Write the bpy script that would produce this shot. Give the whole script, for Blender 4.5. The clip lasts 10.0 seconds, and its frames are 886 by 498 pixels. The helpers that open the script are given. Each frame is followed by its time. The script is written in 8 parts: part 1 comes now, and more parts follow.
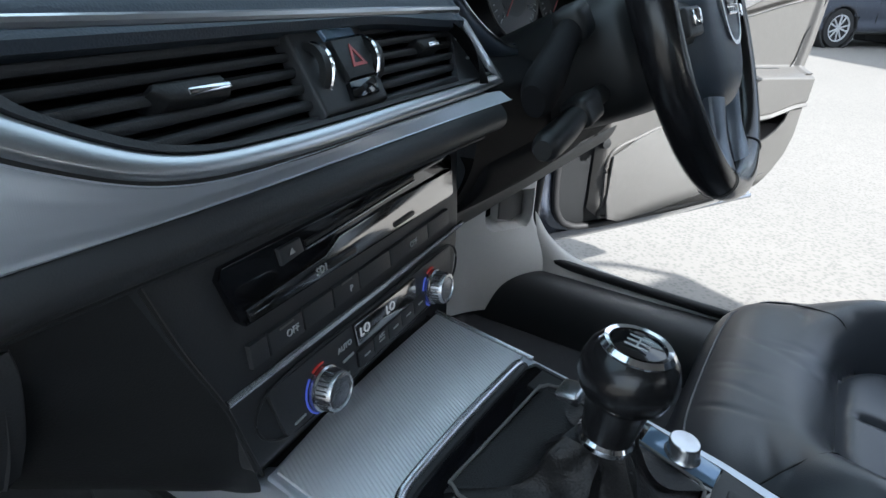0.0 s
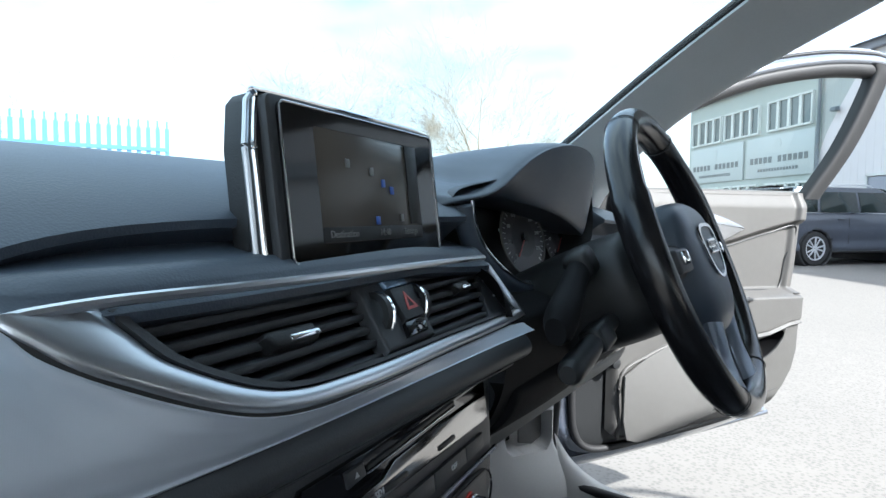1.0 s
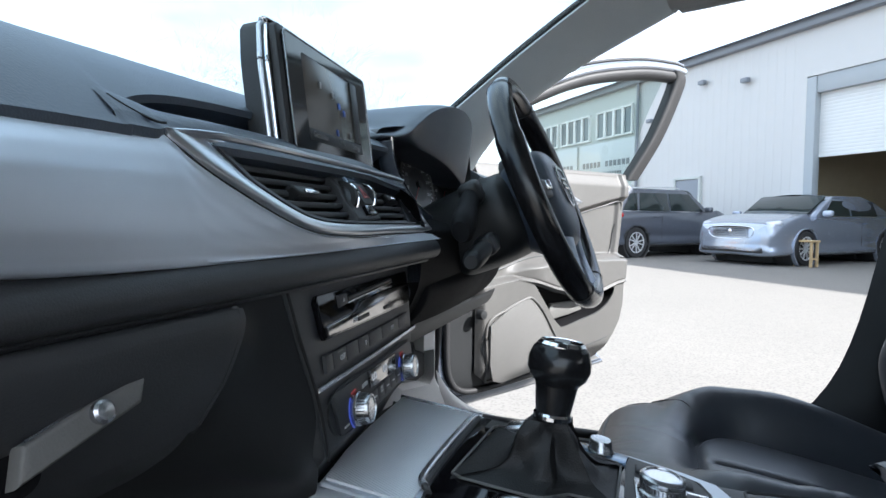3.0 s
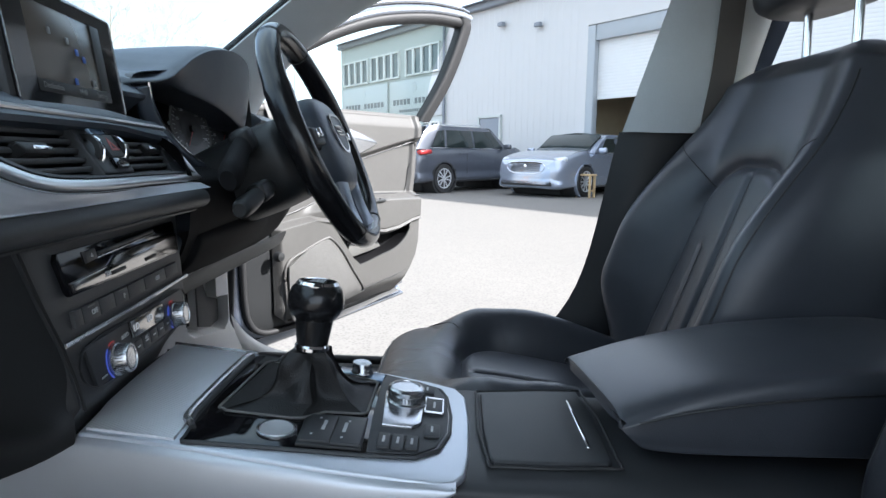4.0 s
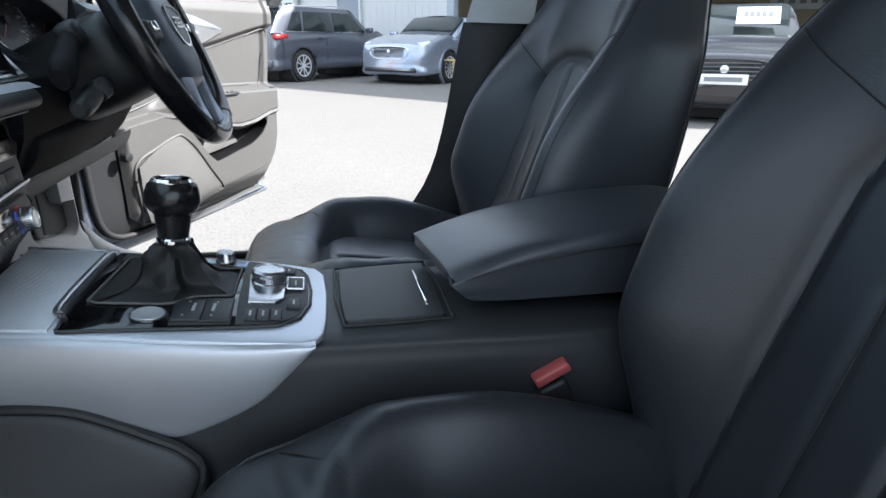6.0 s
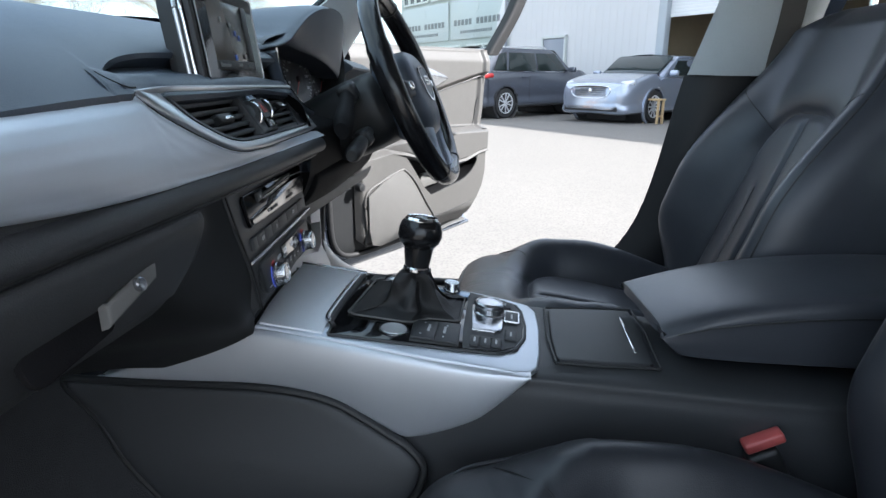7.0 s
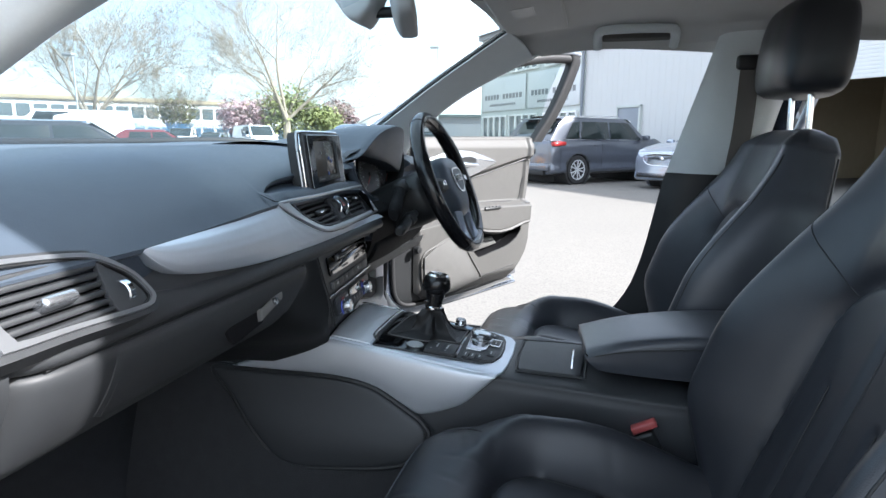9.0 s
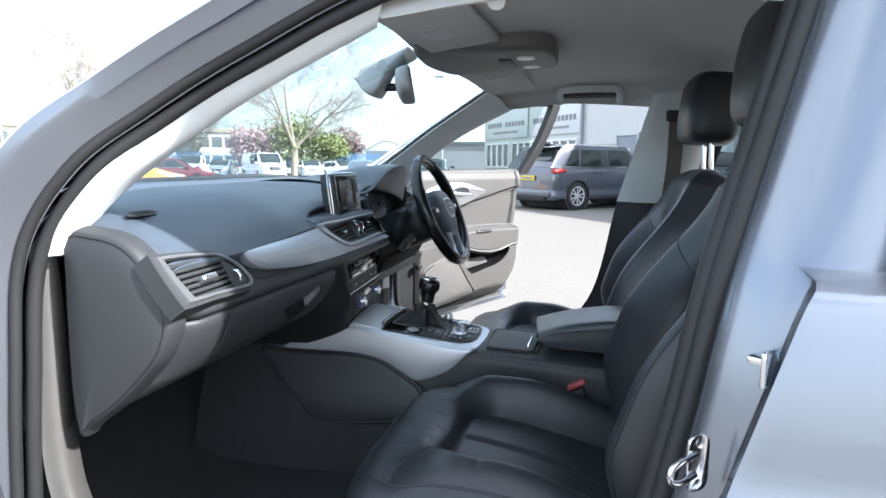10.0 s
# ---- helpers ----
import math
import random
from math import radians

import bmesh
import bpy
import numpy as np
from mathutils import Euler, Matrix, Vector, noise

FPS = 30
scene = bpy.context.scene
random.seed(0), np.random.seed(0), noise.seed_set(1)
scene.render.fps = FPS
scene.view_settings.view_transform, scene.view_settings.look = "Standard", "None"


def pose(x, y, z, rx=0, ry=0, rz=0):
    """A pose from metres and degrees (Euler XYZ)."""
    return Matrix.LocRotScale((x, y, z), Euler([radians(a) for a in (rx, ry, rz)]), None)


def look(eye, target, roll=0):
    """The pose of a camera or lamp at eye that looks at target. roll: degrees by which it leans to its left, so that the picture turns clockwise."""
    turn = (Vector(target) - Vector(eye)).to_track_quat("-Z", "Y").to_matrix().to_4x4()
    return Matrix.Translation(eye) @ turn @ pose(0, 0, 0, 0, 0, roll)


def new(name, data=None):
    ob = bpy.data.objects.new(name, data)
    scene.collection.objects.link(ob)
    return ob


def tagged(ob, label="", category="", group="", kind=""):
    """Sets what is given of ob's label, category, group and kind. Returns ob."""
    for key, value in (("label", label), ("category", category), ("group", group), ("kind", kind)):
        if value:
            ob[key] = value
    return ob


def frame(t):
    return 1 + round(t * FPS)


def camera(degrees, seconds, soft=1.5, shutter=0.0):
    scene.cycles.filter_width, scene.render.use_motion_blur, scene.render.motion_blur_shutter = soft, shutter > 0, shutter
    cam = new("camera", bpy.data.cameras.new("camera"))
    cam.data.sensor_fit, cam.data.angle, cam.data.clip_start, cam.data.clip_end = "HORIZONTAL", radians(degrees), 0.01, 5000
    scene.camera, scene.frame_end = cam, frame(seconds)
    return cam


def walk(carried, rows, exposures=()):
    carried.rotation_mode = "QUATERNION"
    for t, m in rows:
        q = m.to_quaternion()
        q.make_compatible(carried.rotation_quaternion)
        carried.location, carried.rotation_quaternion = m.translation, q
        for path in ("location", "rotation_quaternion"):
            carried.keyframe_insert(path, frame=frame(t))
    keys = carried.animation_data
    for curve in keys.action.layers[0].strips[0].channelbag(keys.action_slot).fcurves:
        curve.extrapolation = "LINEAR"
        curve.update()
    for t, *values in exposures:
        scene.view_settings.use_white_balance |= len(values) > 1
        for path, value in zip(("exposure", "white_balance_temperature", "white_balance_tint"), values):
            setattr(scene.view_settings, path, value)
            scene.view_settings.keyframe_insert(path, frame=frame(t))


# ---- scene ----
cam = camera(73.86, 10.0, soft=1.5)
PATH = [
    (0, (-0.2891, -0.2304, 0.9906), (1.2496, 0.7323, 0.1506), 2.23),
    (0.5, (-0.3184, -0.2298, 1.0044), (1.3187, 0.8192, 0.5358), 0.78),
    (1, (-0.3482, -0.2367, 1.0090), (1.3261, 0.8504, 0.8868), 0.54),
    (1.5, (-0.3849, -0.2250, 0.9916), (1.2881, 0.8662, 1.0935), 0.04),
    (2, (-0.4296, -0.2186, 0.9647), (1.2678, 0.8308, 1.0983), 0.36),
    (2.2, (-0.4519, -0.2143, 0.9514), (1.2836, 0.7752, 1.0451), 0.29),
    (3.3, (-0.5460, -0.2731, 0.9208), (1.3875, 0.2107, 0.7555), 0.71),
    (3.5, (-0.5577, -0.2942, 0.9211), (1.4009, 0.0615, 0.7278), 0.72),
    (4, (-0.5711, -0.3126, 0.9380), (1.4031, -0.2763, 0.6199), 0.33),
    (4.5, (-0.5773, -0.3322, 0.9322), (1.3501, -0.5316, 0.4368), 0.24),
    (5, (-0.5822, -0.3366, 0.9409), (1.2832, -0.6749, 0.3039), -0.01),
    (5.2, (-0.5933, -0.3363, 0.9449), (1.2604, -0.6893, 0.2822), 0.02),
    (6.3, (-0.6759, -0.3306, 0.9537), (1.1683, -0.7151, 0.2821), 0.16),
    (6.5, (-0.6882, -0.3237, 0.9563), (1.1838, -0.6095, 0.3129), -0.58),
    (7, (-0.7114, -0.2889, 0.9822), (1.1942, -0.0630, 0.4184), 0.01),
    (7.5, (-0.7587, -0.3197, 1.0213), (1.1294, 0.0869, 0.5019), 0.90),
    (8, (-0.8446, -0.3748, 1.0344), (1.0449, 0.0872, 0.5694), 0.57),
    (8.5, (-0.9502, -0.4137, 1.0480), (0.9483, 0.0597, 0.6335), 0.52),
    (9, (-1.0802, -0.4614, 1.0699), (0.8257, 0.0216, 0.7034), 0.43),
    (9.5, (-1.2273, -0.5219, 1.0834), (0.6828, -0.0254, 0.7596), 0.30),
    (10, (-1.4511, -0.5940, 1.1033), (0.4638, -0.0896, 0.8224), 0.29),
]
walk(cam, [(t, look(eye, target, roll)) for t, eye, target, roll in PATH], exposures=[(0, 1.97, 5900, 8), (2.2, 1.97, 5900, 8), (3.5, 1.97, 6000, 11), (10, 1.98, 6000, 11)])

# ---- daylight: high thin cloud, sun from behind the car and a little to its left ----
SUN_EL, SUN_FROM = radians(38), Vector((-0.115, -0.993, 0))
world = bpy.data.worlds.new("sky")
scene.world = world
world.use_nodes = True
wn, wl = world.node_tree.nodes, world.node_tree.links
wn.clear()
w_out, w_bg, w_sky = wn.new("ShaderNodeOutputWorld"), wn.new("ShaderNodeBackground"), wn.new("ShaderNodeTexSky")
w_sky.sky_type, w_sky.sun_disc = "NISHITA", False
w_sky.sun_elevation, w_sky.sun_rotation = SUN_EL, math.atan2(SUN_FROM.x, SUN_FROM.y)
w_sky.air_density, w_sky.dust_density = 1.0, 2.5
w_co, w_map, w_noise, w_ramp, w_mix = (wn.new(k) for k in ("ShaderNodeTexCoord", "ShaderNodeMapping", "ShaderNodeTexNoise", "ShaderNodeValToRGB", "ShaderNodeMix"))
w_map.inputs["Scale"].default_value = (1.0, 1.0, 3.2)
w_noise.inputs["Scale"].default_value, w_noise.inputs["Detail"].default_value, w_noise.inputs["Roughness"].default_value = 1.9, 7, 0.55
w_ramp.color_ramp.elements[0].position, w_ramp.color_ramp.elements[1].position = 0.38, 0.62
w_ramp.color_ramp.elements[0].color = (0.20, 0.20, 0.20, 1)
w_mix.data_type = "RGBA"
w_mix.inputs["B"].default_value = (4.6, 4.95, 5.1, 1)
wl.new(w_co.outputs["Generated"], w_map.inputs["Vector"])
wl.new(w_map.outputs["Vector"], w_noise.inputs["Vector"])
wl.new(w_noise.outputs["Fac"], w_ramp.inputs["Fac"])
wl.new(w_ramp.outputs["Color"], w_mix.inputs["Factor"])
wl.new(w_sky.outputs["Color"], w_mix.inputs["A"])
wl.new(w_mix.outputs["Result"], w_bg.inputs["Color"])
wl.new(w_bg.outputs["Background"], w_out.inputs["Surface"])
w_bg.inputs["Strength"].default_value = 0.135

sun = new("sun", bpy.data.lights.new("sun", "SUN"))
sun.data.energy, sun.data.angle, sun.data.color = 4.2, radians(1.2), (1.0, 0.95, 0.88)
sun.matrix_world = look(SUN_FROM * math.cos(SUN_EL) * 50 + Vector((0, 0, 50 * math.sin(SUN_EL))), (0, 0, 0))

# ---- materials ----
def material(name, color, rough=0.5, metal=0.0, vary=0.12, grain=60.0, bump=0.1, bump_scale=400.0, spec=0.5, coat=0.0, space="Object"):
    """A principled surface with tone variation at two scales and fine relief."""
    m = bpy.data.materials.new(name)
    m.use_nodes = True
    n, l = m.node_tree.nodes, m.node_tree.links
    p = n["Principled BSDF"]
    p.inputs["Roughness"].default_value, p.inputs["Metallic"].default_value = rough, metal
    p.inputs["Specular IOR Level"].default_value, p.inputs["Coat Weight"].default_value = spec, coat
    p.inputs["Coat Roughness"].default_value = 0.05
    co = n.new("ShaderNodeTexCoord")
    big, fine, add, ramp = n.new("ShaderNodeTexNoise"), n.new("ShaderNodeTexNoise"), n.new("ShaderNodeMath"), n.new("ShaderNodeMix")
    big.inputs["Scale"].default_value, big.inputs["Detail"].default_value = grain / 12, 4
    fine.inputs["Scale"].default_value, fine.inputs["Detail"].default_value = grain, 6
    add.operation = "ADD"
    ramp.data_type = "RGBA"
    ramp.inputs["A"].default_value = (*(c * (1 - vary) for c in color), 1)
    ramp.inputs["B"].default_value = (*(min(1, c * (1 + vary)) for c in color), 1)
    half = n.new("ShaderNodeMath")
    half.operation, half.inputs[1].default_value = "MULTIPLY", 0.5
    for tex in (big, fine):
        l.new(co.outputs[space], tex.inputs["Vector"])
    l.new(big.outputs["Fac"], add.inputs[0])
    l.new(fine.outputs["Fac"], add.inputs[1])
    l.new(add.outputs[0], half.inputs[0])
    l.new(half.outputs[0], ramp.inputs["Factor"])
    l.new(ramp.outputs["Result"], p.inputs["Base Color"])
    rr = n.new("ShaderNodeMapRange")
    rr.inputs["To Min"].default_value, rr.inputs["To Max"].default_value = max(0, rough - 0.08 - rough * 0.1), min(1, rough + 0.08)
    l.new(big.outputs["Fac"], rr.inputs["Value"])
    if metal < 0.95 and rough > 0.12:
        l.new(rr.outputs["Result"], p.inputs["Roughness"])
    if bump > 0:
        tex, b = n.new("ShaderNodeTexNoise"), n.new("ShaderNodeBump")
        tex.inputs["Scale"].default_value, tex.inputs["Detail"].default_value = bump_scale, 3
        b.inputs["Strength"].default_value, b.inputs["Distance"].default_value = bump, 0.002
        l.new(co.outputs[space], tex.inputs["Vector"])
        l.new(tex.outputs["Fac"], b.inputs["Height"])
        l.new(b.outputs["Normal"], p.inputs["Normal"])
    return m


def leather(name, color, rough=0.42, cell=420.0, bump=0.22):
    """Grained hide: cell pattern plus soft creases."""
    m = material(name, color, rough, vary=0.2, grain=45, bump=0)
    n, l = m.node_tree.nodes, m.node_tree.links
    co = n.new("ShaderNodeTexCoord")
    vor, cre, mixh, b = n.new("ShaderNodeTexVoronoi"), n.new("ShaderNodeTexNoise"), n.new("ShaderNodeMath"), n.new("ShaderNodeBump")
    vor.inputs["Scale"].default_value = cell
    cre.inputs["Scale"].default_value, cre.inputs["Detail"].default_value, cre.inputs["Distortion"].default_value = 14, 5, 1.2
    mixh.operation, mixh.inputs[1].default_value = "MULTIPLY_ADD", 1.0
    l.new(co.outputs["Object"], vor.inputs["Vector"])
    l.new(co.outputs["Object"], cre.inputs["Vector"])
    l.new(cre.outputs["Fac"], mixh.inputs[0])
    l.new(vor.outputs["Distance"], mixh.inputs[2])
    b.inputs["Strength"].default_value, b.inputs["Distance"].default_value = bump, 0.0015
    l.new(mixh.outputs[0], b.inputs["Height"])
    l.new(b.outputs["Normal"], n["Principled BSDF"].inputs["Normal"])
    return m


def ribbed(name, color, rough, metal, scale, turn, bump=0.3):
    """Brushed or finely ribbed metal-look trim: straight ridges along one way."""
    m = material(name, color, rough, metal, vary=0.06, grain=30, bump=0)
    n, l = m.node_tree.nodes, m.node_tree.links
    co, mp, wave, b = n.new("ShaderNodeTexCoord"), n.new("ShaderNodeMapping"), n.new("ShaderNodeTexWave"), n.new("ShaderNodeBump")
    mp.inputs["Rotation"].default_value = tuple(radians(a) for a in turn)
    wave.inputs["Scale"].default_value, wave.inputs["Distortion"].default_value = scale, 0.0
    b.inputs["Strength"].default_value, b.inputs["Distance"].default_value = bump, 0.0006
    l.new(co.outputs["Object"], mp.inputs["Vector"])
    l.new(mp.outputs["Vector"], wave.inputs["Vector"])
    l.new(wave.outputs["Fac"], b.inputs["Height"])
    l.new(b.outputs["Normal"], n["Principled BSDF"].inputs["Normal"])
    return m


def glass(name, tint=(1, 1, 1), rough=0.0, see=0.9):
    """Thin pane: clear, with a mirror-like sheen at grazing angles."""
    m = bpy.data.materials.new(name)
    m.use_nodes = True
    n, l = m.node_tree.nodes, m.node_tree.links
    n.clear()
    out, tr, gl, mx, fr, pw, sc = (n.new(k) for k in ("ShaderNodeOutputMaterial", "ShaderNodeBsdfTransparent", "ShaderNodeBsdfGlossy", "ShaderNodeMixShader", "ShaderNodeLayerWeight", "ShaderNodeMath", "ShaderNodeMath"))
    tr.inputs["Color"].default_value = (*(c * see for c in tint), 1)
    gl.inputs["Roughness"].default_value = rough
    pw.operation, pw.inputs[1].default_value = "POWER", 4.5
    sc.operation, sc.inputs[1].default_value, sc.inputs[2].default_value = "MULTIPLY_ADD", 0.75, 0.045
    l.new(fr.outputs["Facing"], pw.inputs[0])
    l.new(pw.outputs[0], sc.inputs[0])
    l.new(sc.outputs[0], mx.inputs[0])
    l.new(tr.outputs[0], mx.inputs[1])
    l.new(gl.outputs[0], mx.inputs[2])
    l.new(mx.outputs[0], out.inputs["Surface"])
    return m


def glowing(name, color, strength):
    m = bpy.data.materials.new(name)
    m.use_nodes = True
    p = m.node_tree.nodes["Principled BSDF"]
    p.inputs["Base Color"].default_value = (0.02, 0.02, 0.02, 1)
    p.inputs["Emission Color"].default_value, p.inputs["Emission Strength"].default_value = (*color, 1), strength
    p.inputs["Roughness"].default_value = 0.4
    return m


PAD = leather("soft_black_pad", (0.055, 0.070, 0.092), 0.45, 700, 0.14)
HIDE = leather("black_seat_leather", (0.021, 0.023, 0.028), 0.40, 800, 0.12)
# Lighter copy of the hide: light on driver's seat and arm rest, painted in.
HIDE_LIT = leather("lit_black_seat_leather", (0.044, 0.048, 0.057), 0.34, 900, 0.10)
BOOT = leather("matt_boot_leather", (0.009, 0.009, 0.010), 0.6, 600, 0.3)
BLACK = material("black_plastic", (0.014, 0.015, 0.016), 0.5, bump=0.15, bump_scale=900)
DARK = material("charcoal_plastic", (0.033, 0.035, 0.038), 0.55, bump=0.15, bump_scale=900)
GREYPLAST = material("mid_grey_plastic", (0.125, 0.123, 0.117), 0.6, bump=0.2, bump_scale=700)
DOORGREY = leather("grey_door_leatherette", (0.078, 0.075, 0.071), 0.55, 600, 0.18)
LINER = material("grey_roof_lining", (0.52, 0.52, 0.51), 0.95, vary=0.08, grain=300, bump=0.35, bump_scale=1400)
PILLAR = material("grey_pillar_cloth", (0.66, 0.70, 0.71), 0.9, vary=0.08, grain=300, bump=0.3, bump_scale=1400)
CARPET = material("black_carpet", (0.042, 0.043, 0.046), 1.0, vary=0.4, grain=500, bump=0.9, bump_scale=900, spec=0.1)
TRIM = ribbed("fine_brushed_aluminium_trim", (0.62, 0.665, 0.73), 0.46, 0.62, 400, (0, 0, 32), 0.012)
TRIM_SIDE = ribbed("side_aluminium_trim", (0.56, 0.585, 0.625), 0.40, 0.6, 400, (0, 0, 32), 0.012)
TRIM_RIB = ribbed("ribbed_aluminium_trim", (0.70, 0.725, 0.76), 0.40, 0.4, 112, (0, 0, 22), 0.6)
SATIN = material("satin_aluminium", (0.50, 0.51, 0.53), 0.27, 0.92, vary=0.05, grain=30, bump=0.03)
CHROME = material("bright_chrome", (0.75, 0.76, 0.78), 0.10, 1.0, vary=0.02, bump=0)
PIANO = material("piano_black", (0.006, 0.006, 0.007), 0.07, vary=0.1, bump=0, coat=0.0)
GLOSS = leather("polished_knob_leather", (0.010, 0.010, 0.011), 0.20, 900, 0.06)
RUBBER = material("black_rubber_seal", (0.016, 0.016, 0.017), 0.6, bump=0.2, bump_scale=300)
SILVER = material("silver_car_paint", (0.215, 0.235, 0.275), 0.28, 0.85, vary=0.03, grain=4, bump=0.0, coat=1.0)
RED = material("red_plastic", (0.42, 0.085, 0.08), 0.4, bump=0.05)
CLEAR = glass("clear_glass", (0.80, 0.92, 0.94), 0.0, 0.90)
TINTED = glass("green_tinted_glass", (0.80, 0.90, 0.86), 0.0, 0.86)
WHITE_INK = material("pale_print", (0.42, 0.43, 0.44), 0.5, bump=0)
MATT = material("matt_black_plastic", (0.007, 0.007, 0.008), 0.75, bump=0.2, bump_scale=700, spec=0.12)
FABRIC = material("seat_belt_webbing", (0.12, 0.11, 0.10), 0.85, vary=0.1, grain=500, bump=0.6, bump_scale=800)


# ---- mesh tools ----
def empty(name, label, category, at=(0, 0, 0), kind="", group=""):
    e = new(name)
    e.empty_display_size = 0.05
    e.matrix_world = at if isinstance(at, Matrix) else Matrix.Translation(at)
    return tagged(e, label, category, group, kind)


def part(name, bm, mat, parent=None, label="", m=None, smooth=True):
    """Links a bmesh as one mesh object under a thing or a part (in the parent's own space)."""
    me = bpy.data.meshes.new(name)
    if m is not None:
        bm.transform(m)
    bmesh.ops.recalc_face_normals(bm, faces=bm.faces)
    bm.to_mesh(me)
    bm.free()
    for mm in (mat if isinstance(mat, (list, tuple)) else [mat]):
        me.materials.append(mm)
    if smooth:
        me.polygons.foreach_set("use_smooth", [True] * len(me.polygons))
        me.set_sharp_from_angle(angle=radians(38))
    ob = new(name, me)
    if parent is not None:
        ob.parent = parent
    return tagged(ob, label)


def thing(name, bm, mat, label, category, m=None, kind="", group="", smooth=True):
    ob = part(name, bm, mat, None, label, m, smooth)
    return tagged(ob, label, category, group, kind)


def merge(*bms):
    """One bmesh out of several."""
    out = bmesh.new()
    for b in bms:
        me = bpy.data.meshes.new("tmp")
        b.to_mesh(me)
        b.free()
        out.from_mesh(me)
        bpy.data.meshes.remove(me)
    return out


def box(sx, sy, sz, at=(0, 0, 0), bevel=0.0, seg=2, turn=(0, 0, 0)):
    bm = bmesh.new()
    bmesh.ops.create_cube(bm, size=1)
    bm.transform(Matrix.Diagonal((sx, sy, sz, 1)))
    if bevel > 0:
        bmesh.ops.bevel(bm, geom=list(bm.edges), offset=min(bevel, 0.49 * min(sx, sy, sz)), segments=seg, profile=0.5, affect="EDGES")
    bm.transform(pose(*at, *turn))
    return bm


def curve(points, n, closed=False):
    """Catmull-Rom through the points, n samples."""
    P = [Vector(p) for p in points]
    k = len(P)
    out = []
    spans = k if closed else k - 1
    for i in range(n):
        f = i * spans / (n if closed else n - 1)
        j = min(int(f), spans - 1)
        u = f - j
        if closed:
            a, b, c, d = P[(j - 1) % k], P[j % k], P[(j + 1) % k], P[(j + 2) % k]
        else:
            b, c = P[j], P[j + 1]
            a = P[j - 1] if j > 0 else 2 * b - c
            d = P[j + 2] if j + 2 < k else 2 * c - b
        out.append(0.5 * (2 * b + (c - a) * u + (2 * a - 5 * b + 4 * c - d) * u * u + (3 * b - a - 3 * c + d) * u ** 3))
    return out


def skin(rows, around=False, caps=False):
    """A surface over rows of points; around: each row closes on itself."""
    bm = bmesh.new()
    g = [[bm.verts.new(p) for p in r] for r in rows]
    n = len(g[0])
    for a, b in zip(g, g[1:]):
        for i in range(n if around else n - 1):
            j = (i + 1) % n
            bm.faces.new((a[i], a[j], b[j], b[i]))
    if caps:
        bm.faces.new(g[0])
        bm.faces.new(g[-1])
    return bm


def loft(sections, rows=24, cols=40, around=False, caps=False):
    """Smooth surface through a few sections of equal length."""
    fine = [curve(s, cols, around) for s in sections]
    turned = [curve([s[i] for s in fine], rows) for i in range(cols)]
    return skin([[turned[i][r] for i in range(cols)] for r in range(rows)], around, caps)


def solid(bm, depth):
    """Gives a sheet thickness, away from its normals."""
    bmesh.ops.recalc_face_normals(bm, faces=bm.faces)
    bmesh.ops.solidify(bm, geom=list(bm.faces), thickness=depth)
    return bm


def tube(points, radius, n=None, sides=10, closed=False, flat=1.0, taper=None):
    """A round bar along a smooth line; taper: radius factor along it."""
    line = curve(points, n or max(2, len(points) * 6), closed) if len(points) > 2 else [Vector(p) for p in points]
    rows = []
    up = Vector((0, 0, 1))
    for i, p in enumerate(line):
        a = line[(i - 1) % len(line)] if closed or i > 0 else p
        b = line[(i + 1) % len(line)] if closed or i < len(line) - 1 else p
        t = (b - a).normalized()
        side = t.cross(up)
        side = t.cross(Vector((1, 0, 0))) if side.length < 0.05 else side
        side.normalize()
        top = side.cross(t)
        r = radius * (taper(i / (len(line) - 1)) if taper else 1)
        rows.append([p + side * math.cos(2 * math.pi * k / sides) * r + top * math.sin(2 * math.pi * k / sides) * r * flat for k in range(sides)])
    if closed:
        rows.append(rows[0])
        bm = skin(rows, True)
        bmesh.ops.remove_doubles(bm, verts=bm.verts, dist=1e-6)
        return bm
    return skin(rows, True, True)


def lathe(profile, sides=32):
    """Turned body round z out of (radius, height) pairs."""
    rows = [[(max(r, 1e-4) * math.cos(2 * math.pi * k / sides), max(r, 1e-4) * math.sin(2 * math.pi * k / sides), z) for k in range(sides)] for r, z in profile]
    if profile[0][0] > 1e-3 and profile[-1][0] > 1e-3:
        bm = skin(rows + [rows[0]], True)
        bmesh.ops.remove_doubles(bm, verts=bm.verts, dist=1e-7)
        return bm
    return skin(rows, True, True)


def slab(outline, depth, bevel=0.0, seg=2, n=0):
    """A flat outline in x, y (smoothed if n) with thickness along +z and a rounded rim."""
    pts = curve([(x, y, 0) for x, y in outline], n, True) if n else [Vector((x, y, 0)) for x, y in outline]
    bm = bmesh.new()
    f = bm.faces.new([bm.verts.new(p) for p in pts])
    up = bmesh.ops.extrude_face_region(bm, geom=[f])
    bmesh.ops.translate(bm, verts=[v for v in up["geom"] if isinstance(v, bmesh.types.BMVert)], vec=(0, 0, depth))
    bmesh.ops.recalc_face_normals(bm, faces=bm.faces)
    if bevel:
        rim = [e for e in bm.edges if all(abs(v.co.z - depth) < 1e-6 for v in e.verts)]
        bmesh.ops.bevel(bm, geom=rim, offset=bevel, segments=seg, profile=0.5, affect="EDGES")
    return bm


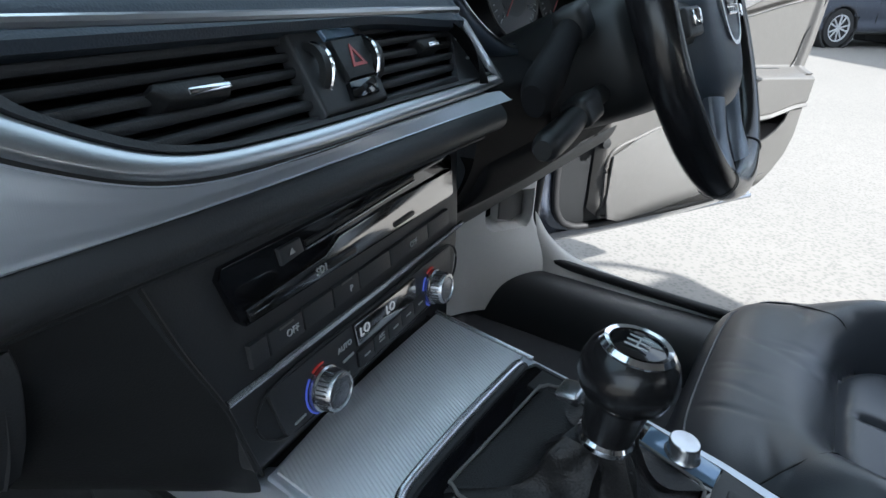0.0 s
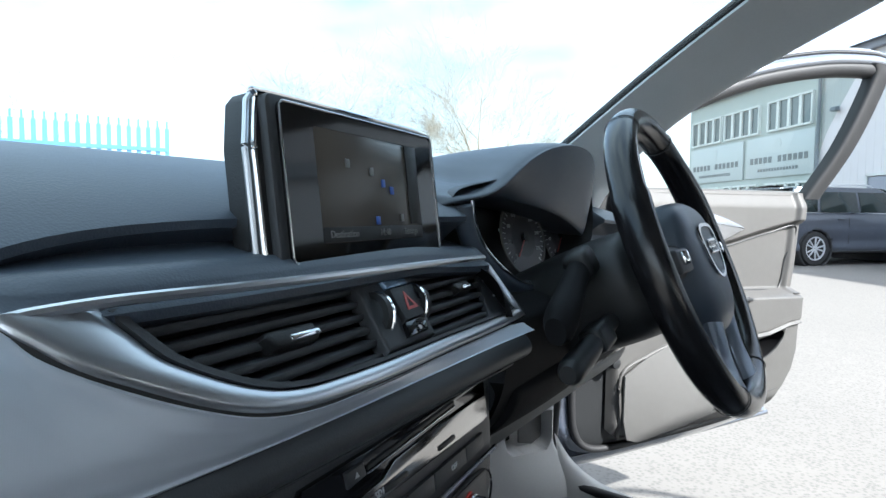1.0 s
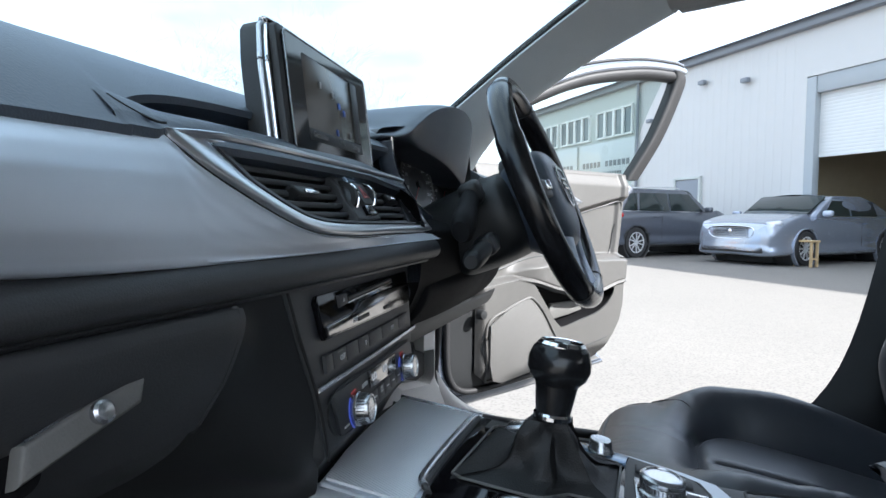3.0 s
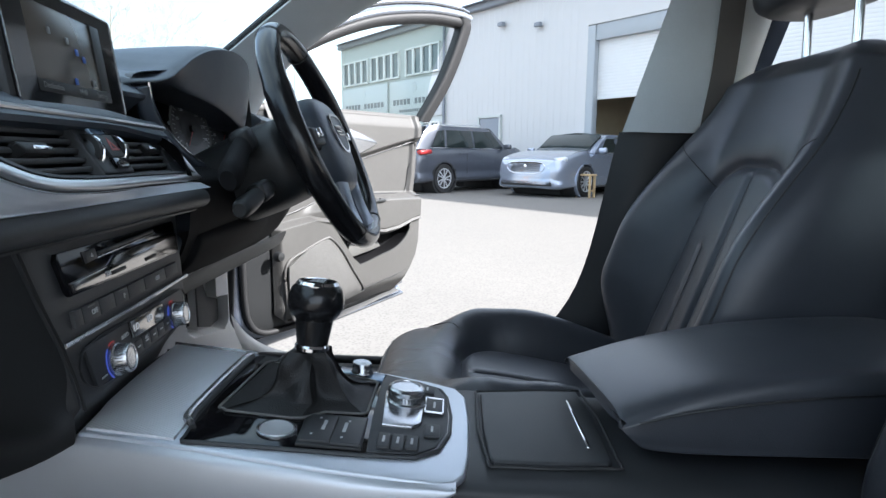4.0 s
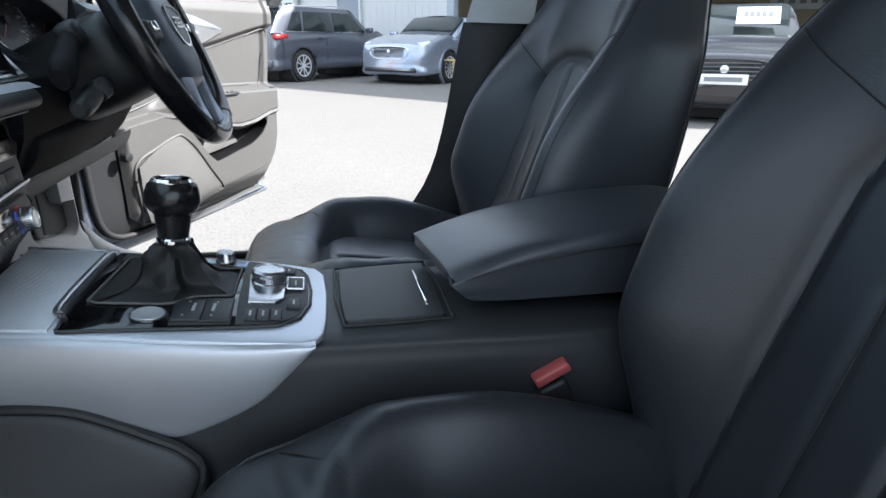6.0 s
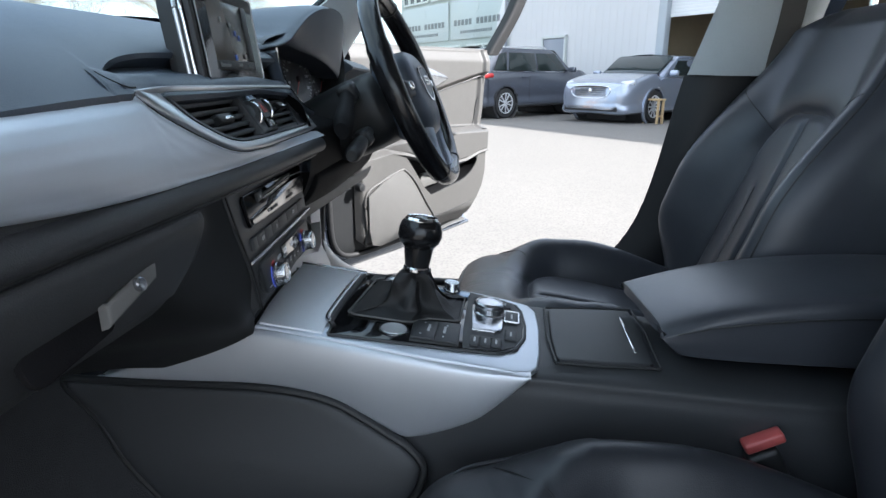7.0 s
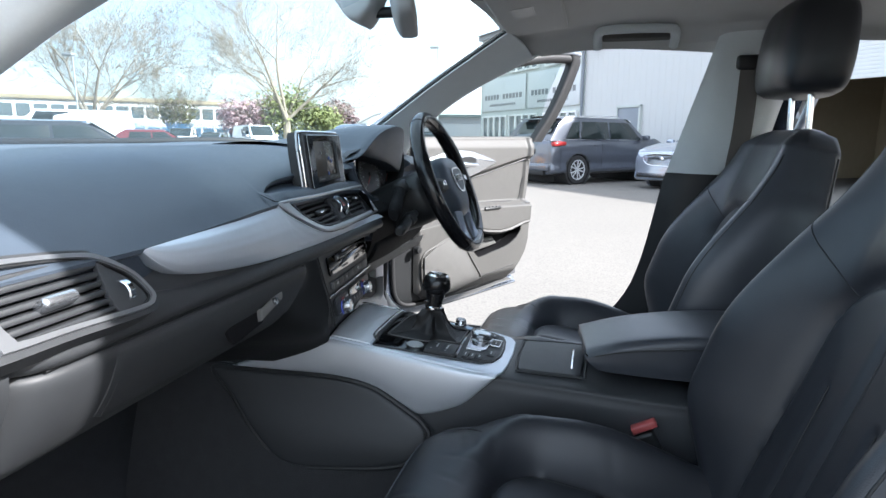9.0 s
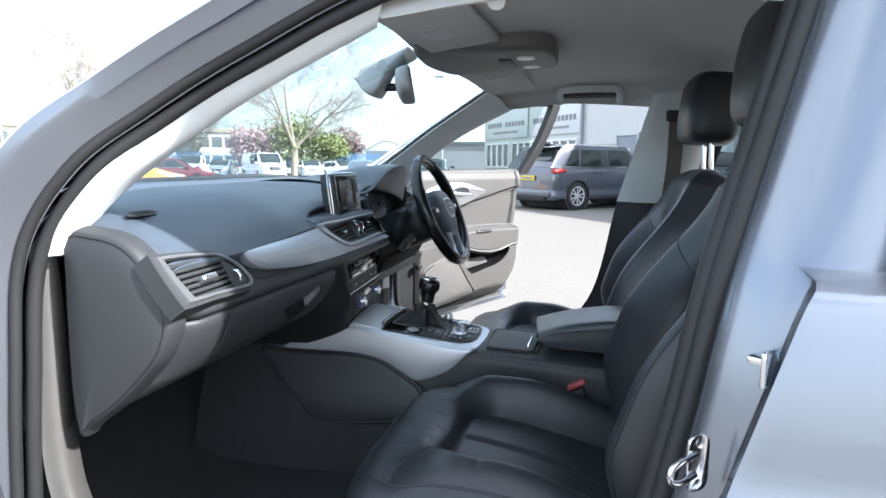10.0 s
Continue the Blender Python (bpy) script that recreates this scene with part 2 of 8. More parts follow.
def rounded(w, h, r, n=5):
    """Outline of a rectangle w by h with round corners."""
    out = []
    for cx, cy, a0 in ((w / 2 - r, h / 2 - r, 0), (-w / 2 + r, h / 2 - r, 90), (-w / 2 + r, -h / 2 + r, 180), (w / 2 - r, -h / 2 + r, 270)):
        out += [(cx + r * math.cos(radians(a0 + 90 * k / n)), cy + r * math.sin(radians(a0 + 90 * k / n))) for k in range(n + 1)]
    return out


def ring(outline, inner, depth, n=0):
    """A flat frame between two outlines of equal length, with thickness along +z."""
    a = curve([(x, y, 0) for x, y in outline], n, True) if n else [Vector((x, y, 0)) for x, y in outline]
    b = curve([(x, y, 0) for x, y in inner], n, True) if n else [Vector((x, y, 0)) for x, y in inner]
    up = Vector((0, 0, depth))
    rows = [a, [p + up for p in a], [p + up for p in b], b, a]
    bm = skin(rows, True)
    bmesh.ops.remove_doubles(bm, verts=bm.verts, dist=1e-6)
    return bm


def lettering(text, size, at, mat, parent, name="lettering", depth=0.0004):
    """Raised print in the built-in face, as a mesh."""
    cu = bpy.data.curves.new(name, "FONT")
    cu.body, cu.size, cu.extrude, cu.align_x, cu.align_y = text, size, depth, "CENTER", "CENTER"
    ob = bpy.data.objects.new(name, cu)
    scene.collection.objects.link(ob)
    bpy.context.view_layer.update()
    me = bpy.data.meshes.new_from_object(ob.evaluated_get(bpy.context.evaluated_depsgraph_get()))
    bpy.data.objects.remove(ob)
    me.materials.clear()
    me.materials.append(mat)
    me.transform(at)
    o = new(name, me)
    o.parent = parent
    return o


def dense(points, k=6):
    """A closed outline with straight runs cut into k steps."""
    out = []
    for a, b in zip(points, points[1:] + points[:1]):
        out += [tuple(u + (v - u) * i / k for u, v in zip(a, b)) for i in range(k)]
    return out


def bump01(x):
    x = min(1, max(0, x))
    return x * x * (3 - 2 * x)

# ---- the silver car: floor, sills, pillars, roof ----
def strip(paths, mat, name, label="", parent=None, rows=40):
    """A band over two or more edge lines."""
    lines = [curve(p, rows) for p in paths]
    return part(name, skin(lines), mat, parent, label)


KICKGREY = material("pale_grey_kick_panel", (0.52, 0.515, 0.50), 0.7, vary=0.08, grain=200, bump=0.15, bump_scale=900)
car_shell = empty("car_body_shell", "silver saloon car body with open front doors, grey lining", "car", kind="structure")

floor_bm = merge(box(1.5, 1.5, 0.02, (0, 0.0, 0.335), 0.004), loft([
    [(-0.72, 0.28, 0.345), (-0.72, 0.50, 0.42), (-0.72, 0.66, 0.62), (-0.72, 0.70, 0.90)],
    [(-0.20, 0.28, 0.345), (-0.20, 0.50, 0.42), (-0.20, 0.66, 0.62), (-0.20, 0.70, 0.90)],
    [(0.72, 0.28, 0.345), (0.72, 0.50, 0.42), (0.72, 0.66, 0.62), (0.72, 0.70, 0.90)]], 6, 16))
part("floor_carpet", floor_bm, CARPET, car_shell, "black floor carpet")
part("rear_floor", box(1.5, 1.6, 0.02, (0, -1.5, 0.335), 0.004), CARPET, car_shell)

# roof lining and outer skin
ROOF = [(-0.20, 1.352, 1.372), (-0.55, 1.375, 1.405), (-1.1, 1.37, 1.40), (-1.7, 1.33, 1.36), (-2.05, 1.24, 1.26)]
lining = loft([[(-0.66, y - 0.02, ze - 0.045), (-0.60, y - 0.01, ze), (-0.35, y, zc - 0.004), (0, y + 0.03, zc), (0.35, y, zc - 0.004), (0.60, y - 0.01, ze), (0.66, y - 0.02, ze - 0.045)] for y, ze, zc in ROOF], 30, 48)
part("roof_lining", solid(lining, 0.012), LINER, car_shell, "grey cloth roof lining")
skin_bm = loft([[(-0.72, y, ze - 0.01), (-0.62, y + 0.03, ze + 0.05), (-0.3, y + 0.06, zc + 0.055), (0, y + 0.07, zc + 0.06), (0.3, y + 0.06, zc + 0.055), (0.62, y + 0.03, ze + 0.05), (0.72, y, ze - 0.01)] for y, ze, zc in ROOF], 30, 48)
part("roof_panel", solid(skin_bm, 0.004), SILVER, car_shell, "silver painted roof panel")


def front_pillar(s):
    """Windscreen pillar and rail on one side (s = -1 near the passenger, 1 near the driver)."""
    glass_edge = [(s * 0.50, -0.23, 1.345), (s * 0.56, -0.02, 1.225), (s * 0.63, 0.19, 1.095), (s * 0.70, 0.42, 0.96)]
    mid = [(s * 0.590, -0.26, 1.325), (s * 0.624, -0.065, 1.212), (s * 0.672, 0.105, 1.088), (s * 0.728, 0.20, 0.985)]
    door_edge = [(s * 0.640, -0.28, 1.300), (s * 0.662, -0.10, 1.212), (s * 0.690, 0.015, 1.140), (s * 0.740, 0.100, 1.068), (s * 0.762, 0.165, 0.975)]
    inner_seal = [(s * 0.668, -0.30, 1.322), (s * 0.692, -0.11, 1.238), (s * 0.717, 0.025, 1.160), (s * 0.760, 0.115, 1.083), (s * 0.785, 0.185, 0.97)]
    upper = [[p for p in curve(e, 20)] for e in (glass_edge, mid, door_edge, inner_seal)]
    trim = part("windscreen_pillar_trim", solid(loft([[tuple(u[i]) for u in upper] for i in range(20)], 60, 20), 0.006), PILLAR, car_shell, "grey cloth windscreen pillar trim")
    part("glass_border", tube([(x + s * 0.004, y + 0.004, z + 0.002) for x, y, z in glass_edge], 0.007, 40, 8), RUBBER, car_shell, "black windscreen border")
    def on_trim(i, v):
        k = int(i)
        a = upper[0][k].lerp(upper[0][k + 1], i - k)
        b = upper[1][k].lerp(upper[1][k + 1], i - k)
        n = (upper[0][k + 1] - upper[0][k]).cross(b - a).normalized()
        return tuple(a.lerp(b, v) + n * (0.0035 if n.z < 0 else -0.0035))

    part("airbag_badge", tube([on_trim(3.6 + 1.1 * math.cos(t) * abs(math.cos(t)) ** -0.4, 0.55 + 0.20 * math.sin(t) * (abs(math.sin(t)) + 1e-6) ** -0.4) for t in [2 * math.pi * (k + 0.5) / 20 for k in range(20)]], 0.0012, 60, 6, True), GREYPLAST, trim)
    seal = [(s * 0.655, -0.85, 1.315), (s * 0.668, -0.55, 1.345), (s * 0.675, -0.34, 1.337), (s * 0.690, -0.12, 1.245), (s * 0.715, 0.02, 1.165), (s * 0.758, 0.115, 1.085), (s * 0.785, 0.185, 0.965), (s * 0.794, 0.207, 0.78), (s * 0.797, 0.222, 0.60), (s * 0.797, 0.234, 0.44)]
    part("door_seal", tube(seal, 0.0105 if s < 0 else 0.009, 80, 10), RUBBER, car_shell, "black rubber door seal")
    if s < 0:
        part("door_seal", tube([(x + s * 0.018, y + 0.012, z + 0.014) for x, y, z in seal], 0.0085, 80, 10), RUBBER, car_shell)
    shape = ((0.010, 0.010, 0.006), (0.034, 0.026, 0.020), (0.040, 0.030, 0.032), (0.054, 0.038, 0.036), (0.058, 0.044, 0.048), (0.064, 0.060, 0.052), (0.050, 0.080, 0.054))
    outer_edge = [(s * 0.56, -0.90, 1.40), (s * 0.56, -0.55, 1.405), (s * 0.525, -0.245, 1.350), (s * 0.572, -0.018, 1.226), (s * 0.606, 0.09, 1.160), (s * 0.640, 0.195, 1.096), (s * 0.72, 0.44, 0.960), (s * 0.80, 0.45, 0.80), (s * 0.82, 0.40, 0.50)]
    strip([[(x + s * dx, y + dy, z + dzz) for x, y, z in seal] for dx, dy, dzz in shape] + [outer_edge], SILVER, "windscreen_pillar", "silver painted pillar", car_shell, 80)
    # rail cloth between pillar top and centre pillar
    r1 = [(s * 0.60, -0.20, 1.355), (s * 0.60, -0.50, 1.372), (s * 0.59, -0.85, 1.37)]
    r2 = [(s * 0.65, -0.26, 1.335), (s * 0.645, -0.50, 1.352), (s * 0.64, -0.85, 1.34)]
    r3 = [(s * 0.665, -0.30, 1.30), (s * 0.665, -0.50, 1.315), (s * 0.655, -0.85, 1.29)]
    strip([r1, r2, r3], LINER, "roof_rail_trim", "", car_shell)
    return glass_edge


gl = front_pillar(-1)
gr = front_pillar(1)
ws = []
for (xl, yl, zl), (xr, yr, zr), bow in zip(gl, gr, (0.07, 0.12, 0.18, 0.22)):
    ws.append([(xl, yl, zl), (xl * 0.5, (yl + yr) / 2 + bow * 0.75, (zl + zr) / 2 + 0.02), (0, (yl + yr) / 2 + bow, (zl + zr) / 2 + 0.025), (xr * 0.5, (yl + yr) / 2 + bow * 0.75, (zl + zr) / 2 + 0.02), (xr, yr, zr)])
screen_ob = part("windscreen", loft(ws, 24, 32), CLEAR, car_shell, "clear laminated windscreen")
screen_ob.visible_shadow = False


def centre_pillar(s):
    """Pillar between the doors: grey cloth above, black plastic below."""
    fy = -0.10 if s < 0 else 0.0
    up = [[(s * 0.62, -0.76 + fy, 1.33), (s * 0.675, -0.66 + fy, 0.985)], [(s * 0.60, -0.80 + fy * 0.5, 1.34), (s * 0.655, -0.72 + fy, 0.985)], [(s * 0.60, -0.90, 1.34), (s * 0.655, -0.83, 0.985)], [(s * 0.64, -0.94, 1.33), (s * 0.69, -0.87, 0.985)]]
    part("centre_pillar_trim", solid(loft(up, 20, 10), 0.02), PILLAR, car_shell, "grey cloth centre pillar trim")
    fl = fy * 0.75
    lo = [[(s * 0.685, -0.655 + fl, 0.985), (s * 0.70, -0.575 + fl, 0.64), (s * 0.705, -0.40 + fl, 0.44)], [(s * 0.655, -0.72 + fl, 0.987), (s * 0.665, -0.66 + fl, 0.64), (s * 0.68, -0.58 + fl, 0.44)], [(s * 0.655, -0.83, 0.987), (s * 0.665, -0.84, 0.64), (s * 0.68, -0.90, 0.44)], [(s * 0.69, -0.88, 0.985), (s * 0.70, -0.93, 0.64), (s * 0.70, -1.0, 0.44)]]
    part("centre_pillar_lower_trim", solid(loft(lo, 20, 16), 0.02), BLACK, car_shell, "black plastic lower pillar trim")
    seal = [(s * 0.660, -0.815, 1.33), (s * 0.69, -0.765, 1.14), (s * 0.725, -0.72, 0.97), (s * 0.745, -0.685, 0.79), (s * 0.755, -0.64, 0.62), (s * 0.765, -0.54, 0.48)]
    part("door_seal", tube(seal, 0.015, 50, 10), RUBBER, car_shell)
    part("door_seal", tube([(x + s * 0.022, y - 0.008, z) for x, y, z in seal], 0.013, 50, 10), RUBBER, car_shell)
    o = [[(x + s * dx, y - dy, z) for x, y, z in seal] for dx, dy in ((0.012, 0.008), (0.036, 0.016), (0.050, 0.030), (0.066, 0.045), (0.080, 0.065), (0.089, 0.10), (0.092, 0.14), (0.080, 0.18), (0.02, 0.21))]
    strip(o, SILVER, "centre_pillar", "silver painted centre pillar", car_shell, 50)
    return seal


def striker(at):
    """Chrome door catch: a bent wire on a screwed plate."""
    st = part("door_striker", slab(rounded(0.026, 0.062, 0.012), 0.004, 0.001), CHROME, car_shell, "chrome door striker", at @ UPY)
    part("striker_loop", tube([(-0.004, -0.004, 0.011), (-0.030, -0.014, 0.011), (-0.044, -0.017, 0.006), (-0.044, -0.017, -0.006), (-0.030, -0.014, -0.011), (-0.004, -0.004, -0.011)], 0.0034, 30, 10), CHROME, st, "", at)
    for z in (-0.022, 0.022):
        part("screw", lathe([(0, 0.003), (0.005, 0.003), (0.0052, 0.0045), (0, 0.005)], 16), CHROME, st, "", at @ pose(0, 0, z) @ UPY)


UPY = Matrix.Rotation(radians(90), 4, "X")
centre_pillar(-1)
striker(pose(-0.832, -0.702, 0.802, 0, 0, -58))
part("rear_catch", merge(box(0.030, 0.006, 0.034, (0, 0, 0), 0.003), box(0.020, 0.018, 0.008, (0, 0.008, 0.006), 0.003)), CHROME, car_shell, "small chrome catch by the rear door", pose(-0.885, -0.748, 0.925, 0, 0, -35))
centre_pillar(1)

for s in (-1, 1):
    sill = loft([[(s * 0.66, y, 0.345), (s * 0.69, y, 0.415), (s * 0.74, y, 0.440), (s * 0.80, y, 0.430), (s * 0.84, y, 0.405), (s * 0.91, y, 0.365), (s * 0.925, y, 0.30), (s * 0.88, y, 0.20)] for y in (0.40, 0.1, -0.3, -0.9, -1.9)], 12, 30)
    part("sill", sill, BLACK, car_shell, "black sill trim")
    part("outer_sill", loft([[(s * 0.80, y, 0.433), (s * 0.845, y, 0.409), (s * 0.912, y, 0.367), (s * 0.928, y, 0.30), (s * 0.885, y, 0.20)] for y in (0.40, 0.1, -0.3, -0.9, -1.9)], 12, 20), SILVER, car_shell, "silver outer sill")
    if s < 0:
        foot = loft([[(s * 0.640, 0.34, 0.72), (s * 0.640, 0.32, 0.55), (s * 0.625, 0.31, 0.43), (s * 0.62, 0.28, 0.36)], [(s * 0.70, 0.245, 0.72), (s * 0.69, 0.235, 0.55), (s * 0.668, 0.20, 0.45), (s * 0.65, 0.10, 0.38)], [(s * 0.755, 0.19, 0.985), (s * 0.765, 0.185, 0.62), (s * 0.745, 0.12, 0.485), (s * 0.70, 0.02, 0.455)], [(s * 0.785, 0.205, 0.985), (s * 0.79, 0.205, 0.62), (s * 0.775, 0.14, 0.50), (s * 0.74, 0.06, 0.466)]], 24, 28)
        part("footwell_side_trim", foot, DOORGREY, car_shell, "grey footwell side trim")
    part("sill_seal", tube([(s * 0.775, 0.24, 0.462), (s * 0.772, -0.1, 0.452), (s * 0.77, -0.48, 0.452)], 0.010, 30), RUBBER, car_shell)
    # body side ahead of the front door
    fr = loft([[(s * 0.79, 0.24, z), (s * (w - 0.03), 0.26, z), (s * w, 0.30, z), (s * (w + 0.005), 0.6, z), (s * (w - 0.01), 1.2, z)] for z, w in ((0.30, 0.915), (0.55, 0.93), (0.80, 0.925), (0.93, 0.88), (0.97, 0.80))], 14, 24)
    part("front_wing", fr, SILVER, car_shell, "silver front wing")
    part("quarter_pillar", solid(loft([[(s * 0.62, -1.78, 1.32), (s * 0.62, -2.05, 1.24)], [(s * 0.70, -1.95, 1.0), (s * 0.70, -2.3, 0.98)]], 8, 8), 0.03), LINER, car_shell)


# driver's kick panel with the bonnet release bay, sweeping back into a sill trim
KICK = pose(0.715, 0.24, 0, 0, 0, -28.6)


def bay(u, z):
    """Depth of the bay in the kick panel: a deep dark half and a shallow one."""
    r = 0.030
    cx = min(max(u, -0.060 + r), 0.053 - r)
    low = 0.532 + r
    edge = r - math.hypot(u - cx, min(0, z - low))
    top = 0.612 if u > 0.02 else 0.70
    return bump01(edge / 0.004) * bump01((top - z) / 0.004) * (0.032 + 0.07 * (1 - bump01((u + 0.022) / 0.010)))


kick_rows = []
for i in range(90):
    f = i / 89
    z = 0.36 + 0.34 * f
    row = []
    for k in range(90):
        u = -0.14 + 0.205 * k / 89
        flare = 0.10 * (1 - bump01((z - 0.40) / 0.15)) * bump01((u + 0.10) / 0.16)
        round_off = 0.012 * bump01((u - 0.050) / 0.015) ** 2
        row.append((u + flare * 0.8, bay(u, z) - flare * 0.55 + round_off, z))
    kick_rows.append(row)
part("kick_panel", skin(kick_rows), KICKGREY, car_shell, "pale grey kick panel with a release bay", KICK)
# black sheet added for the shade in the bay's deep half
part("bay_shade", slab([(-0.056, 0.545), (-0.030, 0.540), (-0.016, 0.545), (-0.016, 0.70), (-0.056, 0.70)], 0.01, 0.002), MATT, car_shell, "black sheet for the shade in the bonnet release hollow", KICK @ pose(0, 0.06, 0) @ Matrix.Rotation(radians(90), 4, "X"))
part("bay_back", slab([(-0.012, 0.545), (0.020, 0.538), (0.044, 0.550), (0.044, 0.600), (0.016, 0.612), (-0.012, 0.70)], 0.006, 0.002), GREYPLAST, car_shell, "grey plate in the bay", KICK @ pose(0, 0.030, 0) @ Matrix.Rotation(radians(90), 4, "X"))
part("sill_trim", loft([[(0.775, 0.215, 0.56), (0.765, 0.200, 0.50), (0.755, 0.195, 0.44), (0.745, 0.19, 0.40)], [(0.790, 0.175, 0.500), (0.775, 0.15, 0.475), (0.755, 0.135, 0.435), (0.742, 0.13, 0.40)], [(0.800, 0.10, 0.462), (0.780, 0.09, 0.459), (0.755, 0.08, 0.435), (0.740, 0.07, 0.405)], [(0.800, -0.05, 0.450), (0.785, -0.06, 0.452), (0.765, -0.07, 0.443), (0.750, -0.08, 0.425)], [(0.800, -0.28, 0.448), (0.792, -0.28, 0.449), (0.785, -0.28, 0.447), (0.780, -0.28, 0.442)]], 30, 20), KICKGREY, car_shell, "pale grey sill trim")


def edge_y(z):
    """Front edge of the rear door at height z."""
    return -0.738 - 0.36 * (z - 0.86) - 0.05 * bump01((z - 0.98) / 0.08)


def rear_door_panels(e, s):
    """Rear door skin, rail and glass; s = -1: passenger side."""
    rd = loft([[(s * (w - 0.040), edge_y(z) + 0.004, z), (s * (w - 0.008), edge_y(z), z), (s * w, edge_y(z) - 0.022, z), (s * (w + 0.003), edge_y(z) - 0.4, z), (s * (w - 0.004), edge_y(z) - 0.95, z)] for z, w in ((0.30, 0.90), (0.50, 0.925), (0.72, 0.936), (0.80, 0.936), (0.84, 0.926), (0.97, 0.898), (1.0, 0.872), (1.005, 0.80))], 40, 30)
    part("outer_panel", rd, SILVER, e, "silver outer panel")
    part("window_rail", tube([(s * 0.870, -0.86, 1.005), (s * 0.865, -1.3, 1.02), (s * 0.85, -1.72, 1.035)], 0.010), CHROME, e, "chrome window rail")
    part("window_frame", tube([(s * 0.862, -0.89, 1.01), (s * 0.80, -0.93, 1.20), (s * 0.745, -1.00, 1.35), (s * 0.74, -1.4, 1.36), (s * 0.76, -1.66, 1.28), (s * 0.85, -1.74, 1.03)], 0.018, 50), SILVER, e, "silver window frame")
    part("inner_panel", loft([[(s * 0.75, -0.88, z), (s * 0.735, -1.2, z), (s * 0.75, -1.68, z)] for z in (0.40, 0.6, 0.8, 1.0)], 10, 10), DOORGREY, e, "grey inner panel")
    rw = part("window_pane", loft([[(s * 0.86, -0.92, 1.0), (s * 0.86, -1.3, 1.02), (s * 0.84, -1.70, 1.03)], [(s * 0.755, -1.0, 1.34), (s * 0.75, -1.35, 1.35), (s * 0.77, -1.62, 1.28)]], 8, 8), TINTED, e)
    rw.visible_shadow = False


closed = empty("rear_passenger_door", "closed silver rear door behind the front seat", "car door")
rear_door_panels(closed, -1)
opened = empty("rear_driver_door", "open silver rear door behind the driver's seat", "car door", pose(0.90, -0.83, 0, 0, 0, 66) @ pose(-0.90, 0.83, 0))
rear_door_panels(opened, 1)
part("rear_wing", loft([[(-0.90, -1.70, z), (-0.92, -2.0, z), (-0.85, -2.6, z)] for z in (0.35, 0.7, 1.0)], 8, 8), SILVER, car_shell)
part("rear_wing", loft([[(0.91, -2.15, z), (0.90, -2.35, z), (0.85, -2.6, z)] for z in (0.35, 0.7, 1.0)], 8, 8), SILVER, car_shell)
bench = empty("rear_bench", "black leather rear bench seat", "car seat")
part("cushion", loft([[(-0.66, y, zb), (-0.64, y, zt), (-0.3, y, zt + 0.01), (0.0, y, zt - 0.01), (0.3, y, zt + 0.01), (0.64, y, zt), (0.66, y, zb)] for y, zt, zb in ((-1.16, 0.44, 0.36), (-1.18, 0.54, 0.36), (-1.25, 0.56, 0.36), (-1.60, 0.52, 0.36))], 14, 30), HIDE, bench, "black leather cushion")
part("backrest", solid(loft([[(x, -1.58 - 0.26 * f, 0.50 + 0.55 * f) for x in (-0.66, -0.3, 0, 0.3, 0.66)] for f in (0, 0.3, 0.7, 1.0)], 10, 20), 0.10), HIDE, bench, "black leather backrest")
part("rear_bulkhead", box(1.4, 0.08, 0.66, (0, -1.95, 0.66), 0.02), BLACK, car_shell)
part("parcel_shelf", box(1.4, 0.55, 0.03, (0, -2.15, 0.98), 0.01), BLACK, car_shell)
part("bulkhead", box(1.5, 0.04, 0.62, (0, 0.74, 0.66), 0.01), BLACK, car_shell)
part("bonnet", solid(loft([[(-0.88, y, z - 0.05), (-0.6, y, z), (0, y, z + 0.03), (0.6, y, z), (0.88, y, z - 0.05)] for y, z in ((0.55, 0.945), (0.9, 0.94), (1.4, 0.88), (1.9, 0.75))], 12, 24), 0.02), SILVER, car_shell, "silver bonnet")

# ---- dashboard ----
dash = empty("dashboard", "black soft-touch dashboard with ribbed aluminium inlay", "dashboard")
STACK = pose(0, 0, 0, 0, 0, 7.5)
UP0 = Matrix.Rotation(radians(90), 4, "X")


# top pad, from the windscreen to the front edge
def pad_back(x):
    return 0.60 - 0.55 * (abs(x) / 0.75) ** 2.2 * 0.55


def pad_set(x):
    """How far the front edge has swung back towards the centre vents at x."""
    return 0.0105 * bump01((x + 0.40) / 0.135)


def pad_z(x, y):
    """Height of the soft pad: a convex roll from the front edge up to a flat top."""
    zf = 0.9585 + 0.0145 * bump01((x + 0.6) / 0.32)
    zc = 1.055 - 0.024 * bump01((abs(x) - 0.38) / 0.34) + 0.004 * bump01((x - 0.1) / 0.2)
    s = min(1, max(0, (y - pad_set(x)) / 0.30))
    return zf + (zc - zf) * (1 - (1 - s) ** 3.3)


def pad_front(x):
    """Front edge of the pad: steps back to a leaf-shaped recess beside the screen."""
    leaf = pad_set(x) + 0.015 * bump01((x + 0.2865) / 0.006) + 0.036 * (1 - math.exp(-max(0, x + 0.2825) / 0.055))
    return max(leaf, 0.17 * bump01((x - 0.148) / 0.02) * (1 - bump01((x - 0.555) / 0.03)))


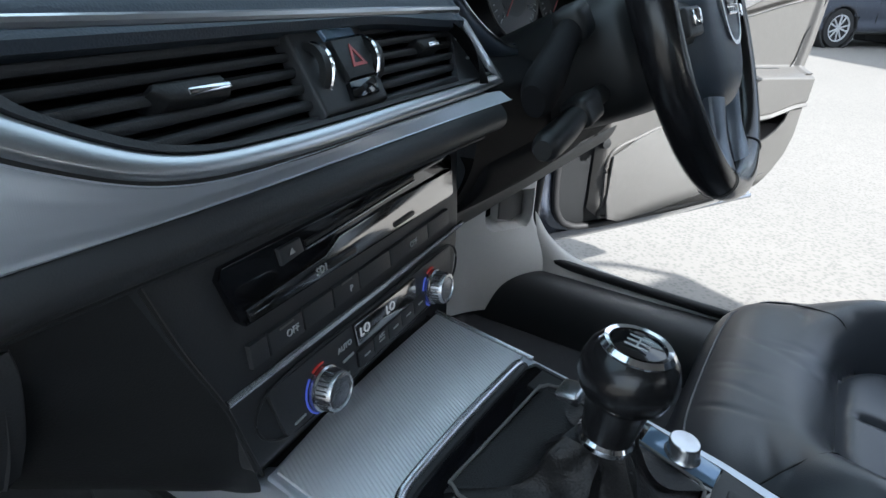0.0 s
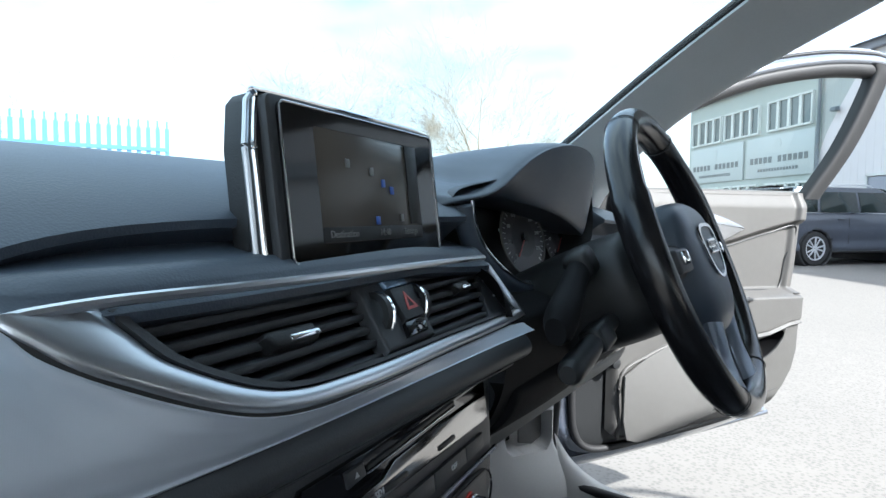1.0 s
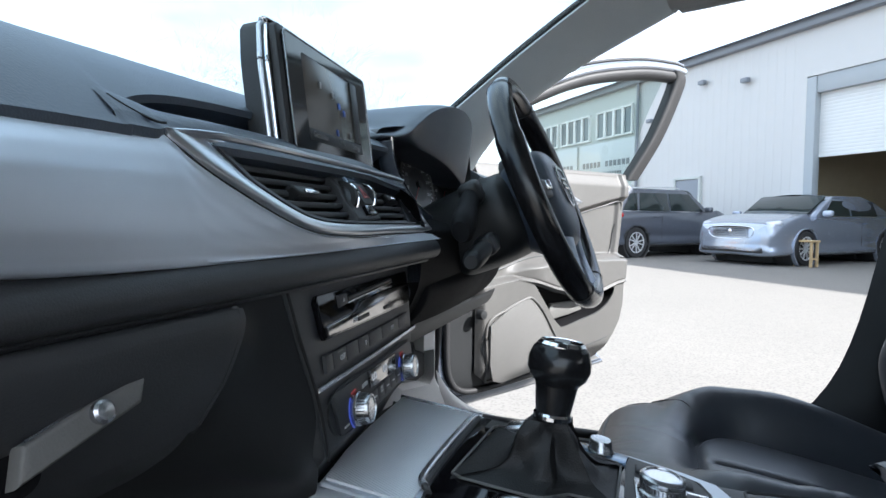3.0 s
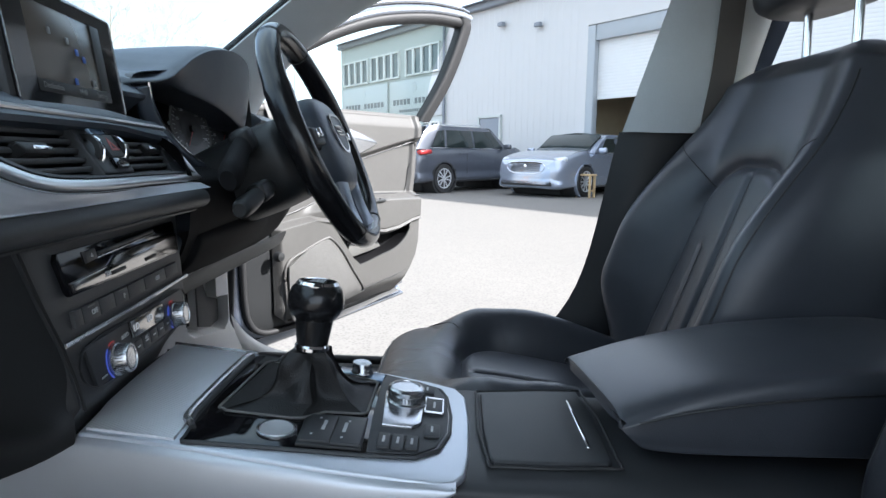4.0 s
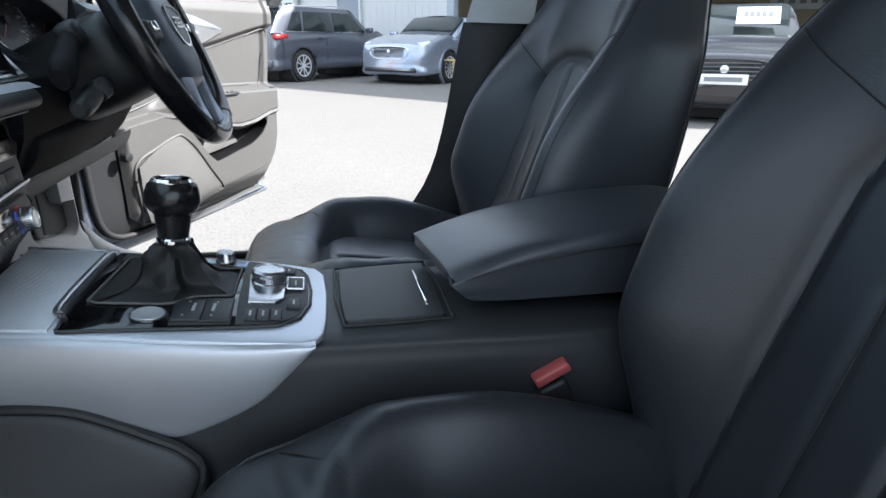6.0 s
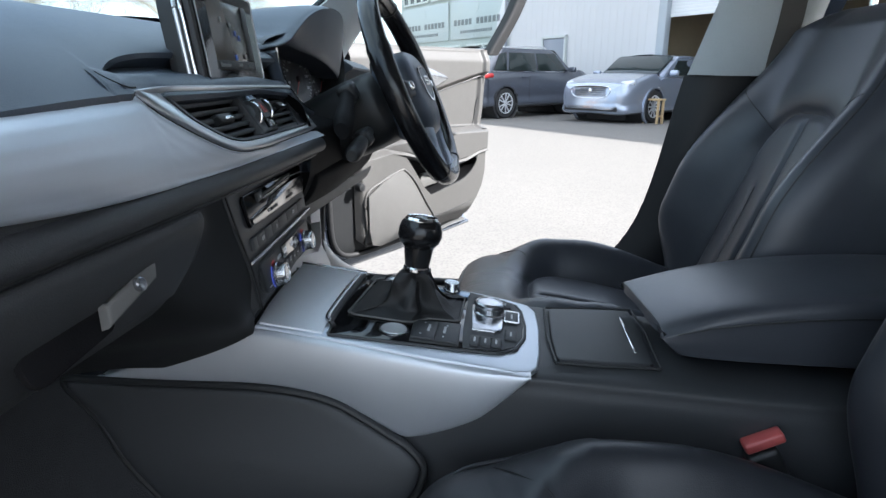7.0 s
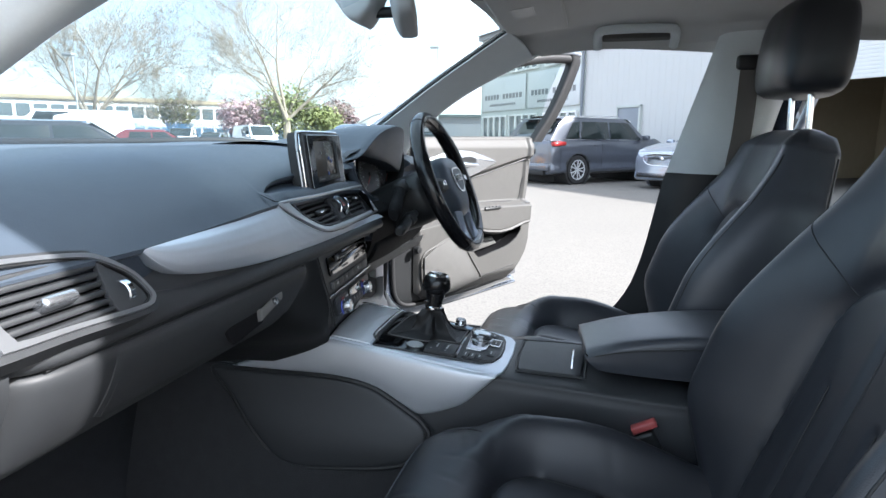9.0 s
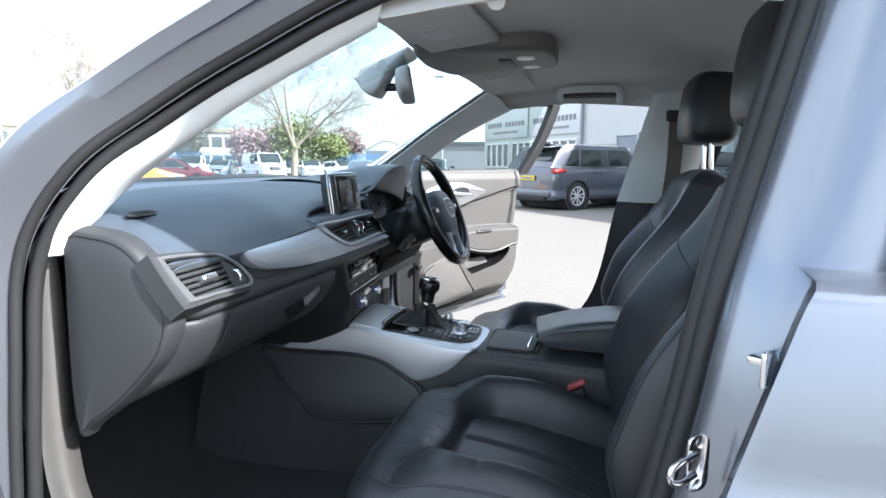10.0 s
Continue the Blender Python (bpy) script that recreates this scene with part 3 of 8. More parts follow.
tops = []
for x in sorted([-0.757 + 1.514 * i / 149 for i in range(150)] + [-0.2905 + 0.0012 * i for i in range(36)]):
    e = 1 - min(1, (0.757 - abs(x)) / 0.035)
    drop = -0.055 * e ** 2.4
    b, f = pad_back(x), pad_front(x)
    cut_in = bump01((x + 0.285) / 0.03)
    row = [(x, b + 0.02, pad_z(x, b) - 0.012 + drop)]
    for k in range(40):
        u = (k / 39) ** 1.35
        y = f + (b - f) * (1 - u)
        row.append((x, y, pad_z(x, y) + drop - 0.006 * (1 - k / 39 > 0.97)))
    zl = pad_z(x, f) + drop
    row[-1] = (x, f + 0.001, zl - 0.001)
    row += [(x, f - 0.004, zl - 0.005), (x, f - 0.003, zl - 0.010), (x, f + 0.006, zl - 0.014), (x, f + 0.016 * cut_in + 0.010, zl - 0.030), (x, f + 0.02, zl - 0.055)]
    tops.append(row)
part("top_pad", skin(tops), PAD, dash, "black soft top pad")
part("windscreen_edge", tube([(x, pad_back(x) + 0.006, pad_z(x, pad_back(x)) + 0.002) for x in (-0.73, -0.6, -0.4, -0.2, 0, 0.2, 0.4, 0.6, 0.73)], 0.010, 60), RUBBER, dash, "black rubber strip along the windscreen")


# centre vent frame, needed by the inlay below it
CV = STACK @ pose(0, 0.023, 0.939, -38, 0, 0)


def vent_point(x, z):
    """A place on the leaning face of the centre vents."""
    return CV @ Vector((x, 0, z))


def inlay_low(x):
    """y of the inlay's lower edge at x."""
    return -0.013 + 0.016 * bump01((x + 0.2) / 0.4)


# inlay band over the glove box, dipping under the centre vents to the column
ROLL = [(0.0, 0.0), (0.06, 0.22), (0.16, 0.58), (0.32, 0.90), (0.52, 1.0), (0.72, 0.86), (0.90, 0.46), (1.0, 0.05)]


def inlay_y(f, yt, yb, w):
    """y of the inlay's convex section, f of the way down from its full upper edge."""
    for (a, p), (b, q) in zip(ROLL, ROLL[1:]):
        if f <= b:
            return yt + (yb - yt) * f - w * (p + (q - p) * (f - a) / (b - a))
    return yb


def inlay_section(x, zt, zb, edge=None):
    """A section from an upward face to an upright one; edge: the place on the vent surround that cuts it."""
    full = 0.968 if edge else zt
    h = full - zb
    w = (0.0175 - 0.0090 * bump01((x + 0.44) / 0.19)) * min(1, h / 0.05)
    yt, yb = pad_set(x) + 0.001, inlay_low(x) * min(1, h / 0.05)
    f0 = (full - zt) / h
    off = (edge.y - inlay_y(f0, yt, yb, w)) if edge else 0.0
    row = []
    for k in range(13):
        f = f0 + (1 - f0) * k / 12
        row.append((x, inlay_y(f, yt, yb, w) + off * (1 - k / 12), full - h * f))
    return [(x, row[0][1] + 0.012, zt - 0.001)] + row + [(x, yb + 0.016, zb - 0.002)]


rows = []
for x, zt, zb in ((-0.572, 0.9556, 0.9550), (-0.562, 0.9562, 0.9465), (-0.547, 0.9570, 0.9320), (-0.525, 0.9580, 0.9195), (-0.49, 0.9595, 0.9110), (-0.44, 0.9615, 0.9045), (-0.38, 0.9640, 0.8985), (-0.33, 0.9657, 0.8955), (-0.295, 0.9672, 0.8945), (-0.275, 0.9678, 0.8940)):
    rows.append(inlay_section(x, zt, zb))
for u, w in ((-0.257, 0.0370), (-0.247, 0.0205), (-0.2275, 0.0032), (-0.198, -0.0170), (-0.168, -0.0318), (-0.134, -0.0392), (-0.085, -0.0420), (0.0, -0.0435), (0.10, -0.0450), (0.190, -0.0460)):
    p = vent_point(u - 0.0010, w - 0.0010)
    rows.append(inlay_section(p.x, p.z, 0.8938, p))
part("inlay", loft(rows, 160, 40), TRIM, dash, "brushed aluminium inlay")

# padded roll under the inlay
roll, face = [], []
for x in (-0.762, -0.745, -0.70, -0.60, -0.50, -0.40, -0.30, -0.20, -0.12, -0.04, 0.04, 0.12, 0.165):
    o = 0.06 * (1 - bump01((0.762 - abs(x)) / 0.05))
    y = inlay_low(x) + o
    v = 0.05 * (1 - bump01((x + 0.600) / 0.03))
    up = 0.012 * (1 - bump01((x + 0.60) / 0.16))
    if x < -0.28:
        face.append([(x, y + 0.034 + v, 0.968), (x, y + 0.020 + v, 0.940), (x, y + 0.010 + v * 0.7, 0.915), (x, y + 0.004, 0.8950 + up)])
    roll.append([(x, y + 0.014, 0.8962 + up), (x, y + 0.003, 0.8955 + up), (x, y - 0.005, 0.8900 + up * 0.5), (x, y - 0.0085, 0.8825), (x, y - 0.0060, 0.8755), (x, y + 0.001, 0.8712), (x, y + 0.016, 0.8690)])
part("upper_face", loft(face, 30, 20), DARK, dash)
part("padded_roll", loft(roll, 60, 44), DARK, dash, "charcoal padded roll")

# lower face
low = []
for x in (-0.760, -0.745, -0.70, -0.6, -0.5, -0.4, -0.3, -0.240, -0.228):
    o = 0.06 * (1 - bump01((0.762 - abs(x)) / 0.05))
    low.append([(x, 0.004 + o, 0.872), (x, -0.010 + o, 0.868), (x, -0.014 + o, 0.860), (x, -0.010 + o, 0.845), (x, 0.002 + o, 0.820), (x, 0.022 + o, 0.790), (x, 0.050 + o * 0.6, 0.762), (x, 0.11, 0.728), (x, 0.22, 0.69), (x, 0.45, 0.66)])
part("lower_panel", loft(low, 40, 60), DARK, dash, "charcoal lower panel")
part("panel_joint", tube([(x, inlay_low(x) + 0.001, 0.8705) for x in (-0.70, -0.5, -0.33, -0.22, -0.1, 0.0, 0.14)], 0.0022, 50, 6), BLACK, dash)

# end cap by the door opening
cap_line = [(0.155, 1.002), (0.105, 1.004), (0.060, 0.994), (0.028, 0.970), (0.007, 0.938), (-0.008, 0.905), (-0.013, 0.872), (0.003, 0.832), (0.029, 0.800), (0.086, 0.746), (0.141, 0.706), (0.158, 0.690), (0.166, 0.74), (0.166, 0.84), (0.162, 0.94)]
cap_rows = []
for k, x in ((1.03, -0.735), (1.03, -0.752), (1.0, -0.764), (0.95, -0.769), (0.80, -0.774), (0.5, -0.777), (0.02, -0.778)):
    cap_rows.append([(x, 0.09 + (y - 0.09) * k, 0.86 + (z - 0.86) * k) for y, z in cap_line])
part("end_cap", loft(cap_rows, 24, 90, True, True), DARK, dash, "black oval fuse-box cover at the end")
part("end_cap_joint", tube([(-0.769, 0.09 + (y - 0.09) * 0.93, 0.86 + (z - 0.86) * 0.95) for y, z in cap_line], 0.0016, 90, 6, True), BLACK, dash)

# glove box lid, catch
VENT_SATIN = material("satin_vent_aluminium", (0.44, 0.45, 0.47), 0.33, 0.85, vary=0.05, grain=30, bump=0.02)
gb = loft([[(x, -0.0150 + d, 0.866), (x, -0.0175 + d, 0.858), (x, -0.0140 + d, 0.844), (x, -0.0020 + d, 0.818), (x, 0.018 + d, 0.788)] for x, d in ((-0.62, 0.012), (-0.605, 0.0), (-0.4, 0.0), (-0.240, 0.0), (-0.227, 0.010))], 24, 24)
glovebox = part("glovebox_lid", solid(gb, 0.008), DARK, dash, "closed charcoal glove box lid")
CATCH = pose(-0.350, -0.0125, 0.826, -20, -8, 0)
part("catch_recess", slab(rounded(0.080, 0.026, 0.010), 0.005, 0.002), MATT, glovebox, "dark catch recess", CATCH @ pose(-0.042, 0.0105, -0.002) @ UP0)
latch = part("catch", slab([(-0.030, -0.009), (0.034, -0.002), (0.042, 0.0095), (0.030, 0.0105), (-0.022, 0.0055)], 0.009, 0.003, 3), GREYPLAST, glovebox, "grey catch with a bright edge", CATCH @ pose(0.010, 0.004, 0) @ UP0)
part("catch_edge", tube([(-0.020, -0.0052, 0.0058), (0.005, -0.0052, 0.0080), (0.034, -0.0052, 0.0098)], 0.0013, 12, 6), CHROME, latch, "bright edge", CATCH @ pose(0.010, 0.004, 0))
part("lock_barrel", lathe([(0, 0), (0.0055, 0), (0.0055, 0.003), (0.004, 0.004), (0, 0.0035)], 20), SATIN, latch, "satin lock barrel", CATCH @ pose(0.022, -0.005, 0.003, 90, 0, 0))


def slats(n, outline, depth, tilt, at, parent, mat=DARK):
    """Horizontal louvre blades clipped to an outline given by left/right limits per height."""
    for i in range(n):
        z, x0, x1 = outline(i / (n - 1))
        part("slat", box(x1 - x0, depth, 0.0058, ((x0 + x1) / 2, 0, z), 0.0022, 2, (tilt, 0, 0)), mat, parent, m=at)


# passenger side vent
sv = empty("side_vent", "black louvred side air vent with aluminium surround", "air vent")
SV = pose(-0.670, -0.022, 0.925, 0, 0, 0) @ pose(0, 0, 0, -36, 0, 3)
outer = [(-0.099, 0.0585), (-0.092, 0.0597), (-0.041, 0.056), (0.027, 0.047), (0.054, 0.038), (0.078, 0.013), (0.086, -0.014), (0.081, -0.027), (0.060, -0.032), (-0.023, -0.028), (-0.092, -0.026), (-0.100, -0.021), (-0.102, 0.019)]
inn = [(-0.084, 0.048), (-0.079, 0.0502), (-0.036, 0.0475), (0.022, 0.040), (0.047, 0.031), (0.071, 0.010), (0.079, -0.013), (0.074, -0.022), (0.056, -0.025), (-0.023, -0.020), (-0.068, -0.0175), (-0.075, -0.013), (-0.081, 0.017)]
UP = Matrix.Rotation(radians(90), 4, "X")
part("surround", ring([(x + (u - x) * 0.42, z + (v - z) * 0.42) for (x, z), (u, v) in zip(outer, inn)], inn, 0.006, 140), VENT_SATIN, sv, "satin aluminium surround", SV @ UP)
part("bezel", ring([(x * 1.025, y * 1.06 - 0.001) for x, y in outer], inn, 0.030, 140), DARK, sv, "charcoal bezel", SV @ pose(0, 0.0285, 0) @ UP)
part("inner_rim", ring(inn, [(x * 0.97, y * 0.95 + 0.0006) for x, y in inn], 0.003, 110), BLACK, sv, m=SV @ UP)
part("duct", slab([(x * 0.97, y * 0.97) for x, y in inn], 0.004, n=60), BLACK, sv, m=SV @ pose(0, 0.03, 0) @ UP)
slats(7, lambda f: (0.042 - f * 0.056, -0.083 + 0.006 * f, 0.046 - 0.010 * f), 0.018, 27, SV @ pose(0, 0.008, 0), sv)
part("wheel_panel", slab([(0.044, 0.030), (0.052, 0.024), (0.068, 0.006), (0.075, -0.014), (0.068, -0.022), (0.034, -0.022)], 0.006, 0.001, n=40), DARK, sv, "", SV @ pose(0, 0.004, 0) @ UP)
part("tab", box(0.036, 0.018, 0.011, (0, 0, 0), 0.004, 3), SATIN, sv, "satin slider tab", SV @ pose(-0.021, -0.004, 0.005))
wheel_bm = lathe([(0.012, -0.004), (0.0135, -0.003), (0.0135, 0.003), (0.012, 0.004)], 28)
part("thumbwheel", wheel_bm, CHROME, sv, "chrome thumbwheel", SV @ pose(0.056, 0.004, -0.004, 0, 90, 0))

# demister slot in the top pad
DEM = pose(-0.645, 0.125, pad_z(-0.645, 0.125) + 0.0008, 12, 0, 14)
dm = part("demister_slot", slab([(-0.048, -0.006), (0.02, -0.013), (0.048, 0.0), (0.02, 0.013), (-0.035, 0.011)], 0.002, n=40), BLACK, dash, "black demister slot", DEM)
for k in range(6):
    part("fin", box(0.003, 0.018, 0.002, (-0.030 + 0.012 * k, 0, 0.0026), 0.0006), DARK, dm, m=DEM)

# centre vents
def rimmed(outline, inner, depth, n):
    """A frame between two outlines with a rounded face."""
    a = curve([(x, y, 0) for x, y in outline], n, True)
    b = curve([(x, y, 0) for x, y in inner], n, True)
    rows = [[p.lerp(q, f) + Vector((0, 0, z * depth)) for p, q in zip(a, b)] for f, z in ((0, -0.9), (0, 0.45), (0.05, 0.80), (0.14, 0.97), (0.40, 1.05), (0.75, 0.98), (0.92, 0.70), (1.0, 0.2), (1.0, -1.4))]
    return skin(rows, True)


PALE_SATIN = material("pale_satin_aluminium", (0.54, 0.555, 0.58), 0.31, 0.9, vary=0.05, grain=30, bump=0.02)
cv = empty("centre_vent", "black louvred centre air vents in a teardrop aluminium surround", "air vent")
outer = [(-0.2575, 0.0366), (-0.2520, 0.0388), (-0.19, 0.0395), (-0.08, 0.0390), (0.05, 0.0402), (0.186, 0.0420), (0.200, 0.034), (0.2005, -0.036), (0.186, -0.0455), (0.03, -0.0437), (-0.09, -0.0417), (-0.168, -0.0316), (-0.2275, 0.0034), (-0.2500, 0.0255)]
inn = [(-0.2160, 0.0312), (-0.2120, 0.0334), (-0.17, 0.0338), (-0.08, 0.0322), (0.05, 0.0328), (0.177, 0.0334), (0.186, 0.028), (0.185, -0.027), (0.174, -0.0348), (0.03, -0.0332), (-0.085, -0.0312), (-0.152, -0.0243), (-0.196, 0.0005), (-0.2110, 0.0210)]
part("surround", rimmed(outer, inn, 0.0045, 200), PALE_SATIN, cv, "satin aluminium surround", CV @ UP)
part("shadow_gap", tube([(x, 0.0015, z) for x, z in outer], 0.0022, 200, 6, True), BLACK, cv, "", CV)
part("inner_rim", ring(inn, [(x * 0.975 + 0.001, y * 0.92) for x, y in inn], 0.008, 160), DARK, cv, m=CV @ pose(0, 0.004, 0) @ UP)
part("duct", slab(inn, 0.004, n=80), BLACK, cv, m=CV @ pose(0, 0.036, 0) @ UP)
part("duct_wall", ring(inn, [(x * 0.99, y * 0.97) for x, y in inn], 0.034, 120), BLACK, cv, m=CV @ pose(0, 0.036, 0) @ UP)
for i, x0 in enumerate((-0.2115, -0.2055, -0.1985, -0.187, -0.1695, -0.146)):
    z = 0.0262 - 0.0100 * i
    x1 = -0.0455 + 0.155 * z
    part("slat", box(x1 - x0, 0.018, 0.0052, ((x0 + x1) / 2, 0.010, z), 0.002, 2, (30, 0, 0)), DARK, cv, m=CV)
    x0, x1 = 0.024 + 0.31 * z, 0.155 + 0.85 * z
    part("slat", box(x1 - x0, 0.018, 0.0052, ((x0 + x1) / 2, 0.010, z), 0.002, 2, (30, 0, 0)), DARK, cv, m=CV)
for x, w, z in ((-0.1235, 0.043, 0.0012), (0.109, 0.034, 0.0035)):
    t = part("tab", slab([(-w / 2, 0.002), (-w / 2 + 0.003, 0.0055), (w / 2 - 0.002, 0.0050), (w / 2, -0.003), (w / 2 - 0.003, -0.0060), (-w / 2 + 0.006, -0.0045)], 0.016, 0.003, 3), BLACK, cv, "", CV @ pose(x, 0.012, z) @ UP)
    part("tab_insert", box(w * 0.58, 0.0025, 0.0036, (w * 0.16, -0.0048, -0.0022), 0.001), CHROME, t, "chrome strip", CV @ pose(x, 0, z))
bridge = part("bridge", slab([(-0.0425, 0.0315), (0.0335, 0.0325), (0.0155, -0.0280), (-0.0515, -0.0285)], 0.012, 0.003, 3), DARK, cv, "charcoal bridge between the vents", CV @ pose(0, 0.008, 0) @ UP)
for x, side in ((-0.0355, 1), (0.0205, -1)):
    wheel_at = CV @ pose(x, 0.0035, 0.001, 0, 12, 0)
    part("thumbwheel", lathe([(0.012, -0.0035), (0.0165, -0.003), (0.0165, 0.003), (0.012, 0.0035)], 32), BLACK, bridge, "black thumbwheel with a chrome edge", wheel_at @ pose(0, 0, 0, 0, 90, 0))
    part("wheel_edge", tube([(side * 0.0032, -0.0166 * math.cos(radians(a)), 0.0166 * math.sin(radians(a))) for a in range(-70, 71, 14)], 0.0011, 24, 6), CHROME, bridge, "", wheel_at)
# gloss panel with the sky's reflection put into its base colour
SKY_GLOSS = material("sky_reflection_gloss", (0.16, 0.24, 0.34), 0.10, 0.3, vary=0.05, bump=0)
part("light_sensor", slab([(-0.0190, 0.0290), (0.0140, 0.0295), (0.0150, 0.0152), (-0.0165, 0.0144)], 0.003, 0.001), SKY_GLOSS, bridge, "glossy sensor window, sky reflection put into its blue", CV @ pose(0, -0.0042, 0) @ UP)
hz = part("hazard_switch", slab([(-0.0160, 0.0132), (0.0190, 0.0140), (0.0100, -0.0119), (-0.0190, -0.0126)], 0.005, 0.0015), BLACK, bridge, "black hazard switch with a red triangle", CV @ pose(0, -0.0035, 0) @ UP)
tri = ring([(0.0, 0.0085), (-0.0085, -0.0065), (0.0075, -0.0060)], [(0, 0.0045), (-0.0048, -0.0042), (0.0042, -0.0040)], 0.0006)
part("triangle", tri, RED, hz, "red triangle", CV @ pose(-0.0015, -0.0086, 0.0005) @ UP, False)
part("lower_blank", slab([(-0.0205, -0.0138), (0.0075, -0.0130), (0.0035, -0.0238), (-0.0252, -0.0242)], 0.004, 0.001), PIANO, bridge, "gloss black blank", CV @ pose(0, -0.0038, 0) @ UP)
vp = part("vent_end_panel", slab([(0.183, 0.0325), (0.186, 0.026), (0.1845, -0.026), (0.173, -0.0335), (0.127, -0.0325)], 0.006, 0.001), DARK, cv, "charcoal end panel", CV @ pose(0, 0.006, 0) @ UP)
for z in (0.004, -0.014):
    part("mark", box(0.010, 0.0006, 0.0022, (0.170, -0.0003, z)), WHITE_INK, vp, "", CV)
part("backing", box(0.43, 0.03, 0.07, (-0.01, 0.058, 0.0), 0.01), BLACK, cv, m=CV)
part("end_trim", loft([[vent_point(0.200, 0.040), vent_point(0.201, 0.0), vent_point(0.200, -0.045)], [vent_point(0.216, 0.030) + Vector((0, 0.012, 0)), vent_point(0.218, 0.0) + Vector((0, 0.006, 0)), vent_point(0.216, -0.046)], [vent_point(0.226, 0.020) + Vector((0, 0.05, 0)), vent_point(0.228, 0.0) + Vector((0, 0.04, 0)), vent_point(0.222, -0.05) + Vector((0, 0.03, 0))]], 12, 16), DARK, dash, "charcoal end trim beside the vents")

# centre stack body
stack = empty("centre_stack", "charcoal centre stack with disc player and climate panel", "control panel")
FACE = STACK @ pose(0, 0.003, 0.79, -6.5, 0, 0)
levels = []
for z, xl, xr, d in ((0.100, -0.186, 0.156, 0.012), (0.085, -0.180, 0.152, 0.0), (0.04, -0.1635, 0.146, 0.0), (0.0, -0.148, 0.1405, 0.0), (-0.03, -0.1415, 0.131, 0.0), (-0.050, -0.1375, 0.121, 0.0005), (-0.058, -0.133, 0.117, 0.006), (-0.072, -0.122, 0.110, 0.020), (-0.092, -0.112, 0.104, 0.034)):
    levels.append([(xl - 0.002, d + 0.09, z), (xl - 0.001, d + 0.03, z), (xl + 0.0005, d + 0.005, z), (xl + 0.006, d, z), (xl * 0.5, d - 0.0008, z), (0, d - 0.001, z), (xr * 0.5, d - 0.0008, z), (xr - 0.006, d, z), (xr - 0.0005, d + 0.006, z), (xr + 0.001, d + 0.03, z), (xr + 0.002, d + 0.09, z)])
part("body", loft(levels, 60, 60), DARK, stack, m=FACE @ pose(0, 0.0015, 0))
cheek = [[(-0.246, 0.020, 0.878), (-0.242, 0.004, 0.878), (-0.212, -0.001, 0.878), (-0.181, -0.0085, 0.878)], [(-0.242, 0.010, 0.845), (-0.226, -0.004, 0.845), (-0.196, -0.004, 0.845), (-0.168, -0.0115, 0.845)], [(-0.238, 0.024, 0.810), (-0.224, 0.012, 0.810), (-0.190, 0.002, 0.810), (-0.153, -0.0130, 0.81)], [(-0.234, 0.058, 0.765), (-0.210, 0.030, 0.765), (-0.172, 0.004, 0.765), (-0.1405, -0.014, 0.765)], [(-0.226, 0.128, 0.725), (-0.182, 0.050, 0.725), (-0.152, 0.004, 0.725), (-0.128, -0.007, 0.725)], [(-0.205, 0.200, 0.690), (-0.156, 0.100, 0.690), (-0.134, 0.045, 0.690), (-0.120, 0.006, 0.690)], [(-0.185, 0.270, 0.650), (-0.138, 0.18, 0.650), (-0.125, 0.12, 0.650), (-0.118, 0.060, 0.650)]]
part("side_cheek", loft(cheek, 36, 24), BLACK, stack, "black cheek beside the glove box")
part("cheek_joint", tube([(-0.1762, -0.0005, 0.082), (-0.1640, -0.0012, 0.040), (-0.1488, -0.0012, 0.0), (-0.1420, -0.0012, -0.03), (-0.1345, 0.0010, -0.056)], 0.0013, 30, 6), BLACK, stack, "", FACE)
FASCIA = material("smoked_mirror_fascia", (0.36, 0.35, 0.34), 0.12, 1.0, vary=0.05, bump=0)
cd = part("disc_player", slab([(-0.1385, 0.066), (-0.1345, 0.0712), (0.119, 0.0675), (0.1240, 0.063), (0.1222, 0.0325), (0.118, 0.0300), (-0.127, 0.0355), (-0.1310, 0.040)], 0.004, 0.001), PIANO, stack, "piano black disc player fascia", FACE @ UP)
part("slot_plate", slab([(-0.0445, 0.0545), (0.03, 0.0560), (0.1195, 0.0535), (0.1180, 0.0325), (-0.126, 0.0378), (-0.128, 0.046), (-0.060, 0.0480)], 0.0025, 0.001), FASCIA, cd, "smoked mirror flap", FACE @ pose(0, -0.004, 0) @ UP)
part("disc_slot", box(0.130, 0.003, 0.0032, (-0.010, -0.0045, 0.0628), 0.001, 2, (0, -1.5, 0)), BLACK, cd, m=FACE)
part("slot_lip", box(0.132, 0.0025, 0.0012, (-0.010, -0.0050, 0.0598), 0.0004, 2, (0, -1.5, 0)), SATIN, cd, "thin bright slot lip", FACE)
part("eject_button", slab([(-0.0985, 0.0668), (-0.0798, 0.0668), (-0.0780, 0.0580), (-0.0968, 0.0565)], 0.0025, 0.0008), DARK, cd, "charcoal eject button", FACE @ pose(0, -0.004, 0) @ UP)
part("eject_mark", slab([(-0.0905, 0.0605), (-0.0860, 0.0605), (-0.0882, 0.0640)], 0.0004), WHITE_INK, cd, "", FACE @ pose(0, -0.0066, 0) @ UP)
for x in (-0.045, 0.033):
    part("card_slot", box(0.029, 0.003, 0.0038, (x, -0.0062, 0.0405 - 0.018 * (x + 0.045)), 0.001), BLACK, cd, "dark card slot", FACE)
lettering("SD1", 0.0065, FACE @ pose(-0.066, -0.0068, 0.0415) @ UP, WHITE_INK, cd)
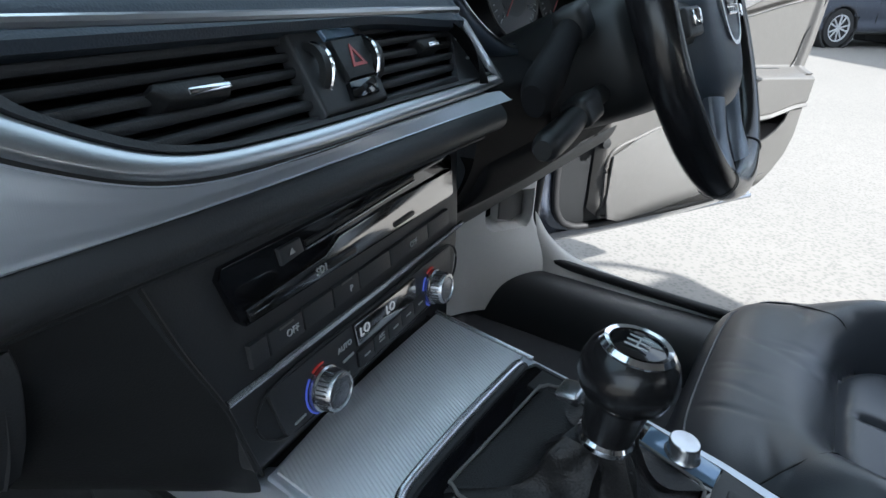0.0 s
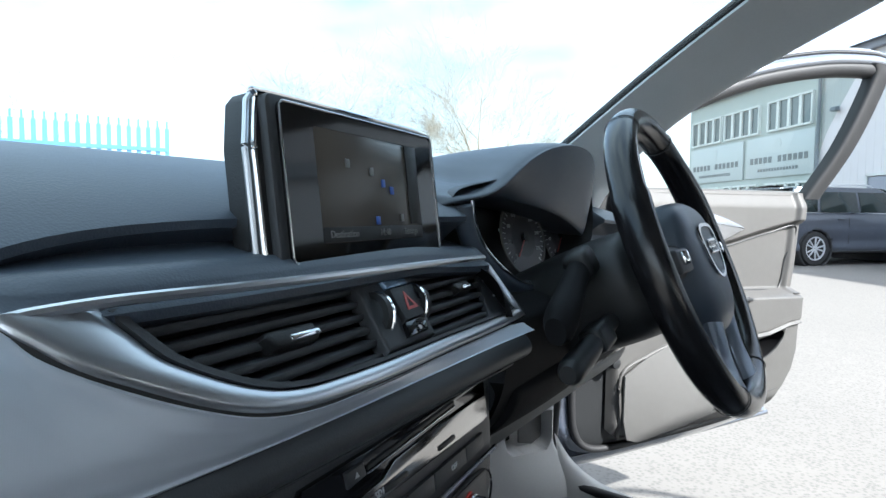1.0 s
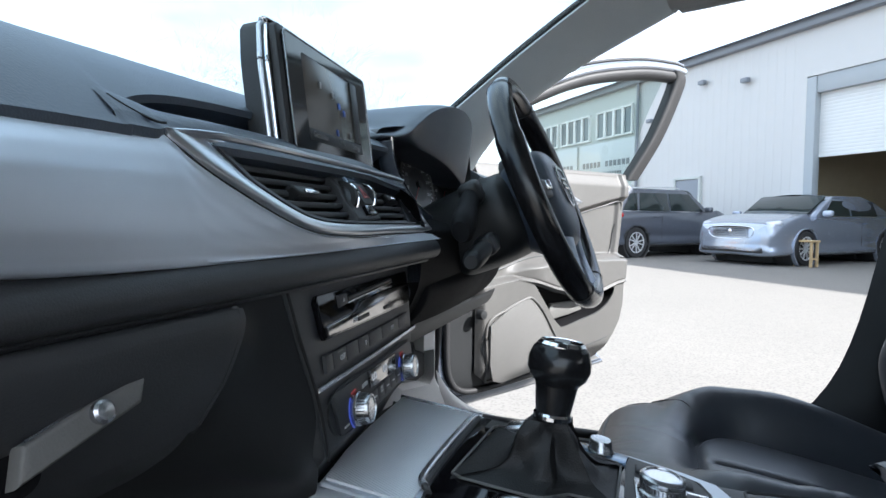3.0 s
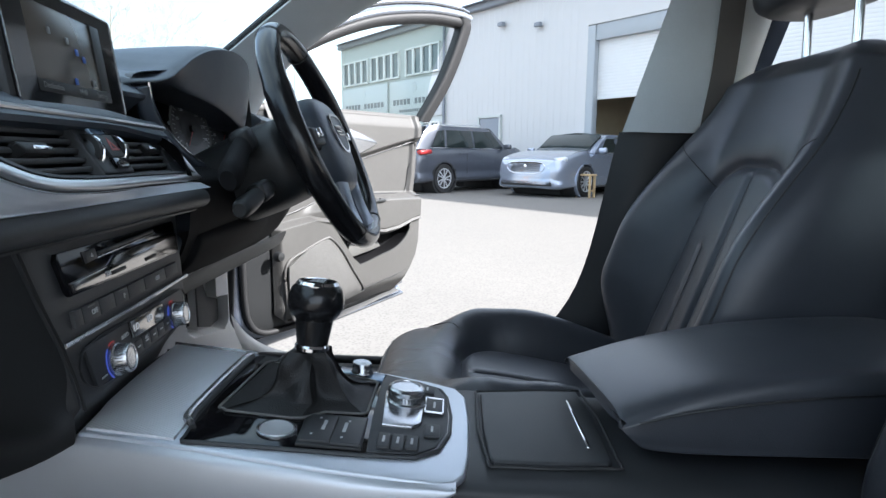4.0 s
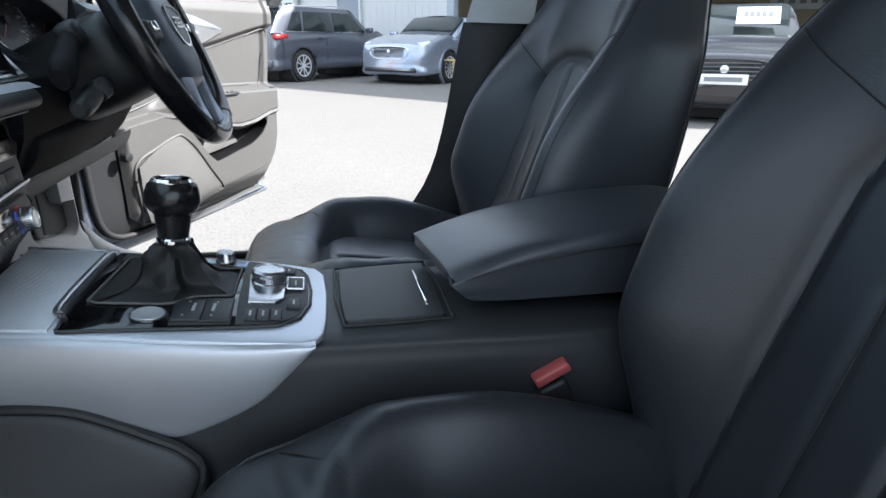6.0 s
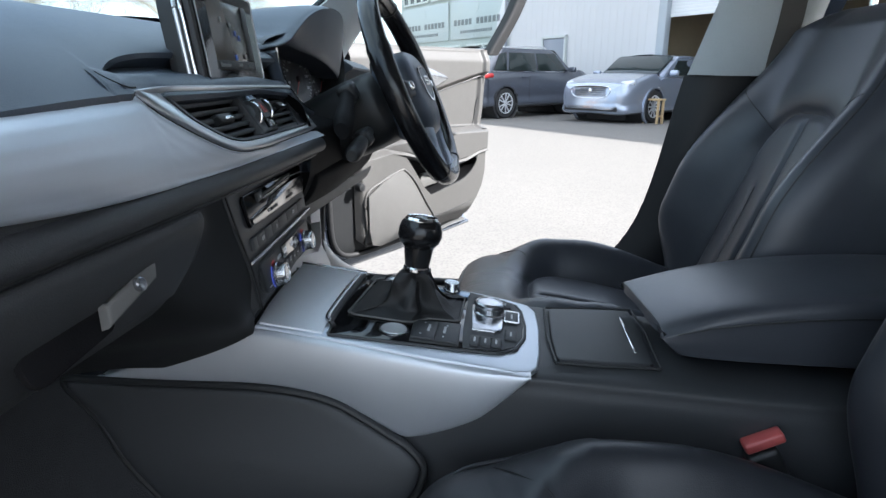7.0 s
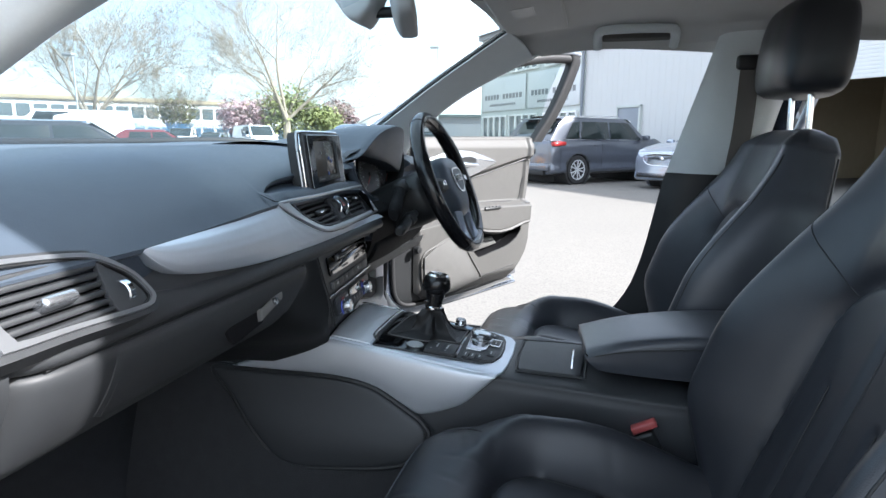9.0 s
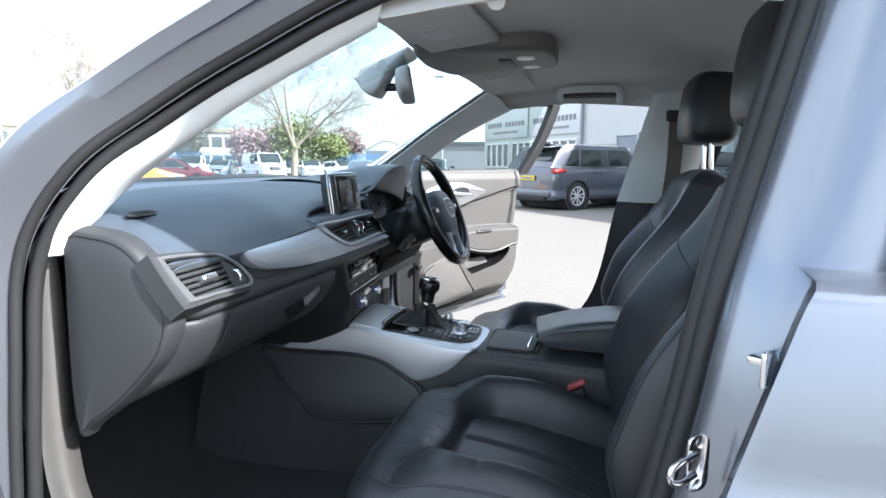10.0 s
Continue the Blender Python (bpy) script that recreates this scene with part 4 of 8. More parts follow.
edges = (-0.128, -0.1133, -0.0835, -0.0540, -0.0245, 0.0160, 0.0760, 0.1160)
for i, (x0, x1) in enumerate(zip(edges, edges[1:])):
    key = part("key", slab([(x0 + 0.0006, 0.0235 - 0.018 * (x0 + 0.128) * 0.9), (x1 - 0.0006, 0.0235 - 0.018 * (x1 + 0.128) * 0.9), (x1 - 0.0006, 0.0095 - 0.014 * (x1 + 0.128) * 0.9), (x0 + 0.0006, 0.0095 - 0.014 * (x0 + 0.128) * 0.9)], 0.004, 0.0012), DARK, stack, "", FACE @ pose(0, 0.0015, 0) @ UP)
    if i in (1, 3, 5):
        lettering({1: "OFF", 3: "P", 5: "OFF"}[i], 0.0062, FACE @ pose((x0 + x1) / 2 + 0.004, -0.0028, 0.0155 - 0.015 * (x0 + 0.128)) @ UP, WHITE_INK, key)
    if i in (1, 3):
        part("key_lamp", box(0.012, 0.0006, 0.0012, ((x0 + x1) / 2, -0.0027, 0.0212)), GREYPLAST, key, "", FACE)
part("bright_strip", tube([(-0.1485, -0.002, 0.0018), (0, -0.003, -0.0004), (0.1412, -0.002, -0.0022)], 0.0022, 20, 8), SATIN, stack, "thin satin strip", FACE)
part("climate_panel", slab([(-0.1215, -0.0110), (-0.119, -0.0088), (0.112, -0.0128), (0.1145, -0.0155), (0.1095, -0.0465), (0.107, -0.049), (-0.111, -0.0460), (-0.1140, -0.0435)], 0.003, 0.001), DARK, stack, "charcoal climate panel", FACE @ pose(0, 0.0005, 0) @ UP)
part("panel_gap", tube([(-0.1220, -0.0012, -0.0105), (-0.1145, -0.0012, -0.0445), (0.0, -0.0012, -0.0480), (0.1095, -0.0012, -0.0475), (0.1150, -0.0012, -0.0140), (0.0, -0.0012, -0.0105)], 0.0010, 80, 6, True), BLACK, stack, "", FACE)
BLUE_GLOW, RED_GLOW = glowing("blue_ring", (0.12, 0.19, 1.0), 0.10), glowing("red_ring", (1.0, 0.05, 0.03), 0.05)
for x, z in ((-0.0785, -0.0335), (0.0735, -0.0345)):
    KN_AT = FACE @ pose(x, -0.0025, z)
    prof = [(0.0, 0), (0.0140, 0), (0.0146, 0.002), (0.0146, 0.004), (0.0134, 0.005), (0.0128, 0.013), (0.0120, 0.0150), (0.0100, 0.0155), (0.0096, 0.0140), (0.0, 0.0140)]
    kb = part("climate_knob", lathe(prof, 40), SATIN, stack, "satin aluminium rotary knob", KN_AT @ pose(0, 0, 0, 90, 0, 0))
    part("knob_cap", lathe([(0.0, 0.0140), (0.0090, 0.0140), (0.0088, 0.0146), (0.0, 0.0149)], 32), SATIN, kb, "", KN_AT @ pose(0, 0, 0, 90, 0, 0))
    for k in range(30):
        part("grip_rib", box(0.0007, 0.007, 0.0009, (0, 0, 0), 0), DARK, kb, "", KN_AT @ Matrix.Rotation(radians(12 * k), 4, "Y") @ pose(0, -0.0090, 0.0131))
    for a0, a1, g in ((130, 240, BLUE_GLOW), (75, 115, RED_GLOW)):
        arc = [(0.0160 * math.cos(radians(a0 + (a1 - a0) * k / 8)), -0.0006, 0.0160 * math.sin(radians(a0 + (a1 - a0) * k / 8))) for k in range(9)]
        part("light_ring", tube(arc, 0.0007, 20, 6), g, kb, "", KN_AT)
    for side in (-1, 1):
        part("knob_mark", box(0.010, 0.0006, 0.0014, (side * 0.0235, -0.0006, -0.007)), WHITE_INK, kb, "", KN_AT)
disp = part("display", slab([(-0.0405, -0.0105), (0.0440, -0.0135), (0.0425, -0.0310), (-0.0385, -0.0272)], 0.0025, 0.0008), FASCIA, stack, "smoked mirror climate display", FACE @ pose(0, -0.0025, 0) @ UP)
SEG = glowing("pale_segments", (0.8, 0.85, 0.9), 0.09)
for x in (-0.030, 0.004):
    lettering("LO", 0.0095, FACE @ pose(x, -0.0054, -0.0185 - 0.02 * (x + 0.03)) @ UP, SEG, disp)
for i in range(6):
    x = -0.050 + 0.0198 * i
    if i:
        key = part("climate_key", box(0.0188, 0.003, 0.0125, (x, -0.0030, -0.0378), 0.001), DARK, stack, "", FACE)
        part("key_mark", box(0.007, 0.0005, 0.0012, (x, -0.0047, -0.0378)), WHITE_INK, key, "", FACE)
lettering("AUTO", 0.0055, FACE @ pose(-0.0510, -0.0028, -0.0205) @ UP, WHITE_INK, stack)
part("auto_bar", box(0.012, 0.001, 0.0016, (-0.0490, -0.0028, -0.0300)), WHITE_INK, stack, "", FACE)
lettering("A/C", 0.0045, FACE @ pose(-0.0105, -0.0048, -0.0345) @ UP, WHITE_INK, stack)

# screen on top of the dashboard
mmi = empty("infotainment_screen", "raised infotainment screen with gloss black frame and chrome edge", "screen")
SC = STACK @ pose(0.0, 0.052, 1.028, -7, 0, 0)
hs = merge(*[slab([(x * k, z * h) for x, z in ((-0.1135, -0.062), (-0.1135, 0.020), (-0.1085, 0.048), (-0.102, 0.0545), (0.102, 0.0545), (0.1085, 0.048), (0.1135, 0.020), (0.1135, -0.062))], dd, 0.004, 3) for k, h, dd in ((1.0, 1.0, 0.024),)])
part("housing", hs, BLACK, mmi, "black housing", SC @ pose(0, 0.027, 0) @ UP)
part("bezel", slab(rounded(0.216, 0.108, 0.006), 0.006, 0.0015), DARK, mmi, "matt black bezel", SC @ pose(0, 0.0025, -0.003) @ UP)
part("inner_bezel", ring(rounded(0.198, 0.099, 0.005), rounded(0.136, 0.076, 0.003), 0.003), PIANO, mmi, "gloss black inner frame", SC @ pose(-0.001, -0.0030, -0.0025) @ UP)
part("bezel_line", tube(dense([(x, -0.0062, z) for x, z in rounded(0.198, 0.099, 0.005)]), 0.0008, 200, 6, True), SATIN, mmi, "thin bright bezel line", SC @ pose(-0.001, 0.0, -0.0025))
edge = [(-0.1125, 0.004, -0.062), (-0.1125, 0.004, 0.0), (-0.1125, 0.004, 0.022), (-0.1075, 0.004, 0.048), (-0.101, 0.004, 0.0540), (0.0, 0.004, 0.0545), (0.101, 0.004, 0.0540), (0.1075, 0.004, 0.048), (0.1125, 0.004, 0.020)]
part("chrome_edge", tube(edge, 0.0018, 110, 8), CHROME, mmi, "thin chrome edge", SC)
part("side_edge", tube(dense([(-0.1135, 0.010, -0.062), (-0.1135, 0.010, 0.020), (-0.1085, 0.010, 0.048), (-0.102, 0.010, 0.0548), (0.102, 0.010, 0.0548)])[:-6], 0.0022, 90, 8), PALE_SATIN, mmi, "satin side edge", SC)
MAP = material("dim_map_picture", (0.085, 0.072, 0.060), 0.22, vary=0.1, grain=40, bump=0)
pan = part("display_panel", box(0.137, 0.002, 0.077, (-0.001, -0.0046, -0.0025), 0.0005), MAP, mmi, "dim map display", SC)
part("status_bar", box(0.136, 0.0012, 0.010, (-0.001, -0.0060, -0.0350), 0.0003), BLACK, pan, m=SC)
part("side_bar", box(0.018, 0.0012, 0.064, (0.058, -0.0060, 0.003), 0.0003), BLACK, pan, m=SC)
DIM = material("dim_map_print", (0.16, 0.16, 0.16), 0.4, bump=0)
lettering("Destination", 0.0070, SC @ pose(-0.046, -0.0068, -0.0350) @ UP, DIM, pan)
lettering("14:40", 0.0070, SC @ pose(0.006, -0.0068, -0.0350) @ UP, DIM, pan)
lettering("Settings", 0.0070, SC @ pose(0.046, -0.0068, -0.0350) @ UP, DIM, pan)
MAPBLUE = material("map_symbol_blue", (0.05, 0.12, 0.45), 0.4, bump=0)
for x, z, mm in ((-0.035, 0.014, DIM), (0.010, 0.002, MAPBLUE), (0.022, -0.003, MAPBLUE), (-0.002, -0.026, MAPBLUE), (0.034, -0.024, DIM), (-0.005, 0.010, DIM)):
    part("map_symbol", box(0.0045, 0.0012, 0.006, (x, -0.0066, z), 0.0003), mm, pan, m=SC)
def shelf_z(x, y, off):
    """Height of the shelf: one sheet with the pad along the joint, sinking under its lip beyond."""
    d = (x + 0.265) * 0.58 + (y - 0.0085) * 0.815
    w = bump01((d + 0.002) / 0.030)
    low = 0.9705 + 0.0135 * (1 - (1 - min(1, off / 0.018)) ** 2) + 0.009 * bump01((off - 0.016) / 0.06)
    low -= 0.008 * bump01((x - 0.02) / 0.15)
    return (pad_z(x, y) + 0.0007 * bump01((x + 0.293) / 0.005)) * (1 - w) + low * w


FRONT_LINE = [(-0.293, 0.0052), (-0.285, 0.0062), (-0.275, 0.0078), (-0.262, 0.0100), (-0.23, 0.0105), (-0.203, 0.0096), (-0.123, 0.0141), (0.126, 0.0408), (0.166, 0.042)]
shelf = []
for p in curve([(x, y, 0) for x, y in FRONT_LINE], 90):
    near = bump01((p.x + 0.272) / 0.014)
    f = pad_set(p.x) * (1 - near) + (p.y + 0.004) * near
    reach = 0.017 + 0.085 * bump01((p.x + 0.287) / 0.05)
    zl = shelf_z(p.x, f, 0.0)
    row = [(p.x, f + 0.006, zl - 0.014), (p.x, f - 0.003, zl - 0.010), (p.x, f - 0.004, zl - 0.005), (p.x, f + 0.001, zl - 0.001)]
    for k in range(24):
        off = 0.003 + (reach - 0.003) * (k / 23) ** 1.4
        row.append((p.x, f + off, shelf_z(p.x, f + off, off)))
    shelf.append(row)
part("screen_base", skin(shelf), PAD, mmi, "soft black shelf")
joint = [(-0.2615, 0.0085), (-0.2655, 0.0103), (-0.2720, 0.0125), (-0.2785, 0.0160), (-0.2835, 0.0200), (-0.2865, 0.0238)]
part("shelf_joint", tube([(x, y, pad_z(x, y) + 0.0004) for x, y in joint], 0.0008, 40, 6), BLACK, mmi)
part("bright_line", tube([(-0.2570, 0.0452, 0.9682), (-0.245, 0.0432, 0.9698), (-0.225, 0.0385, 0.9712), (-0.20, 0.0345, 0.9715), (-0.12, 0.027, 0.9705), (0.13, 0.021, 0.967), (0.155, 0.022, 0.965)], 0.0026, 60, 8), PALE_SATIN, mmi, "thin satin line under the screen", STACK)

# instrument binnacle
ip = empty("instrument_cluster", "hooded instrument cluster with round dials", "instrument panel")
CX = 0.405
hood = []
for x, y1, z1, lip in ((0.105, 0.085, 1.018, 0.004), (0.145, 0.068, 1.028, 0.005), (0.19, 0.064, 1.034, 0.006), (0.228, 0.062, 1.044, 0.008), (0.262, 0.060, 1.061, 0.024), (0.297, 0.058, 1.078, 0.045), (0.340, 0.055, 1.093, 0.064), (0.388, 0.052, 1.102, 0.080), (0.435, 0.052, 1.105, 0.092), (0.477, 0.054, 1.103, 0.100), (0.515, 0.058, 1.095, 0.102), (0.545, 0.066, 1.078, 0.090), (0.562, 0.080, 1.055, 0.070), (0.572, 0.110, 1.030, 0.045), (0.60, 0.15, 1.012, 0.02), (0.66, 0.17, 1.008, 0.01), (0.72, 0.19, 1.0, 0.006)):
    rise = z1 - 1.035
    hood.append([(x, 0.44, 1.050), (x, 0.30, 1.062 + 0.15 * max(0, rise)), (x, 0.20, 1.058 + 0.55 * max(0, rise) if x < 0.58 else 1.03), (x, y1 + 0.06, max(z1 + 0.001, pad_z(x, y1 + 0.06) + 0.004) if x < 0.55 else z1), (x, y1 + 0.015, max(z1, pad_z(x, y1 + 0.015) + 0.003) if x < 0.22 else z1), (x, y1 + 0.003, z1 - 0.004), (x, y1, z1 - 0.008), (x, y1 + 0.006, z1 - 0.008 - lip * 0.5), (x, y1 + 0.016, z1 - 0.008 - lip), (x, y1 + 0.030, z1 - 0.010 - lip), (x, y1 + 0.09, z1 - 0.016 - lip * 0.95)])
part("hood", loft(hood, 110, 70), PAD, ip, "black soft hood")
rim_line = [(0.158, 1.022), (0.164, 1.000), (0.182, 0.977), (0.212, 0.957), (0.250, 0.939), (0.290, 0.927), (0.325, 0.925), (0.350, 0.934), (0.372, 0.942), (0.42, 0.943)]
wall = [(0.150, 1.030), (0.158, 1.000), (0.176, 0.972), (0.208, 0.950), (0.250, 0.932), (0.30, 0.918), (0.42, 0.918), (0.50, 0.935), (0.55, 0.965), (0.56, 1.0), (0.54, 1.05), (0.46, 1.085), (0.36, 1.080), (0.25, 1.05)]
part("shroud", loft([[(CX + (x - CX) * k, d, 0.985 + (z - 0.985) * k) for x, z in wall] for d, k in ((0.072, 1.0), (0.10, 0.97), (0.150, 0.90), (0.152, 0.05))], 16, 84, True, False), BLACK, ip, "black shroud")
part("cluster_lip", tube([(x - 0.004, 0.066, z - 0.006) for x, z in rim_line], 0.010, 60, 10), PAD, ip, "black padded lip")
part("chrome_rim", tube([(x, 0.058, z) for x, z in rim_line], 0.0020, 60, 8), CHROME, ip, "thin chrome outline")
part("chrome_clip", box(0.034, 0.005, 0.006, (0.392, 0.058, 0.942), 0.002), SATIN, ip, "chrome outline end")
FACEPRINT = material("dial_face", (0.045, 0.046, 0.050), 0.4, bump=0)
for x in (0.012, 0.150):
    D = pose(CX + x - 0.004, 0.124, 0.975, 90 - 14, 0, -8) @ Matrix.Scale(1.15, 4)
    dial = part("dial", lathe([(0.0, 0.0), (0.044, 0.0), (0.046, 0.001), (0.0, 0.0015)], 48), FACEPRINT, ip, "round dial with pale marks", D)
    part("dial_rim", lathe([(0.0445, 0.0), (0.0475, 0.001), (0.0478, 0.002), (0.0466, 0.003), (0.0445, 0.002)], 56), GREYPLAST, dial, "grey dial rim", D)
    part("inner_face", lathe([(0.0, 0.0017), (0.024, 0.0017), (0.0245, 0.0022), (0.0, 0.0024)], 40), DARK, dial, "", D)
    for k in range(31):
        a = radians(225 - 9 * k)
        part("mark", box(0.0055 if k % 2 == 0 else 0.003, 0.0010, 0.0006, (0, 0, 0)), WHITE_INK, dial, "", D @ Matrix.Translation((0.0400 * math.cos(a), 0.0400 * math.sin(a), 0.0021)) @ Matrix.Rotation(a, 4, "Z"))
        if k % 4 == 0:
            lettering(str(10 * k), 0.0065, D @ pose(0.0315 * math.cos(a), 0.0315 * math.sin(a), 0.0022), WHITE_INK, dial)
    part("needle", box(0.034, 0.0014, 0.001, (0.015, 0, 0), 0.0003), RED, dial, "red needle", D @ pose(0, 0, 0.005, 0, 0, 228))
    part("needle_hub", lathe([(0, 0.002), (0.006, 0.002), (0.006, 0.007), (0, 0.008)], 20), BLACK, dial, "", D)
part("centre_display", box(0.05, 0.004, 0.07, (CX + 0.082, 0.142, 0.98), 0.004, 2, (-12, 0, 0)), PIANO, ip)

# driver's side lower dashboard and steering column
dl = []
for x in (0.15, 0.165, 0.18, 0.26, 0.40, 0.54, 0.60, 0.70, 0.75):
    o = 0.03 * bump01((x - 0.6) / 0.15)
    low_top = 0.046 * bump01((x - 0.15) / 0.03) * (1 - bump01((x - 0.55) / 0.05))
    dl.append([(x, 0.06 + o, 0.965 - low_top), (x, 0.022 + o, 0.940 - low_top * 0.7), (x, 0.014 + o, 0.89), (x, 0.02 + o, 0.83), (x, 0.06 + o, 0.775), (x, 0.16, 0.73), (x, 0.35, 0.70)])
part("driver_lower_panel", loft(dl, 30, 40), MATT, dash, "black driver-side lower panel")
part("driver_storage_tray", loft([[(x, 0.0215 + o, 0.838), (x, 0.0150 + o, 0.826), (x, 0.0205 + o, 0.808), (x, 0.032 + o, 0.792), (x, 0.052 + o, 0.774)] for x, o in ((0.172, 0.022), (0.178, 0.004), (0.20, 0), (0.33, -0.004), (0.44, 0), (0.462, 0.004), (0.468, 0.022))], 24, 40), MATT, dash, "black storage tray")
part("lower_trim", loft([[(x, 0.066, 0.766), (x, 0.068, 0.756), (x, 0.085, 0.732), (x, 0.13, 0.712), (x, 0.20, 0.698)] for x in (0.17, 0.30, 0.45, 0.60, 0.74)], 14, 24), GREYPLAST, dash, "grey trim under the dashboard")
part("driver_inlay", loft([[(0.57, 0.03, 0.955), (0.57, 0.015, 0.93), (0.57, 0.02, 0.905)], [(0.66, 0.04, 0.955), (0.66, 0.025, 0.93), (0.66, 0.03, 0.905)], [(0.75, 0.07, 0.95), (0.75, 0.06, 0.93), (0.75, 0.06, 0.91)]], 10, 10), SATIN, dash)

# ---- steering wheel and column ----
sw = empty("steering_wheel", "black leather steering wheel with silver spokes", "steering wheel")
SWX = 0.395
SPOKE = material("blue_grey_satin_spoke", (0.30, 0.34, 0.40), 0.32, 0.7, vary=0.05, bump=0.02)
SW = pose(SWX, -0.102, 0.9615, 67, 0, 0)
R = 0.174
rim = []
for k in range(96):
    a = 2 * math.pi * k / 96
    grip = 1 + 0.10 * math.exp(-((math.degrees(a) - 155) % 360 / 25) ** 2) + 0.10 * math.exp(-((math.degrees(a) - 25) / 14) ** 2)
    c = Vector((math.cos(a) * R, math.sin(a) * R, 0))
    o = c.normalized()
    rim.append([c + o * math.cos(2 * math.pi * j / 20) * 0.0150 * grip + Vector((0, 0, math.sin(2 * math.pi * j / 20) * 0.0180 * grip)) for j in range(20)])
rim.append(rim[0])
rb = skin(rim, True)
bmesh.ops.remove_doubles(rb, verts=rb.verts, dist=1e-6)
part("rim", rb, GLOSS, sw, "glossy black leather rim", SW)
for a in (62, 118, 242, 298):
    ca, sa = math.cos(radians(a)), math.sin(radians(a))
    loop = [((R + 0.0158 * math.cos(t)) * ca, (R + 0.0158 * math.cos(t)) * sa, 0.0188 * math.sin(t)) for t in [2 * math.pi * j / 12 for j in range(12)]]
    part("rim_seam", tube(loop, 0.0007, 36, 6, True), BLACK, sw, "", SW)
hub = []
for d, k in ((-0.055, 0.80), (-0.03, 0.98), (-0.005, 1.0), (0.012, 0.93), (0.022, 0.72), (0.026, 0.35), (0.027, 0.02)):
    hub.append([(x * k, y * k, d) for x, y in ((-0.082, 0.02), (-0.066, 0.056), (0, 0.066), (0.066, 0.056), (0.082, 0.02), (0.076, -0.045), (0.052, -0.086), (0, -0.096), (-0.052, -0.086), (-0.076, -0.045))])
part("airbag_cover", loft(hub, 20, 60, True, True), PAD, sw, "black airbag cover", SW)
part("badge_ring", ring([(-0.042, 0.022), (0, 0.030), (0.042, 0.022), (0.034, -0.022), (0, -0.036), (-0.034, -0.022)], [(-0.0375, 0.0190), (0, 0.0260), (0.0375, 0.0190), (0.030, -0.0195), (0, -0.0320), (-0.030, -0.0195)], 0.002, 60), CHROME, sw, "chrome badge outline", SW @ pose(0, 0, 0.026))
for k in range(4):
    part("badge_link", tube([(-0.0165 + 0.011 * k + 0.0075 * math.cos(t), 0.002 + 0.0075 * math.sin(t), 0.0285) for t in [2 * math.pi * j / 12 for j in range(12)]], 0.0013, 24, 6, True), CHROME, sw, "", SW)
for s in (-1, 1):
    sp = loft([[(s * 0.066, 0.012, 0.004), (s * 0.07, 0.0, 0.012), (s * 0.068, -0.022, 0.004), (s * 0.066, -0.005, -0.012)], [(s * 0.11, 0.018, 0.0), (s * 0.11, 0.0, 0.008), (s * 0.11, -0.022, 0.0), (s * 0.11, -0.004, -0.010)], [(s * 0.162, 0.024, 0.0), (s * 0.162, 0.0, 0.007), (s * 0.162, -0.024, 0.0), (s * 0.162, 0.0, -0.008)]], 12, 24, True)
    spk = part("spoke", sp, BLACK, sw, "black side spoke with satin control pod", SW)
    part("control_pod", box(0.045, 0.026, 0.008, (s * 0.105, -0.004, 0.011), 0.0035, 3, (0, s * 4, 0)), DARK, spk, "charcoal control pod", SW)
    part("roller", lathe([(0.005, -0.007), (0.006, -0.005), (0.006, 0.005), (0.005, 0.007)], 16), CHROME, spk, "", SW @ pose(s * 0.112, -0.002, 0.016, 90, 0, 0))
for s in (-1, 1):
    low_sp = loft([[(s * 0.022, -0.080, 0.002), (s * 0.042, -0.080, 0.014), (s * 0.066, -0.074, 0.004), (s * 0.042, -0.080, -0.012)], [(s * 0.030, -0.12, -0.002), (s * 0.046, -0.12, 0.010), (s * 0.064, -0.118, 0.000), (s * 0.046, -0.12, -0.012)], [(s * 0.022, -0.166, 0.0), (s * 0.048, -0.163, 0.012), (s * 0.078, -0.155, 0.002), (s * 0.048, -0.163, -0.012)]], 14, 24, True)
    part("lower_spoke", low_sp, SPOKE, sw, "satin lower spoke", SW)

col = empty("steering_column", "black steering column shroud with stalks", "steering column")
part("shroud", loft([[(x * k, y * k, d) for x, y in ((-0.088, 0.034), (-0.04, 0.054), (0.04, 0.054), (0.088, 0.034), (0.094, -0.02), (0.070, -0.066), (0, -0.078), (-0.070, -0.066), (-0.094, -0.02))] for d, k in ((-0.040, 0.80), (-0.050, 0.95), (-0.065, 1.0), (-0.12, 1.02), (-0.20, 0.95))], 12, 48, True, True), BLACK, col, m=SW)
part("neck", lathe([(0.050, -0.058), (0.074, -0.05), (0.078, -0.035), (0.070, -0.025), (0.03, -0.022)], 36), BLACK, col, "", SW)
for s in (-1, 1):
    st = part("stalk", loft([[(s * x, y + r * 1.25 * math.cos(2 * math.pi * k / 12), d + r * math.sin(2 * math.pi * k / 12)) for k in range(12)] for x, y, d, r in ((0.070, 0.030, -0.090, 0.012), (0.115, 0.026, -0.086, 0.012), (0.160, 0.012, -0.083, 0.0125), (0.205, -0.008, -0.081, 0.0145), (0.240, -0.022, -0.080, 0.0150), (0.255, -0.028, -0.080, 0.010))], 24, 24, True, True), MATT, col, "black control stalk", SW)
    part("stalk_collar", box(0.034, 0.034, 0.032, (s * 0.126, 0.028, -0.083), 0.009, 3, (0, 0, s * -16)), BLACK, st, "black stalk collar", SW)
